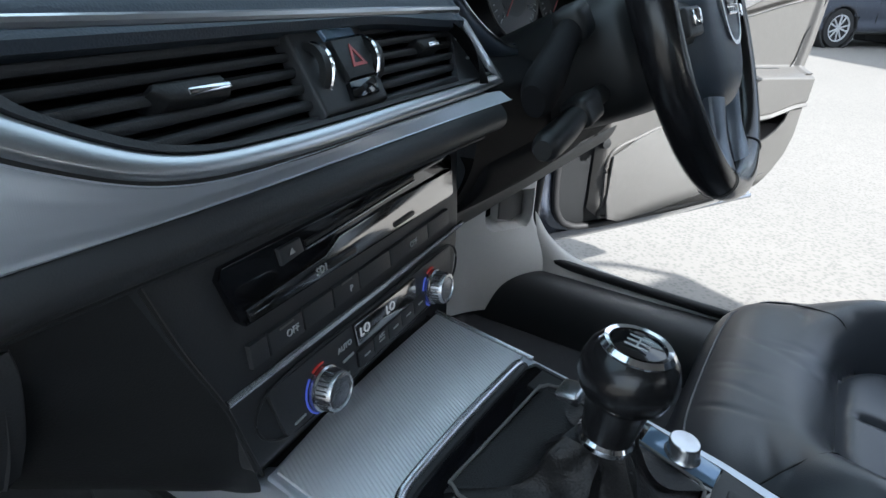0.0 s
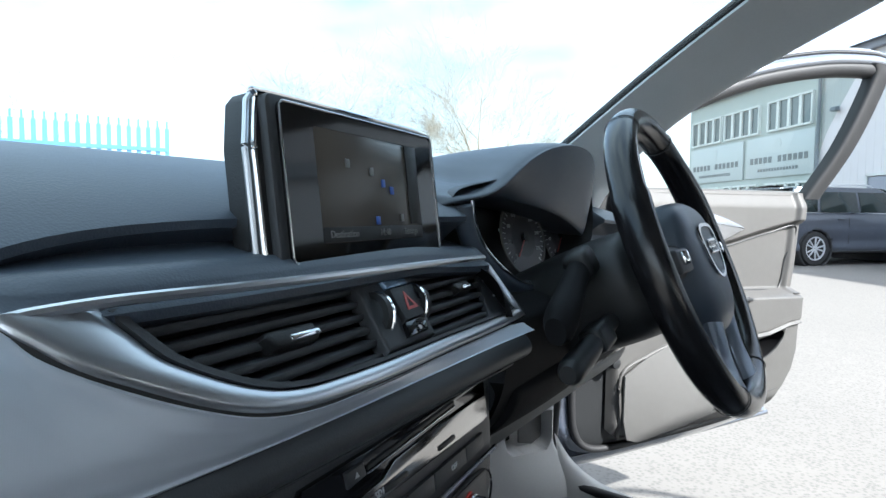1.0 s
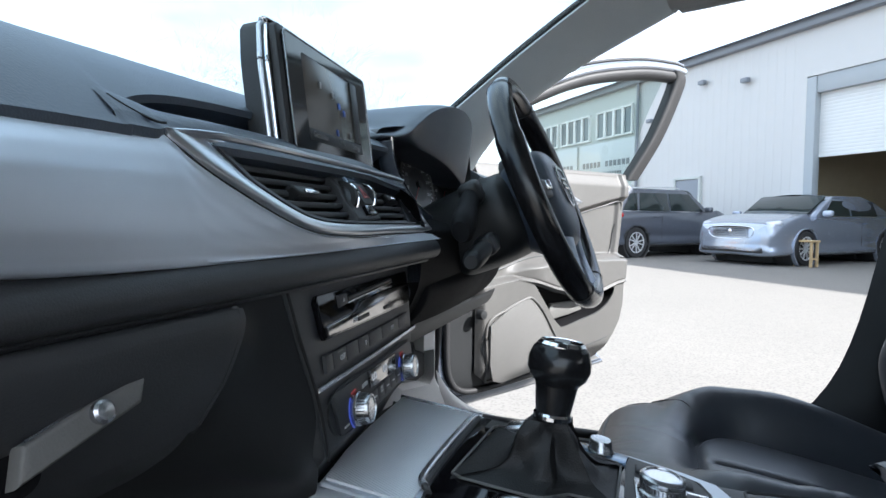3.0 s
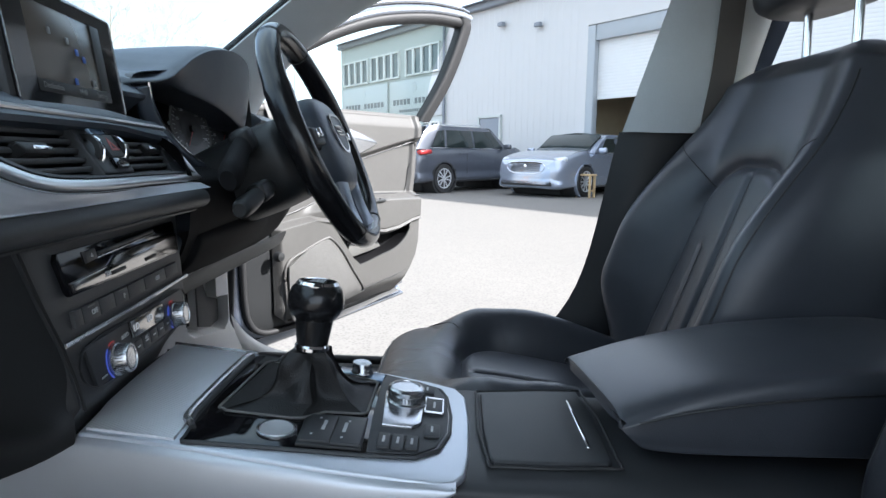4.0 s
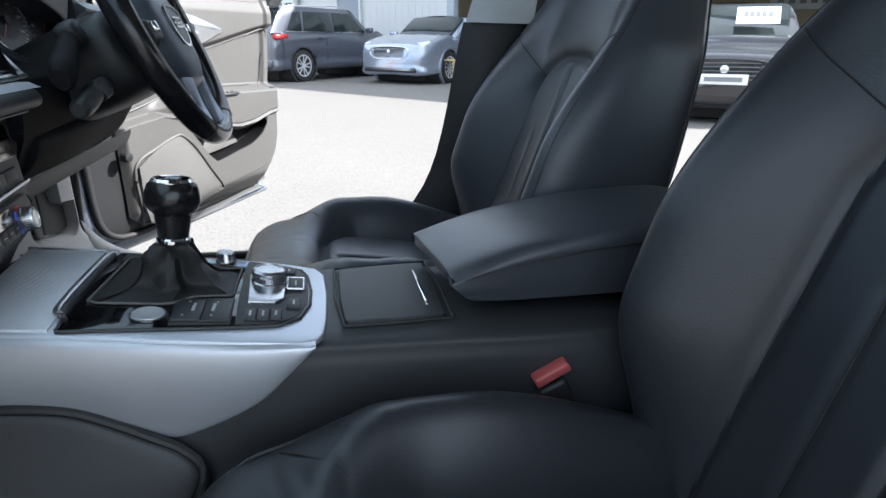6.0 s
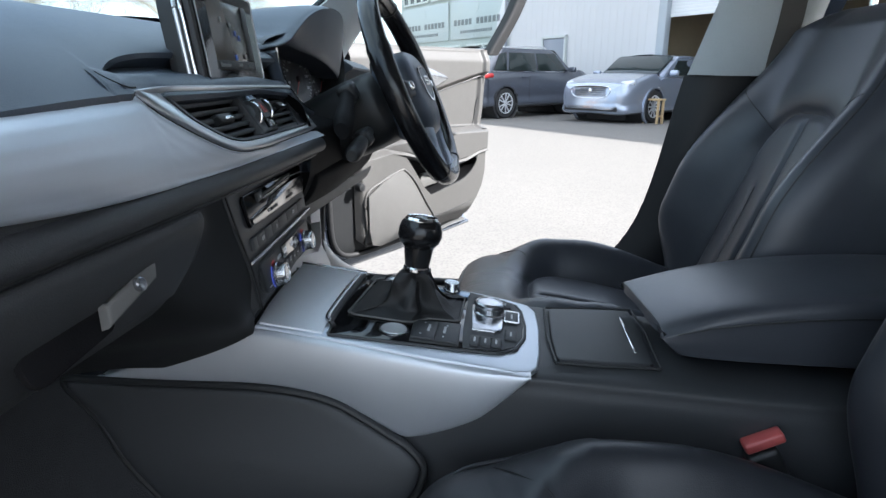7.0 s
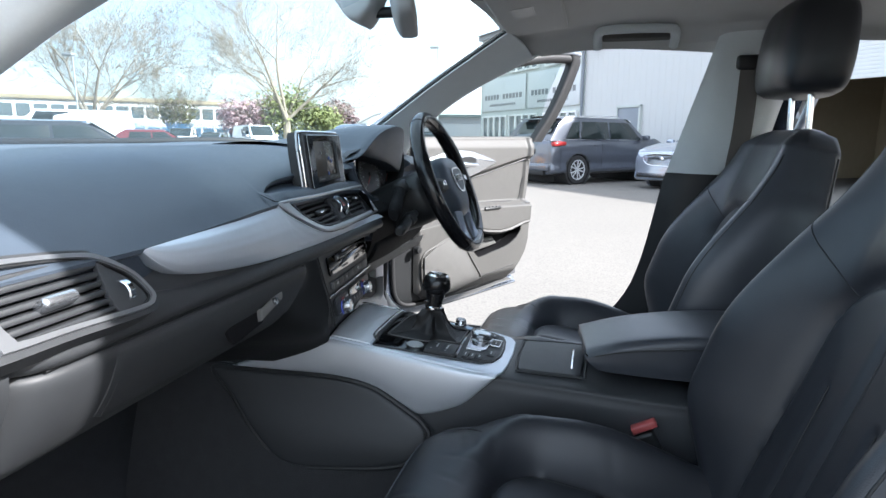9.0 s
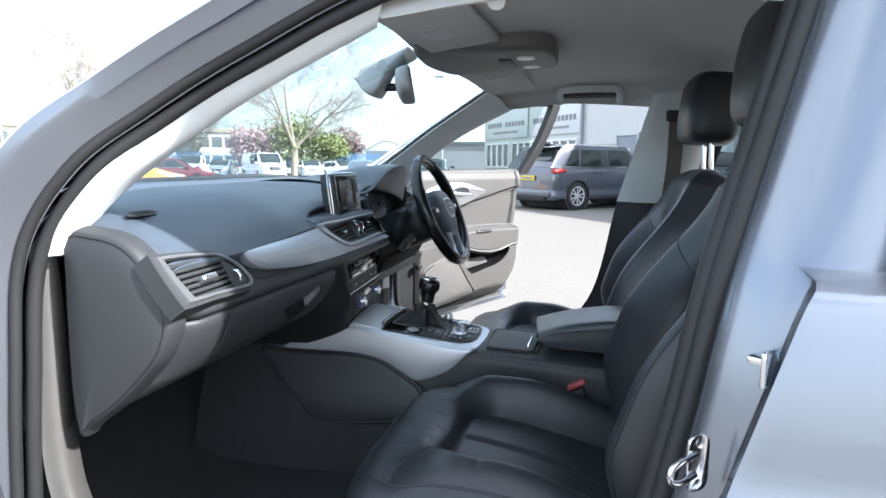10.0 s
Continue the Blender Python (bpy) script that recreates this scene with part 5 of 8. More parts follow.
part("cruise_stalk", loft([[(x, y + r * math.cos(2 * math.pi * k / 12), d + r * math.sin(2 * math.pi * k / 12)) for k in range(12)] for x, y, d, r in ((-0.07, -0.040, -0.090, 0.010), (-0.15, -0.048, -0.082, 0.010), (-0.21, -0.058, -0.080, 0.0125), (-0.250, -0.064, -0.080, 0.0125), (-0.262, -0.066, -0.080, 0.008))], 20, 24, True, True), BLACK, col, "", SW)
part("cruise_collar", box(0.044, 0.027, 0.026, (-0.163, -0.049, -0.080), 0.006, 3, (0, 0, 8)), BLACK, col, "black cruise collar", SW)

# ---- centre console ----
con = empty("centre_console", "centre console with aluminium sides and gloss black gear surround", "console")


def cl(y):
    """Left edge of the console's deck at y."""
    return -0.1160 - 0.0095 * bump01(-y / 0.30)


TOPM = Matrix.Translation((0, 0, 0.7068)) @ Matrix(((1, 0, 0, 0), (0, 1, 0, 0), (0, 0.12, 1, 0), (0, 0, 0, 1)))
REARM = Matrix.Translation((0, 0, 0.6824)) @ Matrix(((1, 0, 0, 0), (0, 1, 0, 0), (0, 0.045, 1, 0), (0, 0, 0, 1)))


def cz(y):
    """Height of the console's deck at y."""
    return 0.7068 + 0.12 * y


side = []
for y, zb, t in ((0.205, 0.6275, 0.629), (0.19, 0.6278, 0.635), (0.15, 0.628, 0.652), (0.10, 0.629, 0.672), (0.05, 0.6305, 0.689), (0.01, 0.632, 0.7045), (-0.02, 0.631, 0.7045), (-0.05, 0.628, 0.7010), (-0.088, 0.620, 0.6965), (-0.115, 0.608, 0.6932), (-0.140, 0.594, 0.6902), (-0.160, 0.584, 0.6878), (-0.176, 0.579, 0.6858), (-0.195, 0.583, 0.6836), (-0.225, 0.594, 0.680), (-0.26, 0.612, 0.6758), (-0.29, 0.640, 0.6722), (-0.316, 0.667, 0.6690)):
    x = cl(y)
    h = t - zb
    w = min(1, h / 0.08)
    side.append([(x + 0.016, y, t - 0.007 * w), (x + 0.007, y, t - 0.0042 * w), (x + 0.0015, y, t - 0.0030 * w), (x - 0.004, y, t - 0.0055 * w), (x - 0.006 - 0.001 * w, y, t - h * 0.14), (x - 0.007 - 0.002 * w, y, t - h * 0.38), (x - 0.007 - 0.002 * w, y, t - h * 0.68), (x - 0.006, y, zb + h * 0.06), (x - 0.002, y, zb)])
part("aluminium_side", solid(loft(side, 90, 36), 0.004), TRIM_SIDE, con, "fine-grained aluminium side trim")
# the ribbed tray cover ahead of the gear lever
tray = [(-0.1105, -0.004), (-0.06, 0.0065), (0.0, 0.0125), (0.060, 0.0160), (0.1005, 0.0180), (0.1015, -0.0700), (0.0, -0.0700), (-0.1105, -0.0780)]
part("tray_cover", slab(tray, 0.0035, 0.001), TRIM_RIB, con, "ribbed aluminium tray cover", TOPM @ pose(0, 0, -0.0005))
part("tray_edge", tube([(0.1035, 0.020, 0.0022), (0.1040, -0.03, 0.0022), (0.1045, -0.078, 0.0022)], 0.0024, 20, 8), SATIN, con, "satin tray edge", TOPM)
part("tray_handle", tube([(-0.086, -0.0815, 0.006), (-0.074, -0.0745, 0.0065), (-0.02, -0.0722, 0.0068), (0.04, -0.0722, 0.0068), (0.078, -0.0730, 0.0065), (0.087, -0.0745, 0.006)], 0.0036, 60, 10), SATIN, con, "satin pull edge", TOPM)
part("handle_gap", tube([(-0.092, -0.086, 0.004), (-0.072, -0.0785, 0.0040), (0.0, -0.0768, 0.0040), (0.090, -0.0775, 0.004)], 0.0030, 40, 8), BLACK, con, "", TOPM)
core = loft([[(cl(y) + 0.008, y, 0.45), (cl(y) + 0.006, y, cz(y) - 0.03), (cl(y) + 0.012, y, cz(y) - 0.009), (0.0, y, cz(y) - 0.008), (0.094, y, cz(y) - 0.009), (0.100, y, cz(y) - 0.03), (0.110, y, 0.45)] for y in (0.03, -0.06, -0.15, -0.25, -0.300)], 20, 30)
part("core", core, BLACK, con)
kick_line = [(0.245, 0.622), (0.20, 0.6265), (0.15, 0.627), (0.10, 0.628), (0.05, 0.6295), (0.0, 0.630), (-0.05, 0.626), (-0.09, 0.617), (-0.125, 0.600), (-0.155, 0.584), (-0.180, 0.570), (-0.196, 0.550), (-0.188, 0.520), (-0.165, 0.497), (-0.12, 0.480), (-0.05, 0.468), (0.02, 0.459), (0.065, 0.457), (0.098, 0.466), (0.125, 0.490), (0.165, 0.535), (0.205, 0.582)]
kick_rows = []
for k, off in ((1.04, 0.030), (1.0, 0.006), (0.985, -0.003), (0.95, -0.0065), (0.85, -0.0085), (0.5, -0.010), (0.02, -0.010)):
    kick_rows.append([(-0.124 + off - 0.024 * bump01((0.625 - (0.55 + (z - 0.55) * k)) / 0.12), 0.02 + (y - 0.02) * k, 0.55 + (z - 0.55) * k) for y, z in kick_line])
part("kick_panel", loft(kick_rows, 26, 120, True, True), DARK, con, "charcoal leatherette knee pad")
part("kick_edge", tube([(-0.124 - 0.024 * bump01((0.625 - z) / 0.12), 0.02 + (y - 0.02) * 1.015, 0.55 + (z - 0.55) * 1.02) for y, z in kick_line], 0.0050, 140, 8, True), BLACK, con, "black knee pad border")
part("tunnel_side", loft([[(-0.118, 0.40, 0.64), (-0.116, 0.15, 0.63), (-0.112, -0.05, 0.61), (-0.110, -0.20, 0.57), (-0.115, -0.45, 0.55)], [(-0.17, 0.40, 0.52), (-0.150, 0.15, 0.50), (-0.138, -0.05, 0.48), (-0.135, -0.20, 0.47), (-0.135, -0.45, 0.46)], [(-0.22, 0.40, 0.36), (-0.20, 0.15, 0.345), (-0.18, -0.05, 0.345), (-0.17, -0.20, 0.345), (-0.17, -0.45, 0.345)]], 12, 20), CARPET, con, "black tunnel carpet")
# aluminium deck and gloss black gear surround
deck = [(-0.1150, 0.000), (-0.05, 0.010), (0.06, 0.018), (0.1060, 0.020), (0.1070, -0.08), (0.1050, -0.16), (0.0985, -0.235), (0.0895, -0.285), (0.0790, -0.316), (0.058, -0.3270), (0.0, -0.3300), (-0.07, -0.3280), (-0.105, -0.3240), (-0.1205, -0.3150), (-0.1250, -0.297), (-0.1240, -0.20), (-0.1175, -0.085)]
part("aluminium_deck", slab(deck, 0.006, 0.0025, 3), TRIM, con, "aluminium deck round the gear lever", TOPM @ pose(0, 0, -0.0055))
sur = [(-0.1125, -0.0860), (-0.0690, -0.0800), (0.0, -0.0765), (0.080, -0.0760), (0.0980, -0.0840), (0.0965, -0.13), (0.0935, -0.18), (0.0850, -0.235), (0.0760, -0.272), (0.0640, -0.2990), (0.045, -0.3065), (0.0, -0.3110), (-0.040, -0.3100), (-0.074, -0.3000), (-0.0915, -0.280), (-0.0985, -0.236), (-0.1055, -0.158)]
part("gear_surround", slab(sur, 0.0035, 0.0015), PIANO, con, "piano black gear surround", TOPM)
part("surround_rim", tube(dense([(x, y, 0.0022) for x, y in sur]), 0.0020, 240, 8, True), DARK, con, "dark plate rim", TOPM)
part("rear_pad", slab([(0.0640, -0.2330), (0.0845, -0.2360), (0.0745, -0.273), (0.0625, -0.2965), (0.044, -0.3045), (0.0, -0.3085), (-0.040, -0.3075), (-0.072, -0.2980), (-0.0890, -0.279), (-0.0950, -0.238), (-0.030, -0.2345)], 0.0015, 0.0008), DARK, con, "charcoal control pad", TOPM @ pose(0, 0, 0.0032))
boot_o = [(-0.0490, -0.0925), (0.0720, -0.0985), (0.0790, -0.1030), (0.0830, -0.112), (0.0600, -0.2240), (0.0540, -0.2290), (-0.0220, -0.2285), (-0.0270, -0.2230), (-0.0320, -0.1900), (-0.0500, -0.1720), (-0.0535, -0.1600), (-0.0545, -0.1020)]
part("boot_frame", tube(dense([(x, y, 0.0055) for x, y in boot_o]), 0.0013, 260, 8, True), GREYPLAST, con, "grey boot frame", TOPM)
# round start button, key block, rotary controller
BUTTON = material("pale_satin_button", (0.58, 0.59, 0.61), 0.4, 0.45, vary=0.04, bump=0)
part("button_ring", lathe([(0.0158, 0), (0.0178, 0.001), (0.0178, 0.0028), (0.0160, 0.0030)], 40), SATIN, con, "satin button ring", TOPM @ pose(-0.0765, -0.155, 0.003))
part("start_button", lathe([(0, 0), (0.0155, 0), (0.0155, 0.002), (0.0145, 0.0034), (0.0115, 0.0030), (0, 0.0022)], 40), BUTTON, con, "round satin start button", TOPM @ pose(-0.0765, -0.155, 0.003))
part("key_block", slab([(-0.0465, -0.1735), (-0.0365, -0.1900), (-0.0335, -0.2310), (-0.0945, -0.2335), (-0.0985, -0.1770)], 0.003, 0.0012), BLACK, con, "", TOPM @ pose(0, 0, 0.003))
for y0, y1 in ((-0.1785, -0.2045), (-0.2055, -0.2315)):
    key = part("key", slab([(-0.0440, y0), (-0.0400 if y1 < -0.21 else -0.0440, y1), (-0.0920, y1 - 0.0005), (-0.0940, y0 - 0.0005)], 0.0030, 0.0012), DARK, con, "", TOPM @ pose(0, 0, 0.0052))
    ym = (y0 + y1) / 2 + (0.004 if y1 < -0.21 else -0.004)
    part("key_mark", box(0.018, 0.0030, 0.0006, (-0.064, ym, 0.0084)), WHITE_INK, key, "", TOPM)
    for x in (-0.051, -0.083):
        part("key_dot", box(0.0025, 0.0022, 0.0005, (x, (y0 + y1) / 2 + (0.002 if x > -0.06 else 0.004), 0.0083)), WHITE_INK, key, "", TOPM)
mp = part("control_plate", slab([(0.0320, -0.2410), (0.0290, -0.2835), (-0.034, -0.2825), (-0.0460, -0.2740), (-0.0475, -0.2460)], 0.004, 0.0015), SATIN, con, "satin plate under the rotary controller", TOPM @ pose(0, 0, 0.0045))
for x, y, sx, sy, framed in ((-0.0750, -0.2510, 0.027, 0.0118, 0), (-0.0745, -0.2637, 0.027, 0.0118, 0), (-0.0735, -0.2764, 0.025, 0.0118, 0), (-0.045, -0.2935, 0.026, 0.0150, 0), (0.010, -0.2940, 0.034, 0.0180, 1), (0.050, -0.2850, 0.020, 0.0160, 0), (0.057, -0.2560, 0.018, 0.028, 0)):
    k = part("control_key", box(sx, sy, 0.004, (x, y, 0.0058), 0.0018), DARK, con, "", TOPM)
    part("key_mark", box(sx * 0.42, 0.0022, 0.0006, (x, y, 0.0080)), WHITE_INK, k, "", TOPM)
    if framed:
        part("key_frame", tube(dense([(x - sx / 2, y - sy / 2, 0.0072), (x + sx / 2, y - sy / 2, 0.0072), (x + sx / 2, y + sy / 2, 0.0072), (x - sx / 2, y + sy / 2, 0.0072)]), 0.0014, 60, 6, True), SATIN, k, "satin key frame", TOPM)
RK = [(0, 0), (0.0235, 0), (0.0245, 0.002), (0.0245, 0.004), (0.022, 0.006), (0.0215, 0.015), (0.0225, 0.017), (0.0225, 0.021), (0.020, 0.0235), (0.017, 0.024), (0.0165, 0.0225), (0, 0.0225)]
RK_AT = TOPM @ pose(0.010, -0.265, 0.0075) @ Matrix.Diagonal((0.84, 0.84, 0.74, 1))
rk = part("rotary_controller", lathe(RK, 44), SATIN, con, "satin aluminium rotary controller", RK_AT)
part("controller_band", lathe([(0.0216, 0.0062), (0.0222, 0.007), (0.0222, 0.0145), (0.0216, 0.0152)], 44), SATIN, rk, "", RK_AT)
for k in range(36):
    part("grip_rib", box(0.0009, 0.0008, 0.007, (0, 0, 0), 0), DARK, rk, "", RK_AT @ Matrix.Rotation(radians(10 * k), 4, "Z") @ pose(0.0223, 0, 0.0108))
# parking brake and volume keys on the driver's side
# shares the gloss that is coloured with the sky's reflection
part("volume_pad", slab([(0.0660, -0.1800), (0.0925, -0.1820), (0.0850, -0.2350), (0.0640, -0.2330)], 0.0015, 0.0006), SKY_GLOSS, con, "glossy pad under the volume knob", TOPM @ pose(0, 0, 0.0032))
part("volume_knob", lathe([(0, 0), (0.0120, 0), (0.0128, 0.003), (0.0112, 0.005), (0.0110, 0.0125), (0.0100, 0.0145), (0, 0.0140)], 36), SATIN, con, "satin volume knob", TOPM @ pose(0.0765, -0.2085, 0.0045))
part("switch_well", slab([(0.0690, -0.0900), (0.0935, -0.0915), (0.0925, -0.1340), (0.0660, -0.1310)], 0.001), BLACK, con, "black switch well", TOPM @ pose(0, 0, 0.0036))
part("brake_switch", box(0.024, 0.020, 0.010, (0.0800, -0.1220, 0.0085), 0.003, 3, (-16, 0, 0)), SATIN, con, "satin parking brake switch", TOPM)

# gear lever
gear = empty("gear_lever", "black leather gear lever with chrome-ringed knob", "gear lever", (0.016, -0.160, 0.6865))
bt = []
for z, k, sx, sy, dy in ((0.004, 0, 0.99, 0.99, 0.0), (0.0065, 1, 0.93, 0.93, 0.0), (0.0090, 2, 0.78, 0.78, -0.002), (0.0140, 1, 0.56, 0.57, -0.004), (0.028, 2, 0.41, 0.38, -0.004), (0.044, 1, 0.33, 0.28, -0.004), (0.056, 1, 0.28, 0.23, -0.004)):
    bt.append([((x - 0.018) * sx * (1 + 0.03 * k * math.sin(5 * j)) + 0.002 * sx - 0.018 * (1 - sx), (y + 0.160) * sy + dy * 2 + 0.003 * math.sin(4 * j + k) * (k > 0), z + 0.12 * (y + 0.160) * sy) for j, (x, y) in enumerate(boot_o)])
boot_bm = loft(bt, 44, 110, True, True)
for v in boot_bm.verts:
    h = v.co.z - 0.12 * v.co.y
    a = math.atan2(v.co.y + 0.006, v.co.x + 0.010)
    f = bump01((h - 0.006) / 0.015) * (1 - bump01((h - 0.046) / 0.012))
    fold = 0.0045 * f * (math.sin(4 * a + 0.8 + 60 * h) + 0.6 * math.sin(7 * a - 90 * h))
    v.co.x += math.cos(a) * fold
    v.co.y += math.sin(a) * fold
part("boot", boot_bm, BOOT, gear, "creased black leather boot")
LV = pose(-0.022, -0.011, 0.0565, 6, 4, 0) @ Matrix.Scale(1.08, 4)
part("collar", lathe([(0.0148, 0.001), (0.0158, 0.002), (0.0158, 0.005), (0.0142, 0.007)], 32), CHROME, gear, "chrome collar", LV)
part("stem", lathe([(0.0142, 0.006), (0.0132, 0.016), (0.0138, 0.026), (0.018, 0.034)], 36), GLOSS, gear, "", LV)
part("knob", lathe([(0.0145, 0.027), (0.0185, 0.031), (0.0232, 0.036), (0.0258, 0.043), (0.0256, 0.051), (0.0228, 0.059), (0.0180, 0.0635)], 44), GLOSS, gear, "glossy black leather knob", LV)
part("knob_ring", lathe([(0.0196, 0.0610), (0.0198, 0.0630), (0.0175, 0.0655), (0.0150, 0.0650), (0.0155, 0.063)], 44), CHROME, gear, "chrome ring", LV)
part("shift_plate", lathe([(0, 0.0625), (0.0154, 0.0625), (0.0154, 0.0635), (0.0, 0.0652)], 36), PIANO, gear, "gloss black shift pattern cap", LV)
for k in range(-1, 2):
    part("shift_mark", box(0.0009, 0.012, 0.0006, (0.0050 * k, 0, 0.0655)), WHITE_INK, gear, "", LV)
part("shift_mark", box(0.0110, 0.0009, 0.0006, (0, 0, 0.0655)), WHITE_INK, gear, "", LV)

# storage lid and arm rest
rc = loft([[(-0.135 + (0.01 if y < -0.6 else 0), y, 0.42), (-0.124, y, zt - 0.06), (-0.119, y, zt - 0.018), (-0.106, y, zt - 0.003), (-0.02, y, zt), (0.085, y, zt - 0.003), (0.100, y, zt - 0.018), (0.106, y, zt - 0.06), (0.112, y, 0.42)] for y, zt in ((-0.10, 0.655), (-0.22, 0.660), (-0.285, 0.6650), (-0.322, 0.6660), (-0.36, 0.6640), (-0.45, 0.6600), (-0.60, 0.652), (-0.86, 0.648))], 20, 44)
part("rear_body", rc, DARK, con, "charcoal rear console body")
lid = part("storage_lid", slab([(-0.084, -0.3500), (-0.078, -0.3460), (-0.02, -0.3430), (0.064, -0.3440), (0.070, -0.348), (0.0800, -0.40), (0.0870, -0.4570), (0.02, -0.4615), (-0.072, -0.4580), (-0.0780, -0.452), (-0.0825, -0.40)], 0.005, 0.0025, 3), DARK, con, "charcoal storage lid", REARM @ pose(0, 0, -0.002))
part("lid_strip", box(0.108, 0.0036, 0.0024, (0.002, -0.4410, 0.0032), 0.0008), CHROME, lid, "chrome pull strip", REARM)
part("lid_frame", tube(dense([(-0.0905, -0.346, 0.001), (-0.02, -0.3385, 0.001), (0.0740, -0.340, 0.001), (0.0860, -0.40, 0.001), (0.0930, -0.462, 0.001), (0.02, -0.4675, 0.001), (-0.0820, -0.4640, 0.001), (-0.0890, -0.40, 0.001)]), 0.0016, 200, 8, True), BLACK, con, "", REARM)
arm = empty("arm_rest", "black leather centre arm rest, closed", "arm rest")
ar = []
for y, k, zb, zt in ((-0.447, 0.96, 0.690, 0.698), (-0.4485, 0.985, 0.680, 0.706), (-0.456, 1.0, 0.670, 0.711), (-0.53, 1.02, 0.667, 0.733), (-0.62, 1.04, 0.667, 0.749), (-0.72, 1.06, 0.668, 0.757), (-0.80, 1.05, 0.669, 0.757), (-0.83, 1.0, 0.672, 0.745)):
    m_ = zb + (zt - zb) * 0.62
    dx = 0.012
    nose = 0.017 * (1 - bump01((-y - 0.447) / 0.12))
    ar.append([(dx + x * k, y - nose * bump01((0.09 - x) / 0.19) - (0.020 * (m_ - zz) / (m_ - zb) if zz < m_ else 0.0) * (1 - bump01((-y - 0.447) / 0.06)), zz) for x, zz in ((-0.086, m_), (-0.083, zt - 0.010), (-0.066, zt - 0.002), (0, zt), (0.072, zt - 0.002), (0.090, zt - 0.010), (0.094, m_), (0.082, zb + 0.004), (0, zb), (-0.076, zb + 0.004), (-0.086, zb + 0.014))])
# lighter hide: the light on the pad is put into the colour
part("pad", loft(ar, 34, 66, True, True), HIDE_LIT, arm, "black leather pad")
part("seam", tube([(-0.0735, -0.480, 0.7015), (-0.0770, -0.53, 0.7150), (-0.0785, -0.62, 0.7280), (-0.0795, -0.72, 0.7345), (-0.0790, -0.80, 0.7350)], 0.0012, 30, 6), BLACK, arm)

# ---- front seats ----
def seat(name, label, dx, dy, lean, back, dz):
    """Leather front seat; dx, dy: middle of the cushion's front edge."""
    s = empty(name, label, "car seat", (dx, dy, dz), group="front seats")

    def groove(d, w=0.005):
        return math.exp(-(d / w) ** 2)

    # ---- cushion: a horseshoe roll round a sunken insert ----
    rng = random.Random(int(1000 * abs(dx)))
    folds = [(rng.choice((-1, 1)) * rng.uniform(0.13, 0.20), rng.uniform(-0.34, -0.09), rng.uniform(-0.5, 0.5), rng.uniform(0.02, 0.045)) for _ in range(15)]
    folds += [(rng.uniform(-0.12, 0.12), rng.uniform(-0.13, -0.05), 1.57 + rng.uniform(-0.4, 0.4), rng.uniform(0.02, 0.04)) for _ in range(8)]

    def crease(x, y):
        """Short soft folds across the roll."""
        z = 0.0
        for fx, fy, a, ln in folds:
            u, v = (x - fx) * math.cos(a) + (y - fy) * math.sin(a), (y - fy) * math.cos(a) - (x - fx) * math.sin(a)
            if abs(v) < 0.02 and abs(u) < 0.12:
                z += math.exp(-(v / 0.0048) ** 2 - (u / ln) ** 2)
        return 0.0014 * z

    def half(y):
        nose = min(1, max(0, -y / 0.15))
        return 0.150 + 0.108 * (1 - (1 - nose) ** 2.6) ** (1 / 2.6) - 0.014 * bump01((-y - 0.3) / 0.25)

    def ring_dist(x, y):
        """Distance outside the insert's rounded front and sides."""
        r, hx, fy = 0.075, 0.138 + 0.006 * bump01((-y - 0.2) / 0.3), -0.158
        qx, qy = abs(x) - hx + r, (y - fy) + r
        return math.hypot(max(qx, 0), max(qy, 0)) + min(max(qx, qy), 0) - r

    def cushion_z(x, y):
        d = ring_dist(x, y)
        insert = 0.578 - 0.085 * bump01((-y - 0.10) / 0.60) + 0.006 * bump01(-d / 0.02) - 0.012 * bump01((-y - 0.3) / 0.2) * (1 - (x / 0.15) ** 2)
        insert -= 0.007 * groove(x - 0.004, 0.006) * bump01((-d - 0.008) / 0.02)
        crest = 0.602 + 0.046 * bump01((-y - 0.07) / 0.13) * bump01(abs(x) / 0.18) - 0.075 * bump01((-y - 0.26) / 0.30)
        roll = insert + (crest - insert) * (1 - (1 - min(1, max(0, d) / 0.062)) ** 2.2)
        top = (insert if d < 0 else roll) - 0.008 * groove(d, 0.006) - crease(x, y)
        q = min(1, abs(x) / half(y))
        side = max(0.0, 1 - q ** 7.5) ** (1 / 2.4)
        front = (1 - max(0.0, 1 + y / 0.085) ** 2.4) ** (1 / 2.4) if y > -0.085 else 1
        return 0.475 + (top - 0.475) * side * (0.30 + 0.70 * front)

    us = [math.sin(math.pi / 2 * (-1 + 2 * k / 150)) * 0.5 + 0.5 * (-1 + 2 * k / 150) for k in range(151)]
    rows = []
    for i in range(130):
        y = -0.56 * (i / 129) ** 1.25
        w = half(y)
        front = (1 - max(0.0, 1 + y / 0.085) ** 2.4) ** (1 / 2.4) if y > -0.085 else 1
        row = [(u * w, y, cushion_z(u * w, y)) for u in us]
        rows.append([(-w * 0.99, y - 0.004, 0.40 + 0.05 * (1 - front)), (-w * 1.0, y, 0.46 + 0.02 * (1 - front))] + row + [(w * 1.0, y, 0.46 + 0.02 * (1 - front)), (w * 0.99, y - 0.004, 0.40 + 0.05 * (1 - front))])
    rows.insert(0, [(x * 0.97, 0.0, 0.455 + (z - 0.455) * 0.3) for x, y, z in rows[0]])
    rows.insert(0, [(x * 0.94, -0.02, 0.40) for x, y, z in rows[0]])
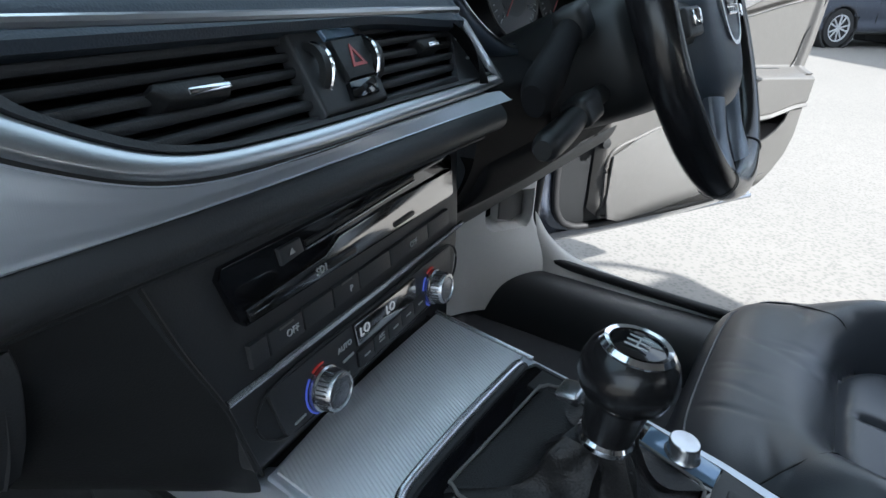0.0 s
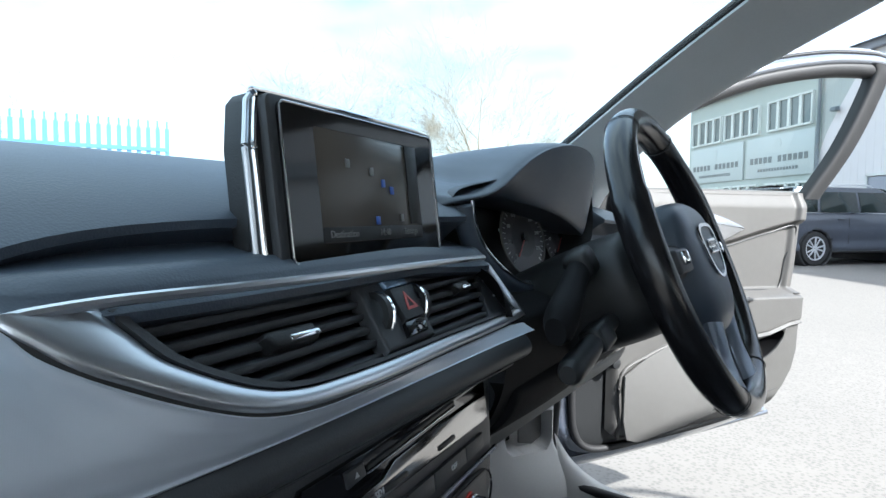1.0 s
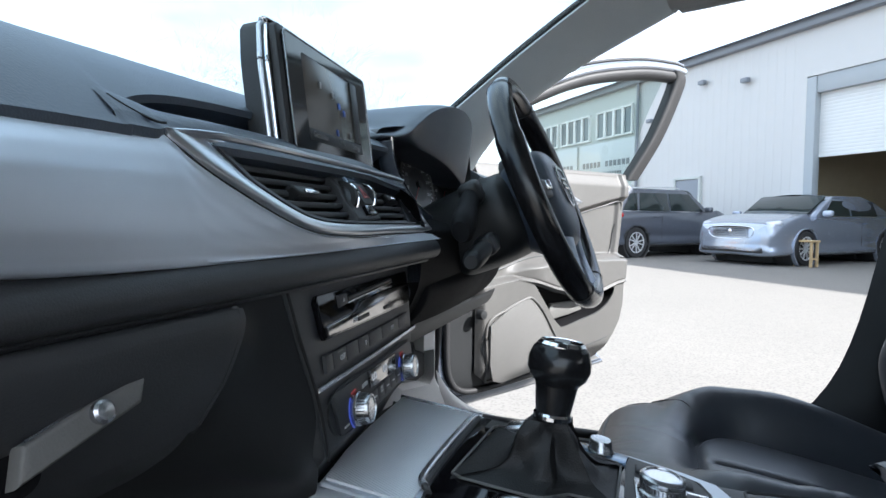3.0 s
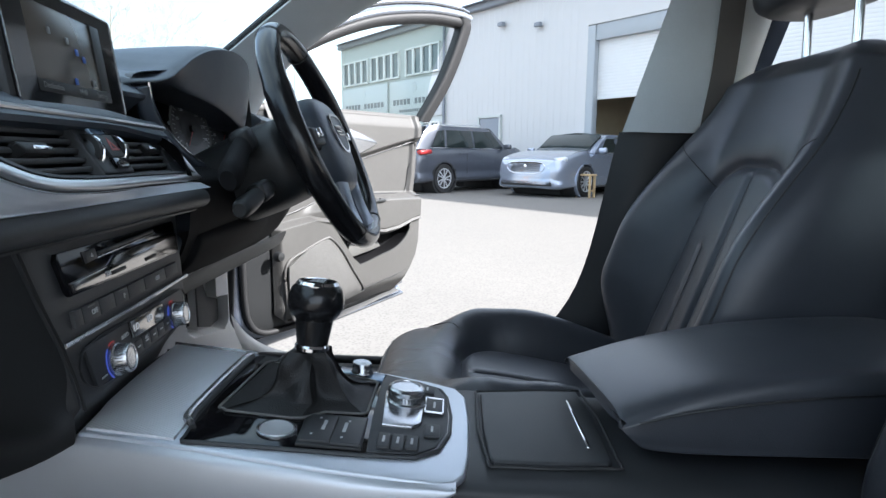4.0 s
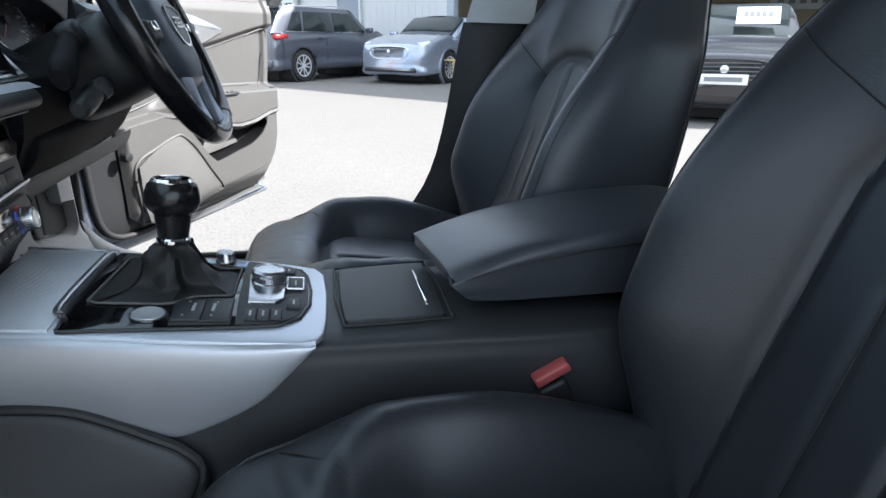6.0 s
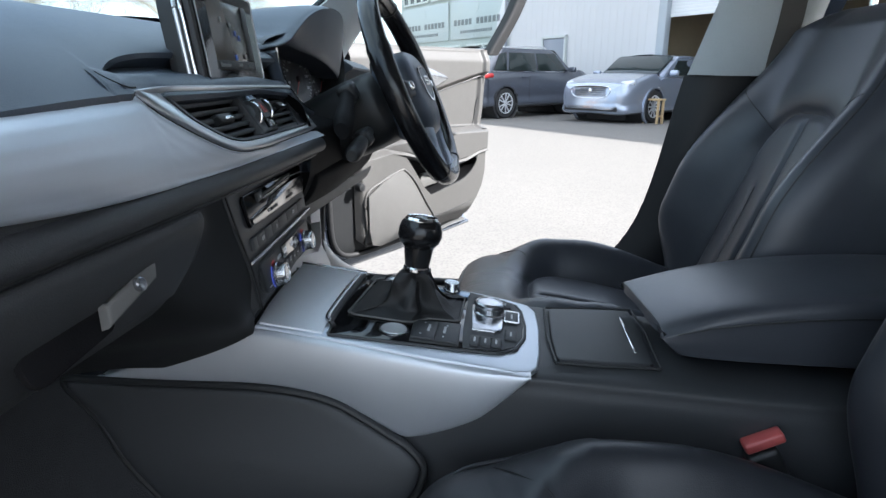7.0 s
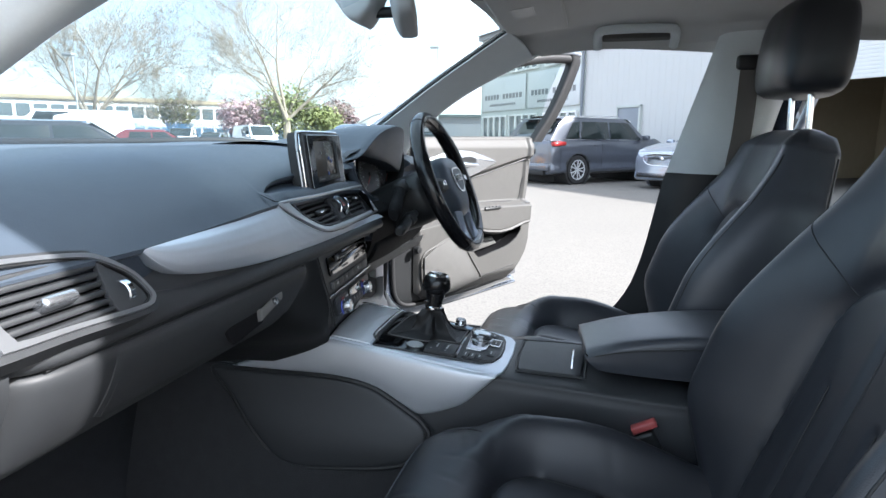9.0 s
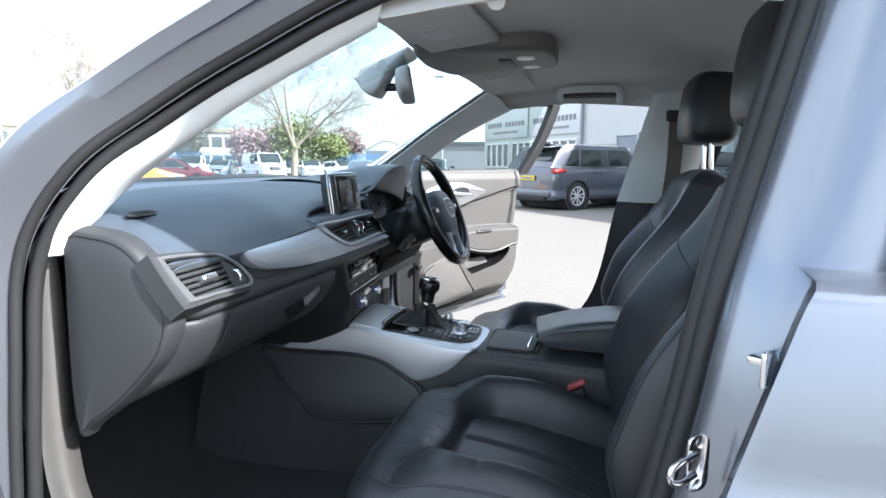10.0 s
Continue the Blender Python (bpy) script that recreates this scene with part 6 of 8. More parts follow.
    # driver's cushion takes the lighter hide, with light put into its colour
    part("cushion", skin(rows), HIDE_LIT if dx > 0 else HIDE, s, "creased black leather cushion")

    def stitched(name, line, r=0.0011, mat=BLACK, lift=0.0003):
        part(name, tube([(x, y, cushion_z(x, y) + lift) for x, y in line], r, len(line) * 4, 6), mat, s)

    outline = [(-0.139, -0.50), (-0.138, -0.40), (-0.137, -0.30), (-0.132, -0.225), (-0.110, -0.181), (-0.07, -0.160), (0, -0.158), (0.07, -0.160), (0.110, -0.181), (0.132, -0.225), (0.137, -0.30), (0.138, -0.40), (0.139, -0.50)]
    stitched("insert_seam", outline, 0.0016, BLACK, -0.001)
    for sx in (-1, 1):
        stitched("corner_seam", [(sx * 0.112, -0.176), (sx * 0.135, -0.150), (sx * 0.165, -0.120), (sx * 0.195, -0.095)])
        stitched("side_piping", [(sx * 0.150, -0.026), (sx * 0.200, -0.060), (sx * 0.222, -0.11), (sx * 0.232, -0.18), (sx * 0.234, -0.30), (sx * 0.230, -0.45)], 0.0020, HIDE)
    stitched("front_piping", [(-0.150, -0.026), (-0.10, -0.020), (0, -0.018), (0.10, -0.020), (0.150, -0.026)], 0.0020, HIDE)
    part("base_valance", box(0.44, 0.44, 0.10, (0, -0.30, 0.40), 0.03, 3), BLACK, s, "black plastic base")
    for x in (-0.19, 0.19):
        part("rail", box(0.04, 0.56, 0.03, (x, -0.28, 0.355), 0.008), DARK, s, "steel seat rail")

    # ---- backrest, along a leaning line; the rear face is at -0.19 ----
    L = pose(0, back - dy, 0.50 - dz, lean, 0, 0)
    H = 0.63

    def half_width(f):
        return (0.244 + 0.024 * math.sin(math.pi * min(1, f / 0.8))) * (1 - 0.19 * bump01((f - 0.72) / 0.28))

    def depth(f):
        return 0.186 - 0.102 * f

    def arch(x, f):
        """Distance outside the arched insert, in metres."""
        r, hx, fz = 0.10, 0.143 - 0.020 * f, 0.70
        qx, qz = abs(x) - hx + r, (f - fz) * H + r
        return math.hypot(max(qx, 0), max(qz, 0)) + min(max(qx, qz), 0) - r

    def back_y(x, f):
        endr = min(1, (1 - f) / 0.07) ** 0.5 if f > 0.93 else (min(1, f / 0.04) ** 0.5 if f < 0.04 else 1)
        w = half_width(f) * (0.45 + 0.55 * endr)
        th = depth(f) * (0.25 + 0.75 * endr)
        q = min(1, abs(x) / w)
        y = -0.19 + depth(f) / 2 + th / 2 * max(0.0, 1 - q ** 9) ** (1 / 2.5)
        y += (0.082 * bump01((f - 0.03) / 0.30) * (1 - bump01((f - 0.45) / 0.48)) + 0.018) * bump01((q - 0.44) / 0.46) * max(0.0, 1 - q ** 18) ** 0.5 * endr
        d = arch(x, f)
        y -= 0.007 * groove(d, 0.009) * endr
        y += 0.003 * bump01(-d / 0.02) + 0.010 * (1 - (1 - min(1, max(0, d) / 0.05)) ** 2) * endr
        y -= 0.008 * groove(x, 0.007) * bump01((-d - 0.004) / 0.02)
        for xs in (-0.062, 0.062):
            y -= 0.004 * groove(x - xs, 0.006) * (1 - bump01((f - 0.46) / 0.03)) * bump01((-d - 0.006) / 0.02)
        return y, w

    rows = []
    for i in range(150):
        f = i / 149
        w = back_y(0, f)[1]
        th = depth(f)
        front = [(u * w, back_y(u * w, f)[0], H * f) for u in us]
        rear = [(w * math.cos(math.pi * k / 30) * 1.0, -0.19 + th / 2 - (th / 2) * math.sin(math.pi * k / 30) ** 0.5 * (1 if 0.02 < f < 0.98 else 0.4), H * f) for k in range(1, 30)]
        rows.append(front + rear)
    # driver's backrest too is coloured lighter for the light it gets
    part("backrest", skin(rows, True, True), HIDE_LIT if dx > 0 else HIDE, s, "black leather backrest", L)

    def back_line(name, line, r=0.0012, mat=BLACK, lift=0.0):
        part(name, tube([(x, back_y(x, f)[0] + lift, H * f) for x, f in line], r, len(line) * 5, 6), mat, s, "", L)

    back_line("arch_seam", [(-0.140, 0.10), (-0.138, 0.25), (-0.134, 0.40), (-0.131, 0.52), (-0.122, 0.60), (-0.10, 0.655), (-0.06, 0.69), (0, 0.70), (0.06, 0.69), (0.10, 0.655), (0.122, 0.60), (0.131, 0.52), (0.134, 0.40), (0.138, 0.25), (0.140, 0.10)], 0.0016, BLACK, -0.001)
    for sx in (-1, 1):
        back_line("shoulder_seam", [(sx * (0.112 + 0.10 * k / 14), 0.635 + 0.115 * (k / 14) ** 0.9) for k in range(15)], 0.0011)
        back_line("edge_piping", [(sx * half_width(k / 20) * 0.90, k / 20) for k in range(1, 19)], 0.0014, BLACK, 0.0)
        back_line("insert_seam", [(sx * 0.062, 0.08), (sx * 0.062, 0.28), (sx * 0.062, 0.47)], 0.0010, BLACK, 0.0004)
    back_line("centre_pleat", [(0, 0.08), (0, 0.35), (0, 0.675)], 0.0014, BLACK, 0.0004)
    pipe = [(half_width(i / 23) * 0.985, -0.19 + depth(i / 23) * 0.62, H * i / 23) for i in range(24)]
    seam = [(half_width(i / 23) * 1.0, -0.19 + depth(i / 23) * 0.28, H * i / 23) for i in range(24)]
    for sx in (-1, 1):
        part("side_piping", tube([(sx * x, y, z) for x, y, z in pipe[1:-2]], 0.0030, 60, 6), HIDE, s, "", L)
        part("side_seam", tube([(sx * x, y, z) for x, y, z in seam[1:-2]], 0.0018, 60, 6), BLACK, s, "", L)
    # head restraint
    HR = L @ pose(0, -0.085, 0.700, -lean * 0.6, 0, 0) @ Matrix.Scale(1.13, 4)
    hr = []
    for z, k, t in ((-0.005, 0.80, 0.70), (0.008, 0.94, 0.92), (0.04, 1.0, 1.0), (0.09, 1.0, 1.0), (0.135, 0.95, 0.92), (0.155, 0.84, 0.75), (0.162, 0.55, 0.4)):
        hr.append([(x * k, (y + 0.03) * t - 0.03, z) for x, y in ((-0.130, -0.03), (-0.118, 0.018), (-0.06, 0.034), (0, 0.036), (0.06, 0.034), (0.118, 0.018), (0.130, -0.03), (0.115, -0.075), (0.05, -0.092), (0, -0.094), (-0.05, -0.092), (-0.115, -0.075))])
    part("headrest", loft(hr, 30, 64, True, True), HIDE, s, "black leather head restraint", HR)
    for x in (-0.055, 0.055):
        part("headrest_post", tube([(x, -0.048, -0.11), (x, -0.035, 0.02)], 0.006, 2, 12), CHROME, s, "chrome head restraint post", HR)
    return s


seat("passenger_seat", "creased black leather front passenger seat", -0.390, -0.185, 9, -0.648, 0.0)
seat("driver_seat", "creased black leather driver's seat, lit tone in its colour", 0.385, -0.170, 10, -0.640, -0.006)

# belt buckle between passenger seat and console
bk = empty("belt_buckle", "black seat belt buckle with red release button", "seat belt buckle", (-0.128, -0.572, 0.603))
part("body", box(0.030, 0.034, 0.075, (0, -0.006, -0.036), 0.006, 3, (-28, 0, 0)), BLACK, bk)
part("release_button", box(0.018, 0.042, 0.012, (-0.004, 0.010, 0.008), 0.003, 3, (-28, 0, 0)), RED, bk, "red release button")

# seat belt on the driver's centre pillar
belt = empty("seat_belt", "dark seat belt hanging on the centre pillar", "seat belt")
part("webbing", solid(loft([[(0.575, -0.80, 1.25), (0.597, -0.80, 1.1), (0.615, -0.79, 0.95), (0.60, -0.775, 0.6)], [(0.575, -0.845, 1.25), (0.597, -0.845, 1.1), (0.615, -0.835, 0.95), (0.602, -0.82, 0.6)]], 4, 24), 0.0015), FABRIC, belt)
part("guide_loop", box(0.022, 0.065, 0.035, (0.572, -0.822, 1.262), 0.008, 3), BLACK, belt, "black guide loop")

# ---- the open driver's door ----
door = empty("driver_door", "open front door, silver outside, grey leatherette inside", "car door", pose(0.885, 0.345, 0, 0, 0, -30.8))


def inside(poly, x, z):
    """Is x, z within the outline?"""
    hit = False
    for (ax, az), (bx, bz) in zip(poly, poly[1:] + poly[:1]):
        if (az > z) != (bz > z) and x < (bx - ax) * (z - az) / (bz - az) + ax:
            hit = not hit
    return hit


def along(points, x):
    """Height of a broken line at x."""
    for (ax, az), (bx, bz) in zip(points, points[1:]):
        if x <= bx:
            return az + (bz - az) * min(1, max(0, (x - ax) / (bx - ax)))
    return points[-1][1]


SEAM = [(0.12, 0.875), (0.30, 0.888), (0.50, 0.905), (0.60, 0.912), (0.69, 0.928), (0.78, 0.947), (0.86, 0.963), (0.965, 0.981)]
SHELF = [(0.10, 0.72), (0.30, 0.735), (0.45, 0.775), (0.60, 0.790), (0.75, 0.788), (0.91, 0.783), (1.02, 0.778)]
ARMLOW = [(0.10, 0.70), (0.40, 0.735), (0.46, 0.722), (0.55, 0.695), (0.64, 0.675), (0.72, 0.665), (0.80, 0.670), (0.89, 0.690), (1.0, 0.70)]
OPENING = [(0.462, 0.716), (0.55, 0.692), (0.64, 0.672), (0.72, 0.661), (0.80, 0.667), (0.885, 0.688), (0.872, 0.650), (0.83, 0.617), (0.775, 0.597), (0.70, 0.585), (0.590, 0.570), (0.555, 0.600)]
REAR = [(0.385, 0.83), (0.44, 0.845), (0.483, 0.86), (0.518, 0.901), (0.56, 0.935), (0.614, 0.955), (0.764, 0.966), (0.86, 0.985), (0.978, 0.999), (1.075, 1.008)]


def panel_in(x, z):
    """How far the lining stands into the cabin."""
    seam, shelf, low = along(SEAM, x), along(SHELF, x), along(ARMLOW, x)
    rear = along(REAR, z)
    h = 0.0
    h += 0.020 * bump01((z - seam) / 0.020) * (1 - 0.9 * bump01((z - 1.03) / 0.05))
    h += 0.014 * bump01((x - (rear - 0.055)) / 0.015) * (z > shelf)
    arm = bump01((x - 0.36) / 0.14)
    h += 0.058 * arm * (1 - bump01((z - shelf + 0.012) / 0.030)) * bump01((z - low + 0.004) / 0.02)
    body = (1 - bump01((z - low) / 0.014)) if z > low - 0.02 else 1.0
    h += (0.036 + 0.014 * bump01((x - 0.30) / 0.2)) * body * bump01((z - 0.42) / 0.07) * bump01((x - 0.235) / 0.03)
    h -= 0.05 * (1 - bump01((rear - x) / 0.022))
    return h


nx, nz = 300, 300
grid = []
for k in range(nz):
    z = 0.430 + (1.078 - 0.430) * k / (nz - 1)
    x0, x1 = 0.246 + 0.05 * bump01((0.475 - z) / 0.05), along(REAR, z)
    grid.append([Vector((x0 + (x1 - x0) * i / (nx - 1), -panel_in(x0 + (x1 - x0) * i / (nx - 1), z), z)) for i in range(nx)])
pb = skin(grid)
bmesh.ops.delete(pb, geom=[f for f in pb.faces if inside(OPENING, f.calc_center_median().x, f.calc_center_median().z)], context="FACES")
part("inner_panel", pb, DOORGREY, door, "grey leatherette inner panel")
part("pocket_well", slab([(0.70 + (x - 0.70) * 1.10, 0.635 + (z - 0.635) * 1.25) for x, z in OPENING], 0.004), MATT, door, "dark door pocket", pose(0, 0.022, 0) @ UP)
part("pocket_front", slab([(0.575, 0.585), (0.70, 0.597), (0.765, 0.607), (0.735, 0.640), (0.60, 0.640)], 0.012, 0.003), GREYPLAST, door, "grey inner pocket board", pose(0, 0.012, 0) @ UP)
part("pocket_rim", tube([(x, -panel_in(x, z) * 0.5 - 0.020, z) for x, z in OPENING], 0.0030, 100, 8, True), BLACK, door, "dark pocket rim")
part("pocket_wall", skin([[(x, -panel_in(x, z) * 0.5 - 0.020, z) for x, z in OPENING], [(x, 0.024, z) for x, z in OPENING]], True), MATT, door, "dark pocket wall")
INSERT = [(0.13, 0.872), (0.30, 0.884), (0.50, 0.901), (0.60, 0.909), (0.69, 0.925), (0.78, 0.944), (0.86, 0.960), (0.962, 0.978), (0.935, 0.88), (0.907, 0.797), (0.82, 0.796), (0.70, 0.800), (0.55, 0.800), (0.45, 0.790), (0.30, 0.755), (0.13, 0.745)]
part("insert_seam", tube([(x, -panel_in(x, z) - 0.0012, z) for x, z in INSERT], 0.0024, 160, 6, True), BLACK, door, "black insert seam")
FRAME = [(0.15, 1.05), (0.148, 0.85), (0.150, 0.65), (0.152, 0.52), (0.165, 0.462), (0.20, 0.428), (0.27, 0.416), (0.45, 0.420), (0.65, 0.428), (0.84, 0.445)]
BAND = [(0.25, 1.05), (0.25, 0.85), (0.25, 0.65), (0.252, 0.53), (0.262, 0.475), (0.29, 0.446), (0.35, 0.438), (0.48, 0.438), (0.66, 0.444), (0.85, 0.462)]
part("front_band", loft([[(x, 0.010, z) for x, z in FRAME], [((x + u) / 2, 0.002, (z + v) / 2) for (x, z), (u, v) in zip(FRAME, BAND)], [(x + 0.01, -0.006, z + 0.006) for x, z in BAND]], 8, 70), BLACK, door, "black band inside the door seal")
part("door_edge", loft([[(x - 0.135 if z > 0.47 else x - 0.03, 0.050, z if z > 0.47 else z - 0.055) for x, z in FRAME], [(x - 0.055 if z > 0.47 else x - 0.02, 0.030, z if z > 0.47 else z - 0.035) for x, z in FRAME], [(x - 0.018, 0.012, z - 0.010) for x, z in FRAME], [(x + 0.004, 0.008, z) for x, z in FRAME]], 12, 70), SILVER, door, "silver painted door edge")
part("seal_lip", tube([(x, 0.000, z) for x, z in FRAME], 0.009, 90, 10), RUBBER, door, "black rubber seal lip")
outer_rows = [[(x, 0.075 + b, z) for z, b in ((0.36, 0.05), (0.42, 0.085), (0.6, 0.10), (0.78, 0.10), (0.95, 0.07), (1.05, 0.03))] for x in (0.02, 0.3, 0.7, 1.06)]
part("outer_panel", solid(loft(outer_rows, 20, 20), 0.004), SILVER, door, "silver outer panel")
shutf = loft([[(0.0, 0.02, 0.40), (0.0, 0.02, 0.7), (0.0, 0.02, 1.04)], [(-0.005, 0.10, 0.40), (-0.005, 0.11, 0.7), (-0.005, 0.09, 1.02)], [(0.03, 0.16, 0.38), (0.02, 0.17, 0.7), (0.03, 0.11, 1.04)]], 8, 8)
part("hinge_face", shutf, SILVER, door, "silver hinge face")
shut = [[(along(REAR, z) - 0.015, 0.035, z), (along(REAR, z) + 0.02, 0.07, z - 0.006), (1.075, 0.13, z - 0.012)] for z in (0.41, 0.45, 0.50, 0.56, 0.62, 0.75, 0.90, 1.06)]
part("latch_face", loft(shut, 30, 12), SILVER, door, "silver shut face")
part("bottom_face", loft([[(0.12, 0.012, 0.405), (0.5, 0.012, 0.408), (0.86, 0.014, 0.432)], [(0.10, 0.045, 0.385), (0.5, 0.045, 0.382), (0.95, 0.05, 0.40)], [(0.06, 0.10, 0.36), (0.5, 0.10, 0.355), (1.06, 0.12, 0.372)]], 8, 16), SILVER, door, "silver lower edge")
part("bottom_lip", tube([(0.05, 0.10, 0.354), (0.5, 0.10, 0.350), (1.05, 0.115, 0.362)], 0.008, 20), SILVER, door)
part("hinge_boot", tube([(-0.01, 0.05, 0.86), (-0.05, 0.05, 0.86)], 0.016), RUBBER, door)
# window frame and glass
wf = [(0.04, 0.030, 1.06), (0.20, 0.020, 1.155), (0.42, -0.005, 1.285), (0.66, -0.040, 1.385), (0.92, -0.072, 1.443), (1.12, -0.092, 1.462), (1.19, -0.10, 1.458)]


def frame_line(dy, dz):
    """The window frame's line, shifted across the frame."""
    return [(x + 0.35 * dz * (x > 1.0), y + dy, z + dz) for x, y, z in wf]


frame_rows = [frame_line(dy, dz) for dy, dz in ((0.014, 0.034), (-0.006, 0.036), (-0.014, 0.030), (-0.010, 0.022), (-0.018, 0.018), (-0.030, 0.008), (-0.032, -0.004), (-0.024, -0.012), (0.012, -0.014))]
part("window_frame", loft(frame_rows, 44, 70), SILVER, door, "silver window frame")
part("frame_groove", tube(frame_line(-0.013, 0.0235), 0.0028, 60, 6), RUBBER, door, "dark groove along the frame")
part("frame_seal", loft([frame_line(-0.024, -0.010), frame_line(-0.030, -0.018), frame_line(-0.028, -0.034), frame_line(-0.014, -0.046), frame_line(0.010, -0.046)], 16, 70), RUBBER, door, "black rubber window seal")
part("frame_rail", tube(frame_line(0.010, 0.038), 0.006, 60, 8), CHROME, door)
rear = [(1.165, -0.120, 1.452), (1.175, -0.112, 1.40), (1.115, -0.070, 1.22), (1.030, -0.020, 1.06)]
part("rear_frame", loft([[(x + dx, y + dy, z) for x, y, z in rear] for dx, dy in ((-0.045, 0.030), (-0.048, -0.002), (-0.030, -0.012), (0.012, -0.010), (0.022, 0.004), (0.020, 0.035))], 24, 30), RUBBER, door, "black rear window frame")
pane = []
for x, zt in ((0.10, 1.07), (0.25, 1.16), (0.45, 1.275), (0.68, 1.365), (0.92, 1.42), (1.08, 1.432)):
    pane.append([(x, 0.02, 1.045), (x + 0.02, 0.02 - 0.05 * (zt - 1.05), (zt + 1.045) / 2), (x + 0.04, 0.02 - 0.26 * (zt - 1.05), zt)])
wp = part("window_pane", loft(pane, 20, 8), TINTED, door, "green-tinted closed window")
wp.visible_shadow = False
# inner furniture
part("waist_roll", tube([(0.06, 0.012, 1.058), (0.5, 0.010, 1.066), (1.0, 0.012, 1.070)], 0.016, 40, 12, False, 0.9), DOORGREY, door)
part("window_sill_rubber", tube([(0.06, 0.030, 1.066), (0.5, 0.028, 1.074), (1.02, 0.028, 1.078)], 0.008, 40, 8), RUBBER, door)
spk = [(0.272, 0.612), (0.35, 0.652), (0.425, 0.677), (0.455, 0.672), (0.50, 0.630), (0.55, 0.560), (0.598, 0.494), (0.585, 0.476), (0.46, 0.452), (0.32, 0.438), (0.282, 0.450), (0.270, 0.50)]
PERF = material("perforated_grille", (0.095, 0.092, 0.088), 0.7, vary=0.35, grain=900, bump=0.6, bump_scale=1200)
part("speaker_grille", slab(spk, 0.006, 0.003), PERF, door, "perforated grey speaker grille", pose(0, -0.046, 0) @ UP)
part("speaker_edge", tube([(x, -panel_in(x, z) - 0.003, z) for x, z in spk], 0.0045, 120, 8, True), DOORGREY, door, "grey speaker surround")
part("panel_seam", tube([(x, -panel_in(x, z) - 0.0005, z) for x, z in ((0.60, 0.487), (0.70, 0.494), (0.80, 0.505), (0.88, 0.516))], 0.0016, 24, 6), BLACK, door)
part("stop_knob", lathe([(0, 0), (0.014, 0), (0.015, 0.010), (0.012, 0.020), (0, 0.022)], 24), BLACK, door, "black rubber stop", pose(0.246, -0.030, 0.646, 90, 0, 0))
mt = [(0.30, 0.985), (0.40, 1.016), (0.50, 1.024), (0.58, 1.016), (0.66, 0.996), (0.716, 0.975), (0.68, 0.958), (0.60, 0.930), (0.50, 0.905), (0.40, 0.902), (0.32, 0.935)]
part("handle_bezel", slab(mt, 0.010, 0.005, 3, n=80), SATIN, door, "satin door handle surround", pose(0, -0.021, 0) @ UP)
part("handle_well", slab([(0.47, 0.985), (0.53, 1.0), (0.575, 0.992), (0.58, 0.972), (0.53, 0.955), (0.48, 0.962)], 0.002, n=50), BLACK, door, "dark handle well", pose(0, -0.0315, 0) @ UP)
part("door_handle", loft([[(0.45, -0.034, 0.962), (0.45, -0.040, 0.972), (0.45, -0.034, 0.985), (0.45, -0.030, 0.972)], [(0.52, -0.038, 0.958), (0.52, -0.047, 0.968), (0.52, -0.038, 0.978), (0.52, -0.034, 0.968)], [(0.59, -0.034, 0.958), (0.59, -0.040, 0.964), (0.59, -0.034, 0.972), (0.59, -0.030, 0.965)]], 14, 20, True, True), CHROME, door, "chrome door handle")
SW_AT = pose(0.665, -0.050, 0.776, -12, 0, 0)
swb = part("window_switches", box(0.105, 0.034, 0.010, (0, 0, 0), 0.004), BLACK, door, "black window switch block", SW_AT)
for k in range(4):
    part("switch", box(0.018, 0.022, 0.008, (-0.036 + 0.024 * k, -0.001, 0.006), 0.003), DARK, swb, "", SW_AT)
part("mirror_triangle", slab([(0.02, 1.04), (0.20, 1.05), (0.10, 1.11), (0.04, 1.085)], 0.01, 0.003), BLACK, door, "", pose(0, 0.01, 0) @ UP)
dm_ = part("door_mirror", box(0.10, 0.16, 0.13, (0.13, 0.22, 1.06), 0.04, 4), SILVER, door, "silver door mirror")
part("mirror_glass", box(0.004, 0.14, 0.105, (0.182, 0.22, 1.06), 0.002), CHROME, dm_)

# ---- roof fittings ----
MIRGREY = material("pale_grey_mirror_plastic", (0.34, 0.35, 0.35), 0.5, vary=0.05, bump=0.08, bump_scale=700)
mir = empty("interior_mirror", "grey rear-view mirror on a sensor stalk", "mirror", (0.0, 0, 0))
MH = pose(0.012, -0.108, 1.302, -10, 0, 16)
part("mirror_head", loft([[(x * k, d, z * k) for x, z in ((-0.118, -0.022), (-0.112, 0.026), (-0.05, 0.040), (0.05, 0.042), (0.112, 0.030), (0.120, -0.018), (0.06, -0.040), (-0.05, -0.040))] for d, k in ((-0.018, 0.94), (-0.013, 1.0), (0.0, 0.99), (0.014, 0.90), (0.022, 0.5), (0.023, 0.05))], 20, 64, True, True), MIRGREY, mir, "", MH)
part("mirror_glass", slab(rounded(0.225, 0.066, 0.024), 0.001), CHROME, mir, "mirror glass", MH @ pose(0, -0.0185, 0.001) @ UP)
part("ball_joint", tube([(0.012, -0.09, 1.300), (0.012, -0.052, 1.300)], 0.010, 2, 16), BLACK, mir, "black ball joint")
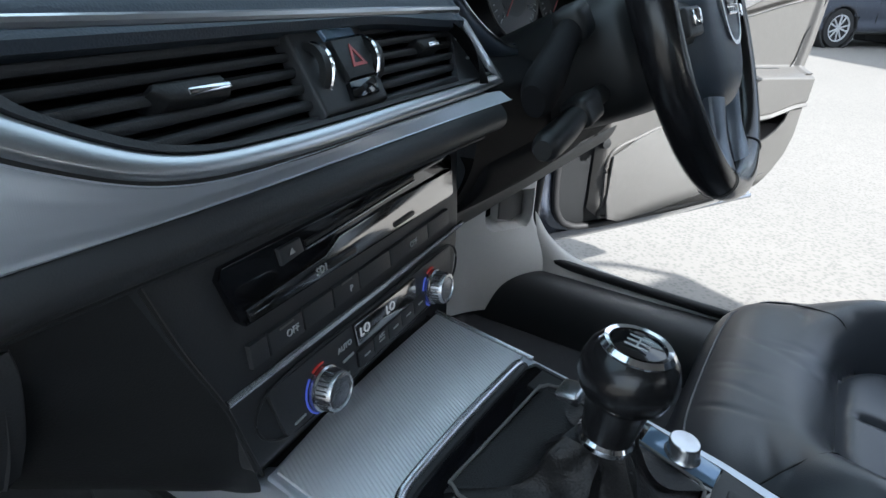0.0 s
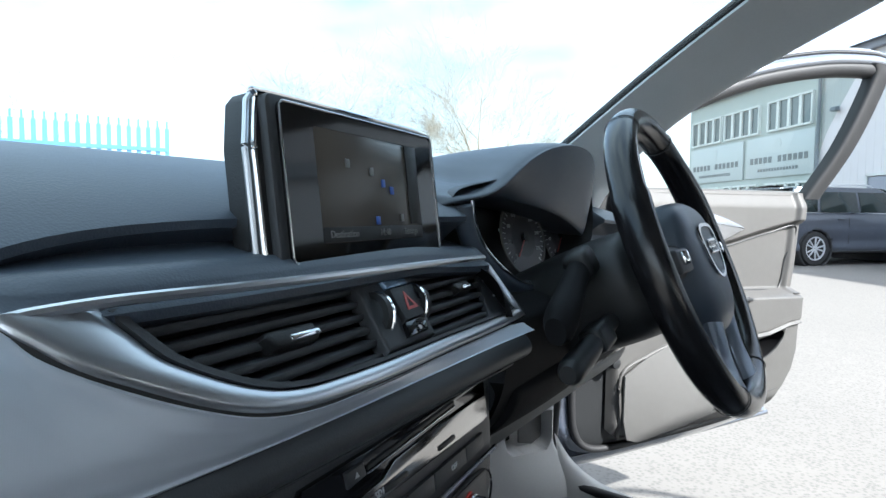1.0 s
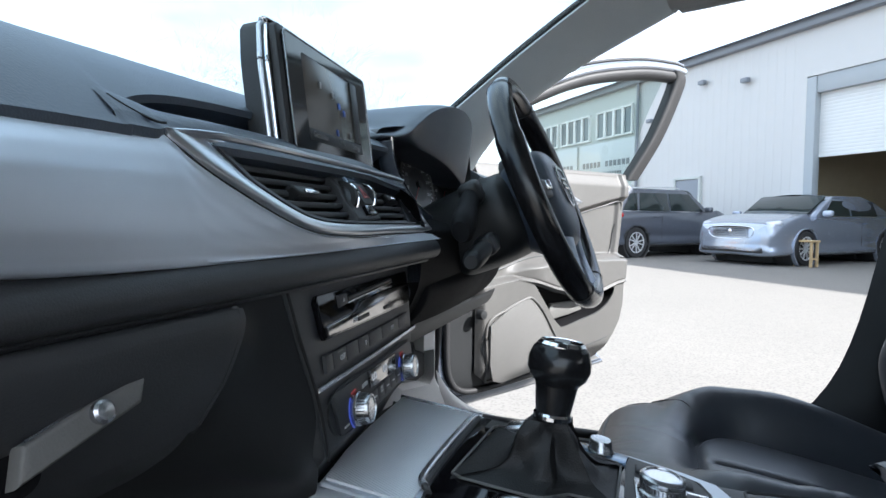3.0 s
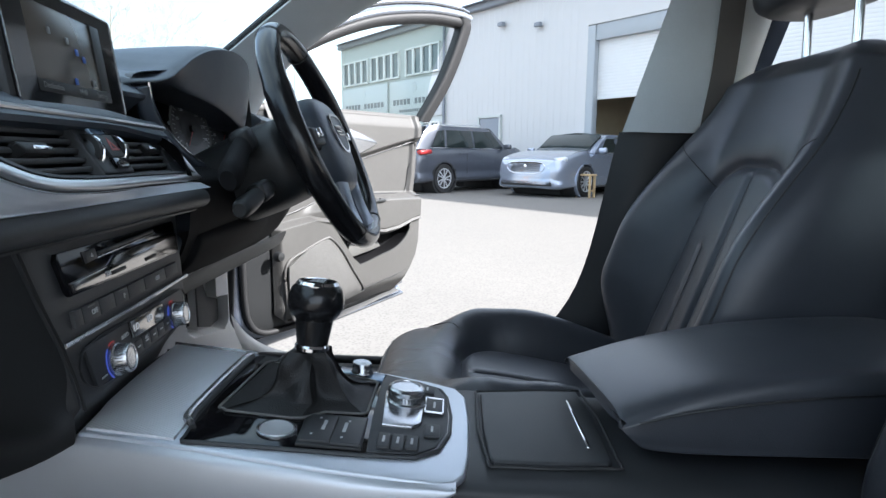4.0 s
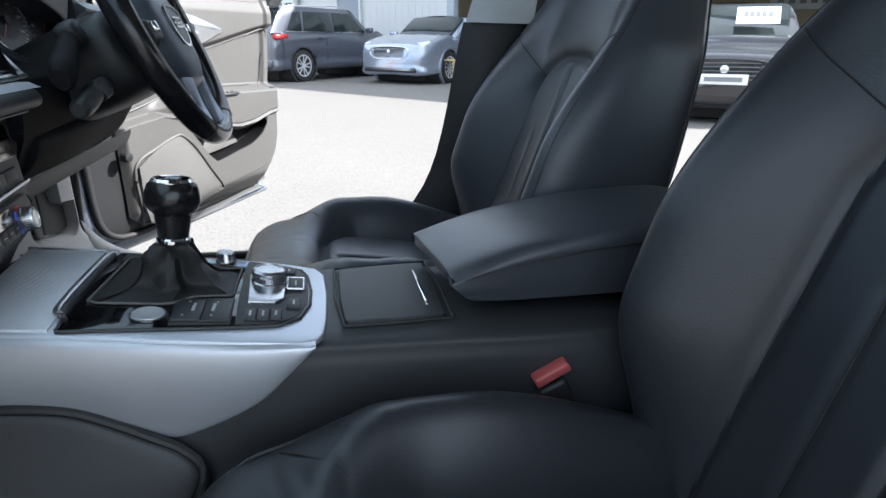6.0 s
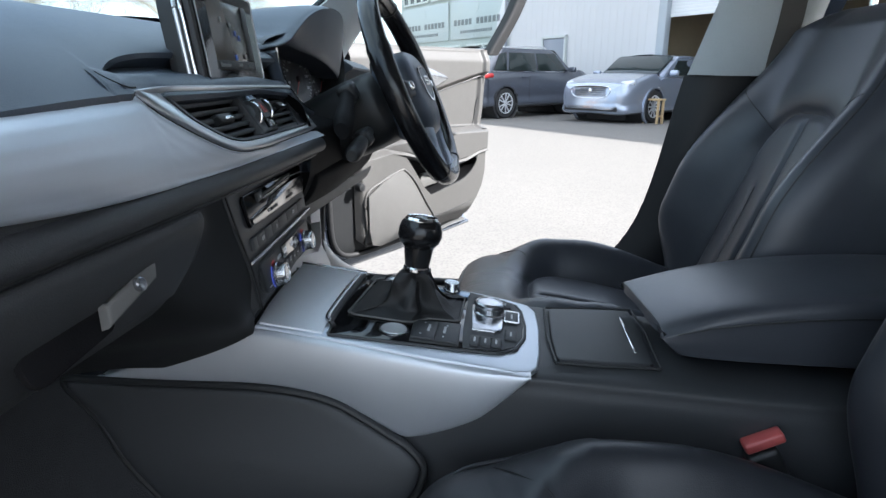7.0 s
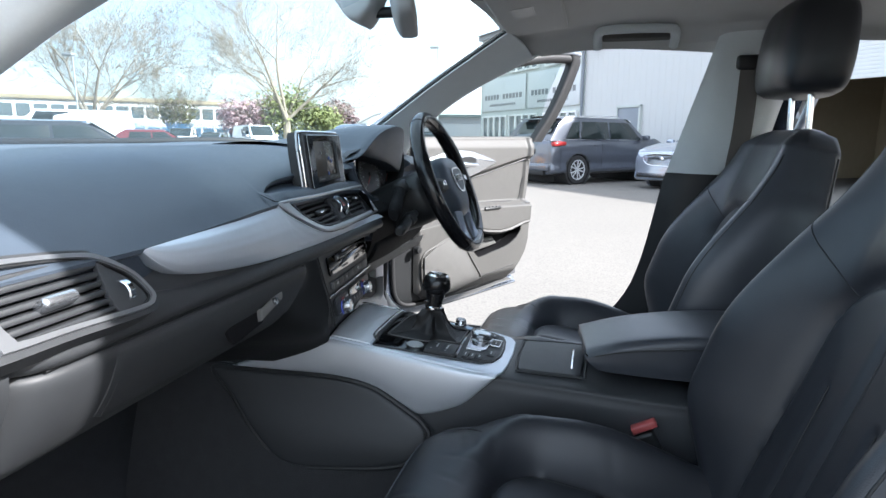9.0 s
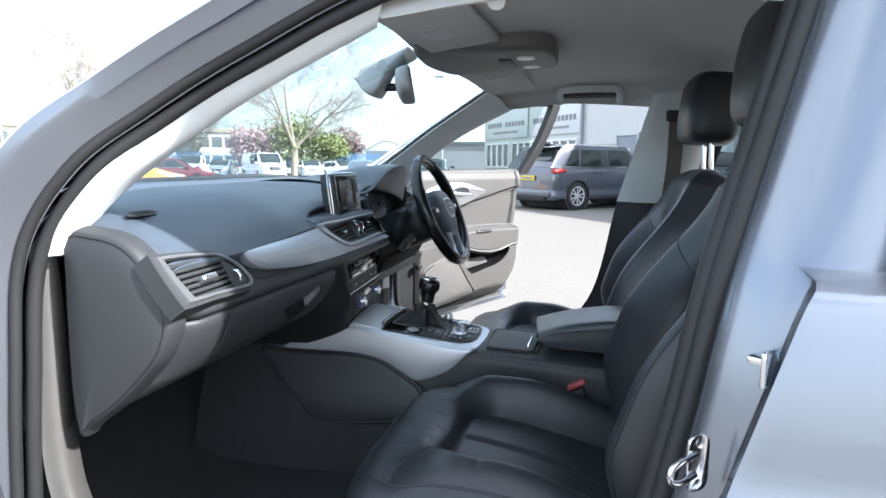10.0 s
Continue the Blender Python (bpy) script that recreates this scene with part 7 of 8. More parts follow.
part("stalk", loft([[(x * k, y, z) for x, y, z in ring_] for k, ring_ in ((1.0, [(-0.040, 0.010, 1.318), (0.0, 0.018, 1.330), (0.040, 0.010, 1.318), (0.0, 0.0, 1.310)]), (1.0, [(-0.042, -0.02, 1.285), (0.0, 0.006, 1.345), (0.042, -0.02, 1.285), (0.0, -0.038, 1.272)]), (1.0, [(-0.036, -0.05, 1.300), (0.0, -0.025, 1.360), (0.036, -0.05, 1.300), (0.0, -0.055, 1.292)]), (0.8, [(-0.036, -0.075, 1.345), (0.0, -0.060, 1.372), (0.036, -0.075, 1.345), (0.0, -0.088, 1.335)]), (0.9, [(-0.040, -0.13, 1.385), (0.0, -0.12, 1.395), (0.040, -0.13, 1.385), (0.0, -0.14, 1.365)]))], 24, 32, True, True), MIRGREY, mir, "pale grey sensor cover")
con_roof = empty("overhead_console", "grey overhead console with reading lamps", "roof lamp", (0, -0.30, 1.365))
part("body", loft([[(x * k, y * 1.0, z) for x, y in ((-0.20, 0.10), (0, 0.13), (0.20, 0.10), (0.16, -0.02), (0.13, -0.16), (0, -0.185), (-0.13, -0.16), (-0.16, -0.02))] for z, k in ((0.02, 1.02), (0.0, 1.0), (-0.014, 0.92), (-0.018, 0.6))], 12, 60, True, True), GREYPLAST, con_roof, "")
for x in (-0.06, 0.06):
    part("reading_lamp", lathe([(0, -0.004), (0.020, -0.003), (0.022, 0.0), (0, 0.002)], 28), material("frosted_lens", (0.7, 0.7, 0.68), 0.3, bump=0.05), con_roof, "frosted reading lamp", pose(x, -0.12, -0.018))
part("switch_strip", box(0.10, 0.03, 0.006, (0, -0.07, -0.019), 0.002), DARK, con_roof)
for s in (-1, 1):
    vz = empty("sun_visor", "grey sun visor folded up", "sun visor", (s * 0.36, -0.30, 1.358), group="sun visors")
    part("flap", box(0.40, 0.155, 0.016, (0, 0.0, 0), 0.007, 3, (-7, s * 1.5, 0)), LINER, vz)
    part("label", box(0.09, 0.05, 0.001, (s * -0.04, 0.01, -0.0085), 0, 1, (-7, s * 1.5, 0)), WHITE_INK, vz, "pale warning label")
    part("hinge_rod", tube([(-0.18, 0.075, 0.012), (0.18, 0.075, 0.012)], 0.005), GREYPLAST, vz)
    gh = empty("grab_handle", "grey folded grab handle on the roof rail", "grab handle", (s * 0.615, -0.55, 1.352), group="grab handles")
    part("bar", tube([(s * 0.033, 0.097, -0.036), (s * 0.012, 0.098, -0.014), (-s * 0.014, 0.092, -0.002), (-s * 0.024, 0.07, 0.001), (-s * 0.028, 0.0, 0.002), (-s * 0.024, -0.07, 0.001), (-s * 0.014, -0.092, -0.002), (s * 0.012, -0.098, -0.014), (s * 0.033, -0.097, -0.036)], 0.012, 80, 12), PILLAR, gh)
    part("well", box(0.012, 0.17, 0.045, (s * 0.016, 0, -0.008), 0.005, 2, (0, s * 50, 0)), GREYPLAST, gh, "dark recess behind the handle")

# ---- yard ----
def ground_material():
    m = material("pale_worn_tarmac", (0.17, 0.162, 0.152), 0.9, vary=0.16, grain=9, bump=0.5, bump_scale=90, spec=0.2)
    n, l = m.node_tree.nodes, m.node_tree.links
    co, v, mixc = n.new("ShaderNodeTexCoord"), n.new("ShaderNodeTexVoronoi"), n.new("ShaderNodeMix")
    v.inputs["Scale"].default_value = 55
    ramp = n.new("ShaderNodeValToRGB")
    ramp.color_ramp.elements[0].color, ramp.color_ramp.elements[1].color = (0.55, 0.55, 0.55, 1), (1.1, 1.08, 1.04, 1)
    ramp.color_ramp.elements[1].position = 0.55
    mixc.data_type, mixc.blend_type = "RGBA", "MULTIPLY"
    mixc.inputs["Factor"].default_value = 0.7
    old = n["Principled BSDF"].inputs["Base Color"].links[0].from_socket
    l.new(co.outputs["Object"], v.inputs["Vector"])
    l.new(v.outputs["Distance"], ramp.inputs["Fac"])
    l.new(old, mixc.inputs["A"])
    l.new(ramp.outputs["Color"], mixc.inputs["B"])
    l.new(mixc.outputs["Result"], n["Principled BSDF"].inputs["Base Color"])
    return m


gm = ground_material()
gbm = bmesh.new()
bmesh.ops.create_grid(gbm, x_segments=60, y_segments=60, size=900)
for v in gbm.verts:
    v.co.z = 0.0
thing("ground", gbm, gm, "pale worn tarmac of the car yard", "ground", kind="structure")

# building along one line: k metres from KX, KY towards the far end
KX, KY = 19.35, -0.58
WA = math.degrees(math.atan2(0.622, 0.783))
WALLM = pose(KX, KY, 0, 0, 0, WA)
CLAD = material("pale_grey_cladding", (0.53, 0.53, 0.525), 0.5, vary=0.05, grain=3, bump=0.0)
CLADG = material("greenish_grey_render", (0.50, 0.53, 0.51), 0.6, vary=0.05, grain=3, bump=0.05)
GREYDOOR = material("grey_painted_steel", (0.20, 0.22, 0.25), 0.4, vary=0.08, grain=5, bump=0.02)
WHITEP = material("white_paint", (0.78, 0.78, 0.77), 0.45, vary=0.04, grain=6, bump=0.02)
TANWALL = material("tan_block_wall", (0.36, 0.30, 0.20), 0.85, vary=0.15, grain=6, bump=0.3, bump_scale=20)
WINGLASS = material("dark_reflecting_window", (0.10, 0.13, 0.14), 0.06, vary=0.1, grain=2, bump=0, spec=0.9)
bld = empty("motor_workshop", "pale grey clad workshop with roller shutter and upstairs windows", "building", WALLM)
KR, KL, H = -16.5, 8.4, 5.5
SH0, SH1, SHT = -14.5, -5.07, 3.85
part("wall", box(SH0 - KR, 0.3, H, ((SH0 + KR) / 2, -0.15, H / 2)), CLAD, bld, "pale grey clad wall")
part("wall", box(SH1 * -1 + 0.9 - 0.0, 0.3, H, ((SH1 + 0.9) / 2, -0.15, H / 2)), CLAD, bld)
part("wall", box(KL - 0.9, 0.3, H, ((KL + 0.9) / 2, -0.16, H / 2)), CLADG, bld, "greenish grey office wall")
part("wall", box(SH1 - SH0, 0.3, H - SHT - 0.38, ((SH0 + SH1) / 2, -0.15, (H + SHT + 0.38) / 2)), CLAD, bld)
part("wall", box(0.3, 18, H, (KL - 0.15, -9, H / 2)), CLADG, bld)
part("roof", loft([[(KR, 0.35, H), (KR, -9, H + 1.4)], [(KL, 0.35, H), (KL, -9, H + 1.4)]], 4, 4), GREYDOOR, bld, "low pitched grey roof")
part("eaves_gutter", box(KL - KR, 0.22, 0.26, ((KL + KR) / 2, 0.08, H - 0.05), 0.03), GREYDOOR, bld, "grey eaves gutter")
for k in range(int((0.9 - SH1) / 0.25)):
    part("cladding_rib", box(0.03, 0.006, H - 0.3, (SH1 + 0.35 + 0.25 * k, 0.0005, H / 2), 0.002), CLAD, bld)
part("downpipe", tube([(0.95, 0.08, 0.1), (0.95, 0.08, H - 0.1)], 0.05, 2), GREYDOOR, bld, "grey downpipe")
# shutter
REVEAL = material("blue_grey_steel_reveal", (0.34, 0.37, 0.39), 0.5, vary=0.06, grain=5, bump=0.02)
part("shutter_frame", box(0.45, 0.20, SHT + 0.36, (SH1, -0.105, (SHT + 0.36) / 2), 0.01), REVEAL, bld, "grey shutter frame")
part("shutter_head", box(SH1 - SH0 - 0.46, 0.16, 0.40, ((SH1 + SH0) / 2, -0.115, SHT + 0.18), 0.01), REVEAL, bld, "grey shutter head")
SLAT = material("pale_shutter_paint", (0.66, 0.67, 0.66), 0.5, vary=0.05, grain=4, bump=0.02)
for k in range(19):
    part("shutter_slat", box(SH1 - SH0, 0.03, 0.077, ((SH1 + SH0) / 2, -0.19, 2.40 + 0.078 * k), 0.004), SLAT, bld, "")
inside = empty("workshop_interior", "dim tan workshop interior behind the shutter", "room", WALLM, kind="structure")
part("back_wall", box(SH1 - SH0 + 2, 0.2, 5, ((SH1 + SH0) / 2, -7.0, 2.5)), TANWALL, inside, "tan block wall")
part("side_wall", box(0.2, 7, 5, (SH1 + 0.6, -3.6, 2.5)), TANWALL, inside)
part("side_wall", box(0.2, 7, 5, (SH0 - 0.6, -3.6, 2.5)), TANWALL, inside)
part("workshop_ceiling", box(SH1 - SH0 + 2, 7, 0.1, ((SH1 + SH0) / 2, -3.6, 5.0)), GREYDOOR, inside)
# personnel door
D0 = -1.36
pd = part("personnel_door", box(0.95, 0.06, 2.05, (D0, 0.03, 1.025), 0.01), GREYDOOR, bld, "grey steel personnel door with a white notice")
part("door_frame", merge(box(0.07, 0.09, 2.12, (D0 - 0.5, 0.04, 1.06)), box(0.07, 0.09, 2.12, (D0 + 0.5, 0.04, 1.06)), box(1.07, 0.09, 0.07, (D0, 0.04, 2.10))), CLADG, pd)
part("notice", box(0.30, 0.012, 0.42, (D0 + 0.02, 0.068, 1.45)), WHITEP, pd, "white notice with unreadable print")
for z in (1.55, 1.45, 1.36):
    part("notice_line", box(0.2, 0.004, 0.03, (D0 + 0.02, 0.0765, z)), GREYDOOR, pd)
# upstairs windows
for w0 in (1.5, 4.0, 6.3):
    for j in range(4):
        x = w0 + 0.52 * j
        win = part("window", merge(box(0.50, 0.10, 0.06, (x, 0.03, 3.78)), box(0.50, 0.10, 0.06, (x, 0.03, 4.70)), box(0.06, 0.10, 0.92, (x - 0.23, 0.03, 4.24)), box(0.06, 0.10, 0.92, (x + 0.23, 0.03, 4.24))), WHITEP, bld, "white framed upstairs window")
        part("pane", box(0.42, 0.02, 0.88, (x, 0.012, 4.24)), WINGLASS, win)
        win2 = part("window", merge(box(0.50, 0.10, 0.06, (x, 0.03, 1.05)), box(0.50, 0.10, 0.06, (x, 0.03, 2.05)), box(0.06, 0.10, 1.0, (x - 0.23, 0.03, 1.55)), box(0.06, 0.10, 1.0, (x + 0.23, 0.03, 1.55))), WHITEP, bld, "white framed ground floor window")
        part("pane", box(0.42, 0.02, 0.96, (x, 0.012, 1.55)), WINGLASS, win2)
# sign boards with barred lettering
SIGN = material("pale_sign_board", (0.60, 0.62, 0.63), 0.4, vary=0.04, grain=4, bump=0)
INK = material("dark_sign_print", (0.20, 0.21, 0.22), 0.5, bump=0)
for x0, x1 in ((1.1, 4.4), (4.6, 8.2)):
    sg = part("sign_board", box(x1 - x0, 0.05, 1.35, ((x0 + x1) / 2, 0.03, 2.95), 0.01), SIGN, bld, "pale sign board with dark lettering bars")
    part("sign_emblem", lathe([(0, 0), (0.18, 0), (0.18, 0.01), (0, 0.01)], 24), SIGN, sg, "", pose((x0 + x1) / 2, 0.056, 3.35, -90, 0, 0))
    n = 12
    for j in range(n):
        if j == 6:
            continue
        part("letter_bar", box((x1 - x0) * 0.05, 0.012, 0.20, (x0 + (x1 - x0) * (0.10 + 0.80 * j / (n - 1)), 0.06, 2.85)), INK, sg)
    for j in range(14):
        part("letter_bar", box((x1 - x0) * 0.028, 0.012, 0.10, (x0 + (x1 - x0) * (0.22 + 0.56 * j / 13), 0.06, 2.52)), INK, sg)
# lamps and cameras on the wall
for x, z in ((-1.9, 4.75), (-3.4, 4.5), (0.3, 4.0)):
    fl = part("wall_lamp", box(0.22, 0.14, 0.12, (x, 0.12, z), 0.02), GREYDOOR, bld, "small grey wall flood lamp")
    part("lamp_arm", tube([(x, 0.0, z), (x, 0.10, z)], 0.02), GREYDOOR, fl)
tan_sign = part("hanging_sign", box(2.2, 0.05, 0.55, (-12.2, -6.85, 2.0), 0.01), SIGN, inside, "pale sign with dark lettering bars")
for j in range(7):
    part("letter_bar", box(0.16, 0.012, 0.26, (-13.0 + 0.27 * j, -6.818, 2.0)), INK, tan_sign)
for x, y, c, hh in ((-6.2, -6.4, GREYDOOR, 1.9), (-7.6, -6.4, TANWALL, 2.3), (-9.0, -6.3, GREYDOOR, 1.2)):
    sh = part("shelf_unit", box(1.0, 0.5, hh, (x, y, hh / 2), 0.02), c, inside)


# ---- cars ----
TYRE = material("tyre_rubber", (0.02, 0.02, 0.021), 0.8, bump=0.2, bump_scale=60)
ALLOY = material("alloy_wheel", (0.62, 0.63, 0.65), 0.35, 0.35, vary=0.04, bump=0)
CARGLASS = material("dark_car_glass", (0.022, 0.030, 0.030), 0.03, vary=0.5, grain=3, bump=0, spec=0.6)
LAMP_RED = material("red_lamp_lens", (0.40, 0.035, 0.035), 0.15, bump=0)
LAMP_CLEAR = material("clear_lamp_lens", (0.55, 0.58, 0.62), 0.12, 0.4, bump=0)
PLATE_Y = material("yellow_number_plate", (0.75, 0.55, 0.03), 0.4, bump=0)
PLATE_W = material("white_number_plate", (0.75, 0.75, 0.72), 0.4, bump=0)


def paint(name, color, metal=0.4):
    return material(name, color, 0.25, metal, vary=0.04, grain=500, bump=0, coat=1.0)


def car(name, label, color, at, length, width, height, bonnet, belt, base, cab, wheel, axles, van=False, front_plate=PLATE_W, light=False, top=None, spoiler=False):
    """A parked car, nose towards +x in its own space. cab: x of rear bottom, rear top, front top, front bottom of the glass house."""
    c = empty(name, label, "car", at, group="parked cars")
    L, W = length / 2, width / 2
    st = []
    for x, wk, zt in ((-L, 0.80, belt - 0.10), (-L + 0.06, 0.92, belt - 0.02), (-L + 0.35, 0.98, belt), (cab[0] + 0.3, 1.0, belt), (0, 1.0, belt), (cab[3] - 0.05, 1.0, belt - 0.01), (cab[3] + 0.25, 0.99, bonnet + 0.04), (L - 0.45, 0.96, bonnet - 0.06), (L - 0.10, 0.86, bonnet - 0.16), (L, 0.70, bonnet - 0.26)):
        w = W * wk
        end = abs(x) > L - 0.03
        b = base + (0.10 if end else 0)
        st.append([(x, -w * 0.80, zt + 0.005), (x, -w * 0.93, zt - 0.02), (x, -w, (zt * 2 + b) / 3), (x, -w * 0.99, (zt + 2 * b) / 3), (x, -w * 0.93, b), (x, 0, b), (x, w * 0.93, b), (x, w * 0.99, (zt + 2 * b) / 3), (x, w, (zt * 2 + b) / 3), (x, w * 0.93, zt - 0.02), (x, w * 0.80, zt + 0.005), (x, 0, zt + 0.03)])
    shell = loft(st, 140, 96, True, True)
    cut_away = [f for f in shell.faces if any(math.hypot(f.calc_center_median().x - ax, f.calc_center_median().z - wheel) < wheel * 1.12 for ax in axles) and abs(f.calc_center_median().y) > W * 0.62]
    bmesh.ops.delete(shell, geom=cut_away, context="FACES")
    part("body", shell, color, c, "painted body")
    for ax in axles:
        part("wheel_well", lathe([(wheel * 1.16, -W * 0.96), (wheel * 1.16, W * 0.96)], 32), TYRE, c, "", pose(ax, 0, wheel, 90, 0, 0))
        part("axle_wall", box(wheel * 2.3, W * 1.1, wheel * 2.0, (ax, 0, wheel * 1.1), 0.02), TYRE, c)
    g = []
    for f, (x0, x1) in enumerate(((cab[0], cab[3]), (cab[0] * 0.4 + cab[1] * 0.6, cab[3] * 0.4 + cab[2] * 0.6), (cab[1], cab[2]))):
        z = (belt - 0.03, belt + (height - belt) * 0.62, height - 0.045)[f]
        w = W * (0.93, 0.85, 0.79)[f]
        g.append([(x0, -w * 0.8, z), (x0 + 0.12, -w, z), (x1 - 0.35, -w, z), (x1 - 0.04, -w * 0.86, z), (x1 + 0.03, 0, z), (x1 - 0.04, w * 0.86, z), (x1 - 0.35, w, z), (x0 + 0.12, w, z), (x0, w * 0.8, z), (x0 - 0.05, 0, z)])
    cabin = part("cabin", loft(g, 12, 72, True, True), top or color, c, "painted cabin")
    rf = loft([[(x, -W * k, height - d), (x, -W * k * 0.6, height - d * 0.25), (x, 0, height), (x, W * k * 0.6, height - d * 0.25), (x, W * k, height - d)] for x, k, d in [(cab[1] - 0.08 + (cab[2] - cab[1] + 0.13) * f, 0.67 + 0.05 * math.sin(math.pi * f), 0.075 - 0.03 * math.sin(math.pi * f)) for f in (0, 0.25, 0.5, 0.75, 1)]], 16, 16)
    part("roof", rf, top or color, c)
    if spoiler:
        part("spoiler", box(0.34, width * 0.66, 0.035, (cab[1] - 0.20, 0, height - 0.075), 0.014, 3, (0, -6, 0)), color, c, "roof spoiler")
    for s in (-1, 1):
        zb, zt = belt + 0.015, height - 0.135
        drop = W * (0.93 - 0.79) / (height - belt - 0.015)
        rear_x = [cab[0] + (cab[1] - cab[0]) * (z - belt) / (height - belt) for z in (zb, zt)]
        front_x = [cab[3] + (cab[2] - cab[3]) * (z - belt) / (height - belt) for z in (zb, zt)]
        mid, third = (cab[0] + cab[3]) / 2 + 0.20, (cab[0] + cab[3]) / 2 - 0.84
        panes = [[(mid + 0.035, zb), (front_x[0] - 0.30, zb), (front_x[1] - 0.16, zt), (mid + 0.020, zt)]]
        if not van:
            panes += [[(third + 0.03, zb), (mid - 0.035, zb), (mid - 0.050, zt), (third + 0.10, zt)]]
            if third > rear_x[1] + 0.24:
                panes += [[(max(rear_x[0] + 0.30, third - 0.48), zb + 0.02), (third - 0.05, zb), (third + 0.02, zt), (max(rear_x[1] + 0.22, third - 0.22), zt - 0.03)]]
        for outline in panes:
            plane = Matrix.Translation((0, s * (W * 0.933 + 0.016), belt)) @ Matrix.Rotation(s * math.atan(drop), 4, "X") @ Matrix.Rotation(radians(90), 4, "X")
            pane = part("side_window", slab([(x, z - belt) for x, z in outline], 0.014, 0.003), CARGLASS, cabin, "dark side window", plane)
        part("waist_strip", box(cab[3] - cab[0] - 0.75, 0.012, 0.022, ((cab[0] + cab[3]) / 2 - 0.05, s * (W * 0.93 + 0.006), belt + 0.004), 0.003), CHROME if not van else TYRE, c)
        part("mirror", box(0.12, 0.20, 0.13, (cab[3] - 0.25, s * (W + 0.07), belt + 0.06), 0.04, 3), color, c, "")
        part("door_line", box(0.008, 0.006, (belt - base) * 0.75, ((cab[0] + cab[3]) / 2 - 0.12, s * (W + 0.001), (belt + base) / 2)), TYRE, c)
        part("sill_strip", box(length * 0.5, 0.03, 0.09, (0, s * (W * 0.97), base + 0.05), 0.02), TYRE, c)
        part("handle", box(0.16, 0.03, 0.025, (cab[0] * 0.6 + cab[3] * 0.4, s * (W + 0.008), belt - 0.13), 0.008), color, c)
        part("tail_lamp", box(0.40, 0.40, 0.105, (-L + 0.235, s * (W - 0.205), belt - 0.10), 0.04, 3, (0, -3, 0)), LAMP_RED, c, "red tail lamp")
        part("head_lamp", box(0.30, 0.30, 0.13, (L - 0.30, s * (W - 0.26), bonnet - 0.16), 0.05, 3, (0, 8, s * -28)), LAMP_CLEAR, c, "clear head lamp")
        part("rear_exhaust", box(0.06, 0.22, 0.05, (-L + 0.02, s * (W - 0.40), base + 0.16), 0.02, 3), CHROME, c)
        for ax in axles:
            tr = part("wheel_arch", lathe([(wheel * 1.21, -0.060), (wheel * 1.20, 0.006), (wheel * 1.15, 0.012), (wheel * 1.09, 0.004), (wheel * 1.09, -0.09)], 40), color if not spoiler else TYRE, c, "", pose(ax, s * (W - 0.004), wheel, -90 * s, 0, 0))
            wh = part("wheel", lathe([(wheel * 0.60, 0.030), (wheel * 0.66, 0.0), (wheel * 0.69, -0.012), (wheel * 0.94, -0.012), (wheel, 0.02), (wheel, 0.18), (wheel * 0.7, 0.2)], 36), TYRE, c, "tyre on alloy wheel", pose(ax, s * (W - 0.012), wheel, 90 * s, 0, 0))
            part("rim", lathe([(wheel * 0.62, -0.01), (wheel * 0.69, -0.013), (wheel * 0.69, 0.0), (wheel * 0.62, 0.01)], 36), ALLOY, wh, "", pose(ax, s * (W - 0.012), wheel, 90 * s, 0, 0))
            part("rim_dish", lathe([(wheel * 0.66, 0.024), (0.02, 0.026)], 32), TYRE, wh, "", pose(ax, s * (W - 0.012), wheel, 90 * s, 0, 0))
            for j in range(10):
                a = 36 * j if light else 72 * (j // 2) + (14 if j % 2 else -14)
                part("spoke", box(wheel * 0.62, wheel * (0.10 if light else 0.085), 0.025, (wheel * 0.34, 0, 0.006), 0.01, 2), ALLOY, wh, "", pose(ax, s * (W - 0.012), wheel, 90 * s, 0, 0) @ Matrix.Rotation(radians(a), 4, "Z"))
    if not van:
        part("windscreen", slab(rounded(width * 0.76, math.hypot(height - belt, cab[3] - cab[2]) * 0.86, 0.10), 0.03, 0.01), CARGLASS, c, "dark windscreen", Matrix.Translation(((cab[2] + cab[3]) / 2 + 0.030, 0, (belt + height) / 2 - 0.02)) @ Matrix.Rotation(radians(90), 4, "Z") @ Matrix.Rotation(math.atan2(height - belt, cab[3] - cab[2]), 4, "X"))
    if van:
        part("windscreen", slab(rounded(width * 0.74, math.hypot(height - belt, cab[3] - cab[2]) * 0.78, 0.08), 0.03, 0.01), CARGLASS, c, "dark windscreen", Matrix.Translation(((cab[2] + cab[3]) / 2 + 0.05, 0, (belt + height) / 2 - 0.02)) @ Matrix.Rotation(radians(90), 4, "Z") @ Matrix.Rotation(math.atan2(height - belt, cab[3] - cab[2]), 4, "X"))
        for s in (-1, 1):
            part("cab_window", slab([(cab[3] - 0.35, belt + 0.02), (cab[2] - 0.10, height - 0.28), (cab[2] - 0.75, height - 0.28), (cab[2] - 0.75, belt + 0.02)], 0.02), CARGLASS, c, "dark cab window", pose(0, s * W * 0.86, 0, -8 * s, 0, 0) @ Matrix.Rotation(radians(90), 4, "X"))
    elif height > 1.6:
        for s in (-1, 1):
            part("roof_rail", tube([(cab[1] + 0.2, s * W * 0.70, height - 0.03), (0, s * W * 0.71, height + 0.015), (cab[2] - 0.15, s * W * 0.70, height - 0.04)], 0.016, 20, 6), ALLOY, c)
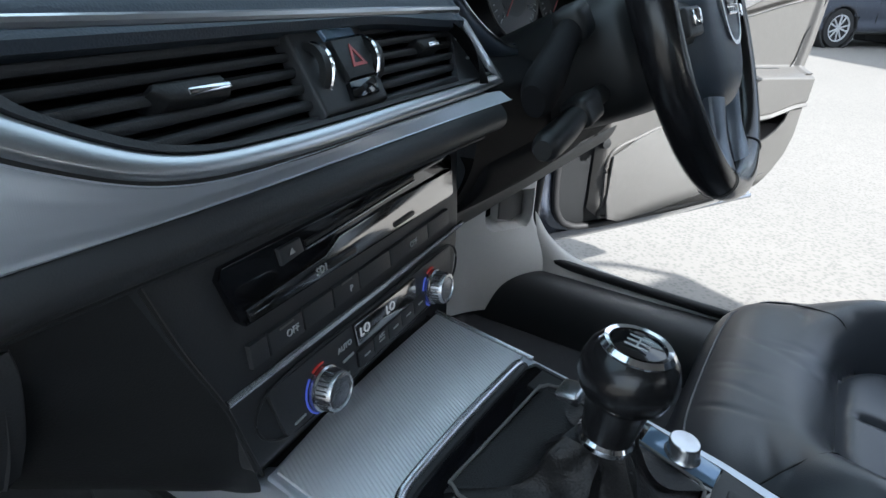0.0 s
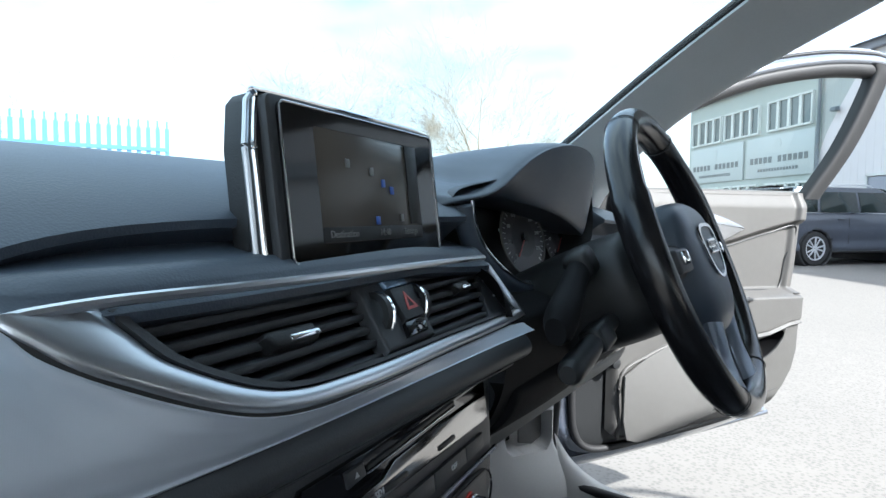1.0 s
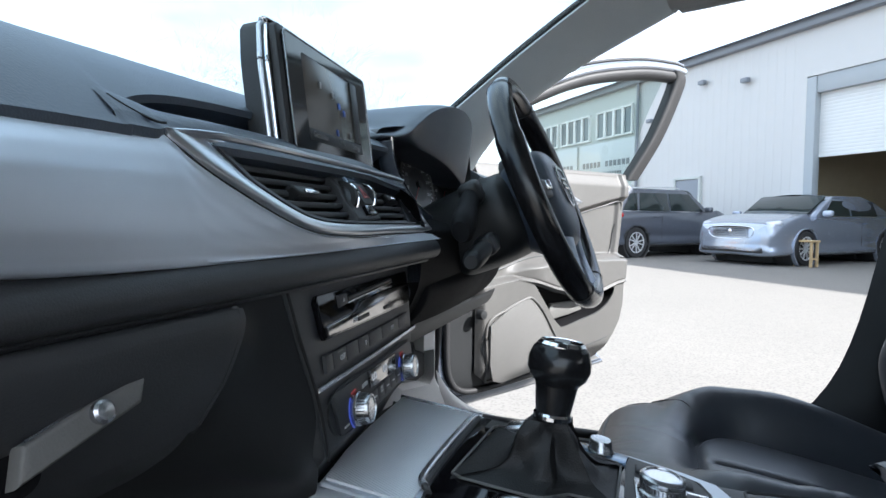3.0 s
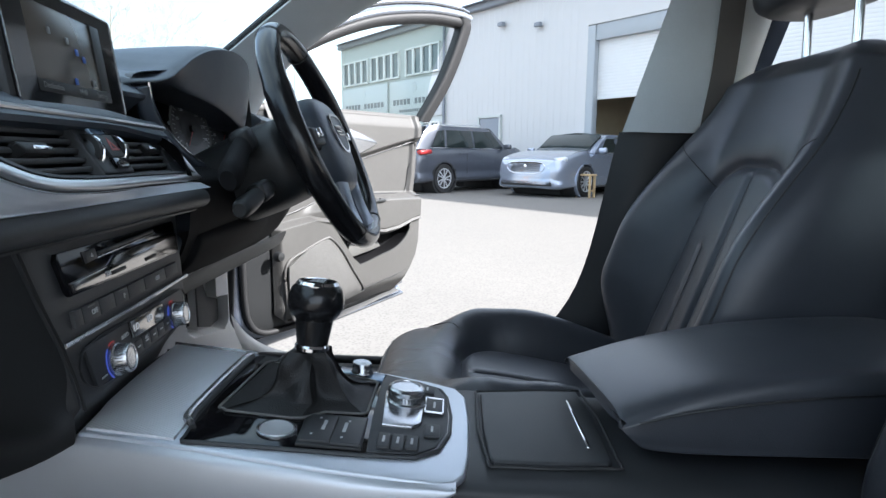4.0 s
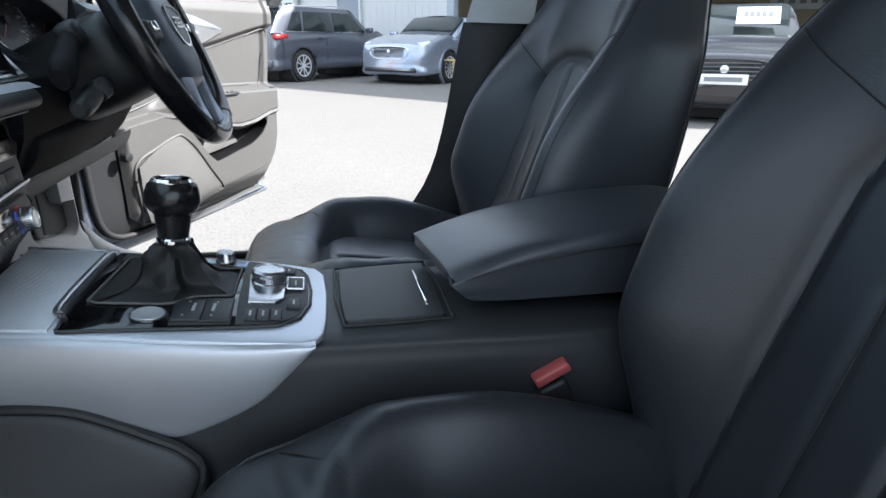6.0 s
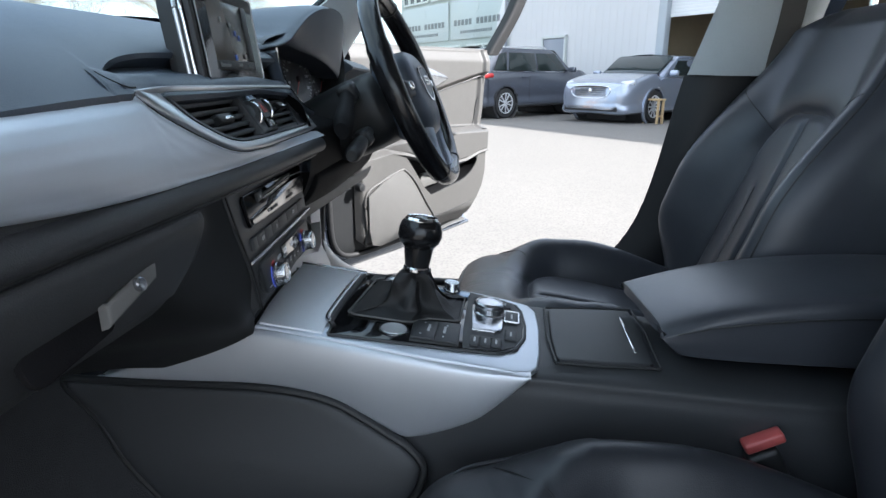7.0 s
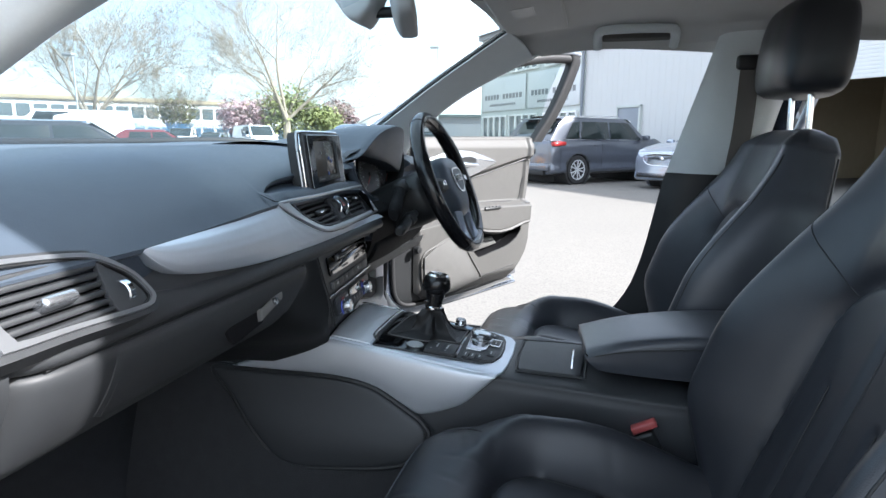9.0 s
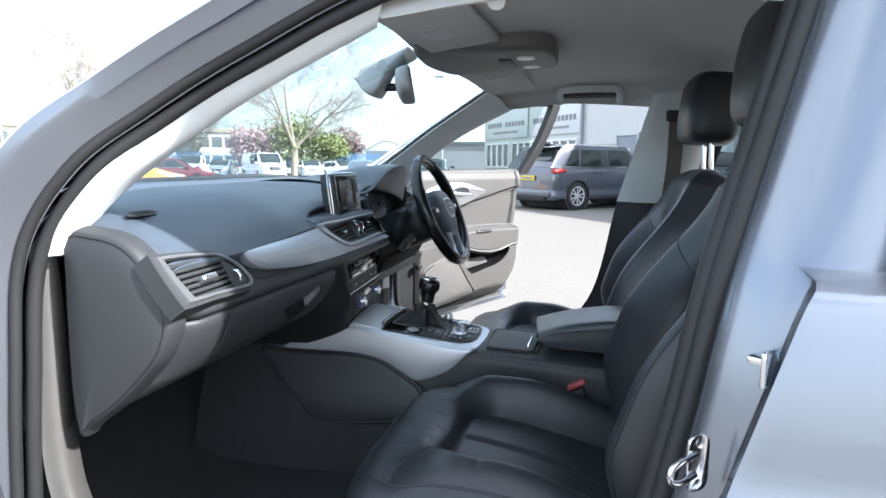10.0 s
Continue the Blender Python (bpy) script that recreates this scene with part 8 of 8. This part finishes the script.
    part("rear_bumper", box(0.20, width * 0.86, 0.20, (-L + 0.03, 0, base + 0.16), 0.06, 3), color, c)
    part("rear_diffuser", box(0.18, width * 0.70, 0.14, (-L + 0.02, 0, base + 0.03), 0.04, 3), TYRE, c)
    part("rear_window", slab(rounded(width * 0.66, (height - belt) * 0.62, 0.06), 0.02), CARGLASS, c, "", Matrix.Translation(((cab[0] + cab[1]) / 2 - 0.03, 0, (belt + height) / 2)) @ Matrix.Rotation(radians(-90), 4, "Z") @ Matrix.Rotation(math.atan2(height - belt, cab[1] - cab[0]), 4, "X"))
    pl = part("rear_plate", box(0.015, 0.52, 0.115, (-L - 0.045, 0, belt - 0.28), 0.004), PLATE_Y, c, "yellow number plate with bars")
    part("plate_bar", box(0.006, 0.40, 0.05, (-L - 0.052, 0, belt - 0.28)), INK, pl)
    gr = part("front_grille", box(0.08, width * 0.46, 0.24, (L - 0.04, 0, bonnet - 0.32), 0.03, 3), TYRE, c, "dark front grille")
    for j in range(5):
        part("grille_bar", box(0.03, width * 0.40, 0.010, (L + 0.006, 0, bonnet - 0.41 + 0.045 * j)), GREYPLAST, gr)
    part("grille_frame", tube([(L + 0.004, -width * 0.23, bonnet - 0.22), (L + 0.004, width * 0.23, bonnet - 0.22), (L - 0.0, width * 0.20, bonnet - 0.43), (L - 0.0, -width * 0.20, bonnet - 0.43)], 0.010, 40, 8, True), CHROME if light else TYRE, gr)
    part("lower_intake", box(0.10, width * 0.74, 0.13, (L - 0.05, 0, base + 0.12), 0.03, 3), TYRE, c, "dark lower intake")
    part("badge", lathe([(0, 0), (0.045, 0), (0.045, 0.012), (0.03, 0.02), (0, 0.02)], 24), CHROME, gr, "plain round badge", pose(L + 0.006, 0, bonnet - 0.30, 0, 90, 0))
    if light:
        return c
    fp = part("front_plate", box(0.015, 0.52, 0.115, (L + 0.030, 0, base + 0.34), 0.004), front_plate, c, "number plate with bars")
    part("plate_bar", box(0.006, 0.40, 0.05, (L + 0.037, 0, base + 0.34)), INK, fp)
    return c


def facing(x, y, deg):
    return pose(x, y, 0, 0, 0, deg)


SUVP = paint("slate_grey_paint", (0.105, 0.115, 0.14))
car("suv", "slate grey family SUV parked by the workshop", SUVP, facing(15.5, -0.37, -43), 4.5, 1.84, 1.66, 1.08, 1.08, 0.26, (-2.16, -1.72, 0.42, 1.20), 0.355, (-1.42, 1.26), spoiler=True)
XFP = paint("pale_blue_silver_paint", (0.34, 0.38, 0.46), 0.6)
car("saloon", "pale silver-blue saloon parked nose out", XFP, facing(14.50, -3.60, 136.5), 4.96, 1.88, 1.46, 0.98, 0.98, 0.20, (-1.85, -0.85, 0.35, 1.15), 0.345, (-1.45, 1.46), light=True)
BLKP = paint("black_paint", (0.010, 0.010, 0.014), 0.0)
car("hatchback", "black hatchback with a price card behind the windscreen", BLKP, facing(7.3, -6.15, 144), 4.3, 1.78, 1.43, 0.93, 0.93, 0.18, (-1.9, -1.35, 0.3, 1.15), 0.32, (-1.30, 1.30))
card = empty("price_card", "white price card behind the hatchback's windscreen", "card", facing(7.3, -6.15, 144))
CARDM = pose(0.86, 0.30, 1.20, 0, 0, 0) @ Matrix.Rotation(radians(90), 4, "Z") @ Matrix.Rotation(radians(38), 4, "X")
part("sheet", box(0.50, 0.34, 0.004, (0, 0, 0.05), 0.001), WHITEP, card, "", CARDM)
for k in range(5):
    part("print_bar", box(0.05, 0.10, 0.002, (-0.14 + 0.07 * k, 0.02, 0.0535)), INK, card, "", CARDM)
REDP = paint("dark_teal_grey_paint", (0.06, 0.09, 0.10))
car("coupe", "dark green-grey hatchback with red tail lamps", REDP, facing(27.5, 7.6, 10), 4.3, 1.78, 1.45, 0.95, 0.95, 0.2, (-1.95, -1.25, 0.3, 1.15), 0.32, (-1.3, 1.3))
ORAP, DKP = paint("orange_paint", (0.75, 0.33, 0.03), 0.0), paint("dark_grey_paint", (0.03, 0.035, 0.04))
WHP, RDP = paint("white_paint_car", (0.75, 0.76, 0.77), 0.0), paint("red_paint_car", (0.13, 0.025, 0.03), 0.0)


def at_bearing(deg, dist, turn):
    return facing(-1.4 + dist * math.cos(radians(deg)), -0.6 + dist * math.sin(radians(deg)), turn)


car("estate_car", "dark estate car with an orange lower body, parked side on", ORAP, at_bearing(46.0, 17.0, -44), 4.6, 1.8, 1.45, 0.95, 0.92, 0.22, (-2.1, -1.7, 0.4, 1.2), 0.32, (-1.35, 1.35), top=DKP)
car("red_car", "dark red hatchback in the far row", RDP, at_bearing(39.6, 33, -50), 4.2, 1.75, 1.45, 0.95, 0.93, 0.2, (-1.95, -1.3, 0.3, 1.1), 0.31, (-1.25, 1.25))
car("pickup_car", "white pickup in the far row", WHP, at_bearing(37.6, 48, 205), 4.9, 1.85, 1.75, 1.1, 1.1, 0.3, (-0.9, -0.7, 0.4, 1.1), 0.36, (-1.5, 1.5))
car("small_car", "silver hatchback in the far row", XFP, at_bearing(35.2, 50, 200), 4.0, 1.75, 1.48, 0.95, 0.93, 0.2, (-1.9, -1.4, 0.3, 1.1), 0.31, (-1.25, 1.25))
car("panel_van", "white panel van in the far row", WHP, at_bearing(31.6, 45.5, 230), 4.9, 1.95, 1.97, 1.15, 1.15, 0.25, (-2.4, -2.35, 1.0, 1.75), 0.33, (-1.5, 1.5), van=True)
car("white_car", "white hatchback in the far row", WHP, at_bearing(27.4, 52, 215), 4.2, 1.75, 1.45, 0.95, 0.93, 0.2, (-1.95, -1.4, 0.3, 1.1), 0.31, (-1.25, 1.25))
car("white_car", "white hatchback in the far row", WHP, at_bearing(24.6, 53, 235), 4.2, 1.75, 1.45, 0.95, 0.93, 0.2, (-1.95, -1.4, 0.3, 1.1), 0.31, (-1.25, 1.25))
car("large_van", "white high-roofed van in the far row", WHP, at_bearing(46.0, 36, 135), 5.6, 2.0, 2.4, 1.25, 1.3, 0.3, (-2.7, -2.65, 1.3, 2.1), 0.36, (-1.7, 1.7), van=True)

# ---- fence, far buildings, lamp posts ----
BLUEP = material("blue_painted_steel", (0.07, 0.19, 0.36), 0.5, bump=0)
fence = empty("palisade_fence", "tall blue steel palisade fence", "fence", (0, 0, 0))
pal = merge(box(0.065, 0.015, 2.36, (0, 0, 1.17)), box(0.03, 0.014, 0.14, (0, 0, 2.40)))
pal_me = bpy.data.meshes.new("paling")
pal.to_mesh(pal_me)
pal.free()
pal_me.materials.append(BLUEP)
FA, FB = (38.0, 52.0), (66.0, 22.0)
fa = math.degrees(math.atan2(FB[1] - FA[1], FB[0] - FA[0]))
flen = math.dist(FA, FB)
for j in range(290):
    o = new("paling", pal_me)
    f = j / 289
    o.matrix_world = pose(FA[0] + (FB[0] - FA[0]) * f, FA[1] + (FB[1] - FA[1]) * f, 0, 0, 0, fa)
    o.parent = fence
for z in (0.5, 2.0):
    part("rail", box(flen, 0.05, 0.06, ((FA[0] + FB[0]) / 2, (FA[1] + FB[1]) / 2, z), 0, 1, (0, 0, fa)), BLUEP, fence)
near_fence = empty("palisade_fence", "blue steel palisade fence along the yard's edge", "fence", (0, 0, 0))
NA, NB = (-0.6, 11.6), (5.4, 8.95)
na = math.degrees(math.atan2(NB[1] - NA[1], NB[0] - NA[0]))
for j in range(48):
    o = new("paling", pal_me)
    o.matrix_world = pose(NA[0] + (NB[0] - NA[0]) * j / 47, NA[1] + (NB[1] - NA[1]) * j / 47, 0, 0, 0, na)
    o.parent = near_fence
for z in (0.5, 2.0):
    part("rail", box(math.dist(NA, NB), 0.05, 0.06, ((NA[0] + NB[0]) / 2, (NA[1] + NB[1]) / 2, z), 0, 1, (0, 0, na)), BLUEP, near_fence)
far = empty("school_block", "long low white building with rows of windows", "building", at_bearing(43.0, 84, -42))
part("wall", box(44, 8, 5.2, (0, 0, 2.6)), WHITEP, far)
part("roof_edge", box(44.6, 8.6, 0.45, (0, 0, 5.3), 0.05), TANWALL, far)
for j in range(28):
    for z in (1.5, 3.9):
        w = part("window", box(1.25, 0.1, 1.3, (-21.3 + 1.58 * j, -4.03, z)), WINGLASS, far)
shed = empty("far_shed", "dark far shed with a pitched roof", "building", at_bearing(20.2, 74, 20))
part("wall", box(5, 5, 2.8, (0, 0, 1.4)), GREYDOOR, shed)
part("roof", loft([[(-2.7, -2.8, 2.8), (-2.7, 0, 4.0), (-2.7, 2.8, 2.8)], [(2.7, -2.8, 2.8), (2.7, 0, 4.0), (2.7, 2.8, 2.8)]], 4, 12), REDP, shed)
shed2 = empty("far_warehouse", "low dark far warehouse", "building", at_bearing(13.0, 70, 10))
part("wall", box(10, 12, 3.4, (0, 0, 1.7)), GREYDOOR, shed2)
part("roof", box(10.5, 12.5, 0.3, (0, 0, 3.5)), REDP, shed2)
POST = material("galvanised_post", (0.42, 0.43, 0.44), 0.5, 0.5, bump=0.05)
for az, d, hgt in ((45.3, 55, 7.2), (14.9, 60, 9.8), (51.2, 60, 11.4), (50.7, 85, 12.2)):
    lp = empty("street_lamp", "tall grey steel lamp post", "street lamp", at_bearing(az, d, 0), group="lamp posts")
    part("post", tube([(0, 0, 0), (0, 0, hgt * 0.5), (0, 0, hgt)], 0.10, 6, 10, False, 1.0, lambda f: 1 - 0.4 * f), POST, lp)
    part("lamp_head", box(0.5, 0.9, 0.2, (0, 0.3, hgt), 0.05), POST, lp)

# ---- trees ----
BARK = material("pale_bark", (0.33, 0.28, 0.215), 0.9, vary=0.3, grain=8, bump=0.4, bump_scale=20)


def bare_tree(name, label, at, height, spread, seed, depth=7):
    """Trunk with limbs that fork down to twigs."""
    rng = random.Random(seed)
    t = empty(name, label, "tree", at)
    V, F = [], []

    def limb(p, d, length, r, sides):
        q = p + d * length
        a = d.cross(Vector((0.3, 0.9, 0.1))).normalized()
        b = d.cross(a)
        i0 = len(V)
        for pt, rr in ((p, r), (q, r * 0.72)):
            V.extend(pt + (a * math.cos(2 * math.pi * k / sides) + b * math.sin(2 * math.pi * k / sides)) * rr for k in range(sides))
        F.extend((i0 + k, i0 + (k + 1) % sides, i0 + sides + (k + 1) % sides, i0 + sides + k) for k in range(sides))
        return q

    def turned(d, ang):
        """A direction at an angle from d, at a chance bearing round it."""
        side = d.orthogonal().normalized()
        side.rotate(Matrix.Rotation(rng.uniform(0, 2 * math.pi), 3, d))
        return (d * math.cos(ang) + side * math.sin(ang) * spread + Vector((0, 0, 0.03))).normalized()

    def grow(p, d, length, r, lev):
        for k in range(3):
            d = (d + Vector((rng.uniform(-0.13, 0.13), rng.uniform(-0.13, 0.13), rng.uniform(-0.02, 0.09)))).normalized()
            p = limb(p, d, length / 3, r, 7 if lev < 2 else (5 if lev < 3 else 3))
            r *= 0.84
            if k < 2 and lev < depth:
                grow(p, turned(d, rng.uniform(0.45, 0.95)), length * rng.uniform(0.45, 0.72), max(r * rng.uniform(0.36, 0.56), 0.009), lev + 1)
        if lev < depth:
            for k in range(2):
                grow(p, turned(d, rng.uniform(0.22, 0.62)), length * rng.uniform(0.62, 0.84), max(r * rng.uniform(0.6, 0.8), 0.009), lev + 1)

    me = bpy.data.meshes.new("branch_crown")
    base = height * 0.17
    p = limb(Vector((0, 0, -0.1)), Vector((0, 0, 1)), base, height * 0.026, 10)
    me_t = bpy.data.meshes.new("trunk")
    me_t.from_pydata([tuple(v) for v in V], [], F)
    me_t.materials.append(BARK)
    V.clear()
    F.clear()
    for k in range(5):
        a = 2 * math.pi * k / 5 + rng.uniform(-0.4, 0.4)
        lean = rng.uniform(0.25, 0.9)
        grow(p, Vector((math.cos(a) * lean, math.sin(a) * lean, 1)).normalized(), height * rng.uniform(0.28, 0.36), height * 0.012, 1)
    me.from_pydata([tuple(v) for v in V], [], F)
    me.materials.append(BARK)
    for nm, mm in (("trunk", me_t), ("branch_crown", me)):
        o = new(nm, mm)
        o.parent = t
    return t


bare_tree("bare_tree", "large bare spring tree with fine twigs", at_bearing(28.8, 62, 0), 17.0, 1.2, 3, 7)
bare_tree("bare_tree", "spreading bare tree behind the far cars", at_bearing(44.4, 66, 0), 15.5, 1.15, 8, 7)
bare_tree("bare_tree", "smaller bare tree by the white building", at_bearing(38.4, 70, 0), 8.5, 1.2, 12, 6)
bare_tree("bare_tree", "bare tree far behind the yard", at_bearing(69.3, 60, 0), 13.0, 1.2, 21, 6)


def leafy(name, label, at, radius, height, color, seed, count=2600):
    """A bush or small tree: short trunk and a crown of many small leaf clumps with gaps."""
    rng = random.Random(seed)
    t = empty(name, label, "tree", at)
    part("trunk", tube([(0, 0, -0.1), (0.1, 0, height * 0.3), (0, 0.1, height * 0.6)], radius * 0.07, 8, 8, False, 1.0, lambda f: 1 - 0.5 * f), BARK, t)
    V, F = [], []
    lobes = [(Vector((rng.uniform(-0.6, 0.6) * radius, rng.uniform(-0.5, 0.5) * radius, height * rng.uniform(0.35, 0.72))), radius * rng.uniform(0.35, 0.55)) for _ in range(9)]
    for _ in range(count):
        c, r = rng.choice(lobes)
        d = Vector((rng.gauss(0, 1), rng.gauss(0, 1), rng.gauss(0, 0.8))).normalized()
        p = c + d * r * rng.uniform(0.55, 1.08)
        s = rng.uniform(0.10, 0.26)
        a = Vector((rng.gauss(0, 1), rng.gauss(0, 1), rng.gauss(0, 1))).normalized()
        b = a.orthogonal().normalized()
        i0 = len(V)
        V += [p - a * s, p + b * s * 0.6, p + a * s, p - b * s * 0.6]
        F.append((i0, i0 + 1, i0 + 2, i0 + 3))
    me = bpy.data.meshes.new("crown")
    me.from_pydata([tuple(v) for v in V], [], F)
    me.materials.append(color)
    o = new("crown", me)
    o.parent = t
    return t


GREEN = material("spring_leaf_green", (0.24, 0.26, 0.09), 0.6, vary=0.5, grain=2, bump=0, space="Object")
PINK = material("cherry_blossom_pink", (0.52, 0.36, 0.37), 0.7, vary=0.3, grain=2, bump=0)
PURPLE = material("copper_leaf", (0.24, 0.15, 0.15), 0.6, vary=0.4, grain=2, bump=0)
OLIVE = material("thin_olive_leaf", (0.20, 0.19, 0.09), 0.7, vary=0.4, grain=2, bump=0)
leafy("green_bush", "broad yellow-green spring bush", at_bearing(28.8, 66, 0), 4.2, 6.6, GREEN, 5, 4200)
leafy("green_bush", "yellow-green spring bush by the fence", at_bearing(25.2, 68, 0), 3.2, 5.2, GREEN, 6, 3000)
leafy("cherry_tree", "pink blossoming cherry tree", at_bearing(32.6, 66, 0), 3.4, 6.4, PINK, 7, 3000)
leafy("copper_tree", "small copper-leaved tree by the fence", at_bearing(24.0, 72, 0), 3.0, 6.6, PURPLE, 9, 2200)
leafy("olive_tree", "thinly leaved tree by the white building", at_bearing(37.6, 70, 0), 3.2, 6.5, OLIVE, 11, 1200)

# ---- small things in the yard ----
PINE = material("pale_pine", (0.46, 0.33, 0.18), 0.7, vary=0.2, grain=20, bump=0.15)
ts = empty("wooden_stool", "small pale wooden stool standing by the saloon", "stool", pose(12.63, -3.23, 0, 0, 0, 40))
part("top", box(0.42, 0.24, 0.04, (0, 0, 0.50), 0.01), PINE, ts, "pale wooden top")
for x in (-0.17, 0.17):
    for y in (-0.08, 0.08):
        part("leg", box(0.045, 0.045, 0.48, (x, y, 0.24), 0.006), PINE, ts)
    part("stretcher", box(0.03, 0.16, 0.035, (x, 0, 0.16), 0.005), PINE, ts)
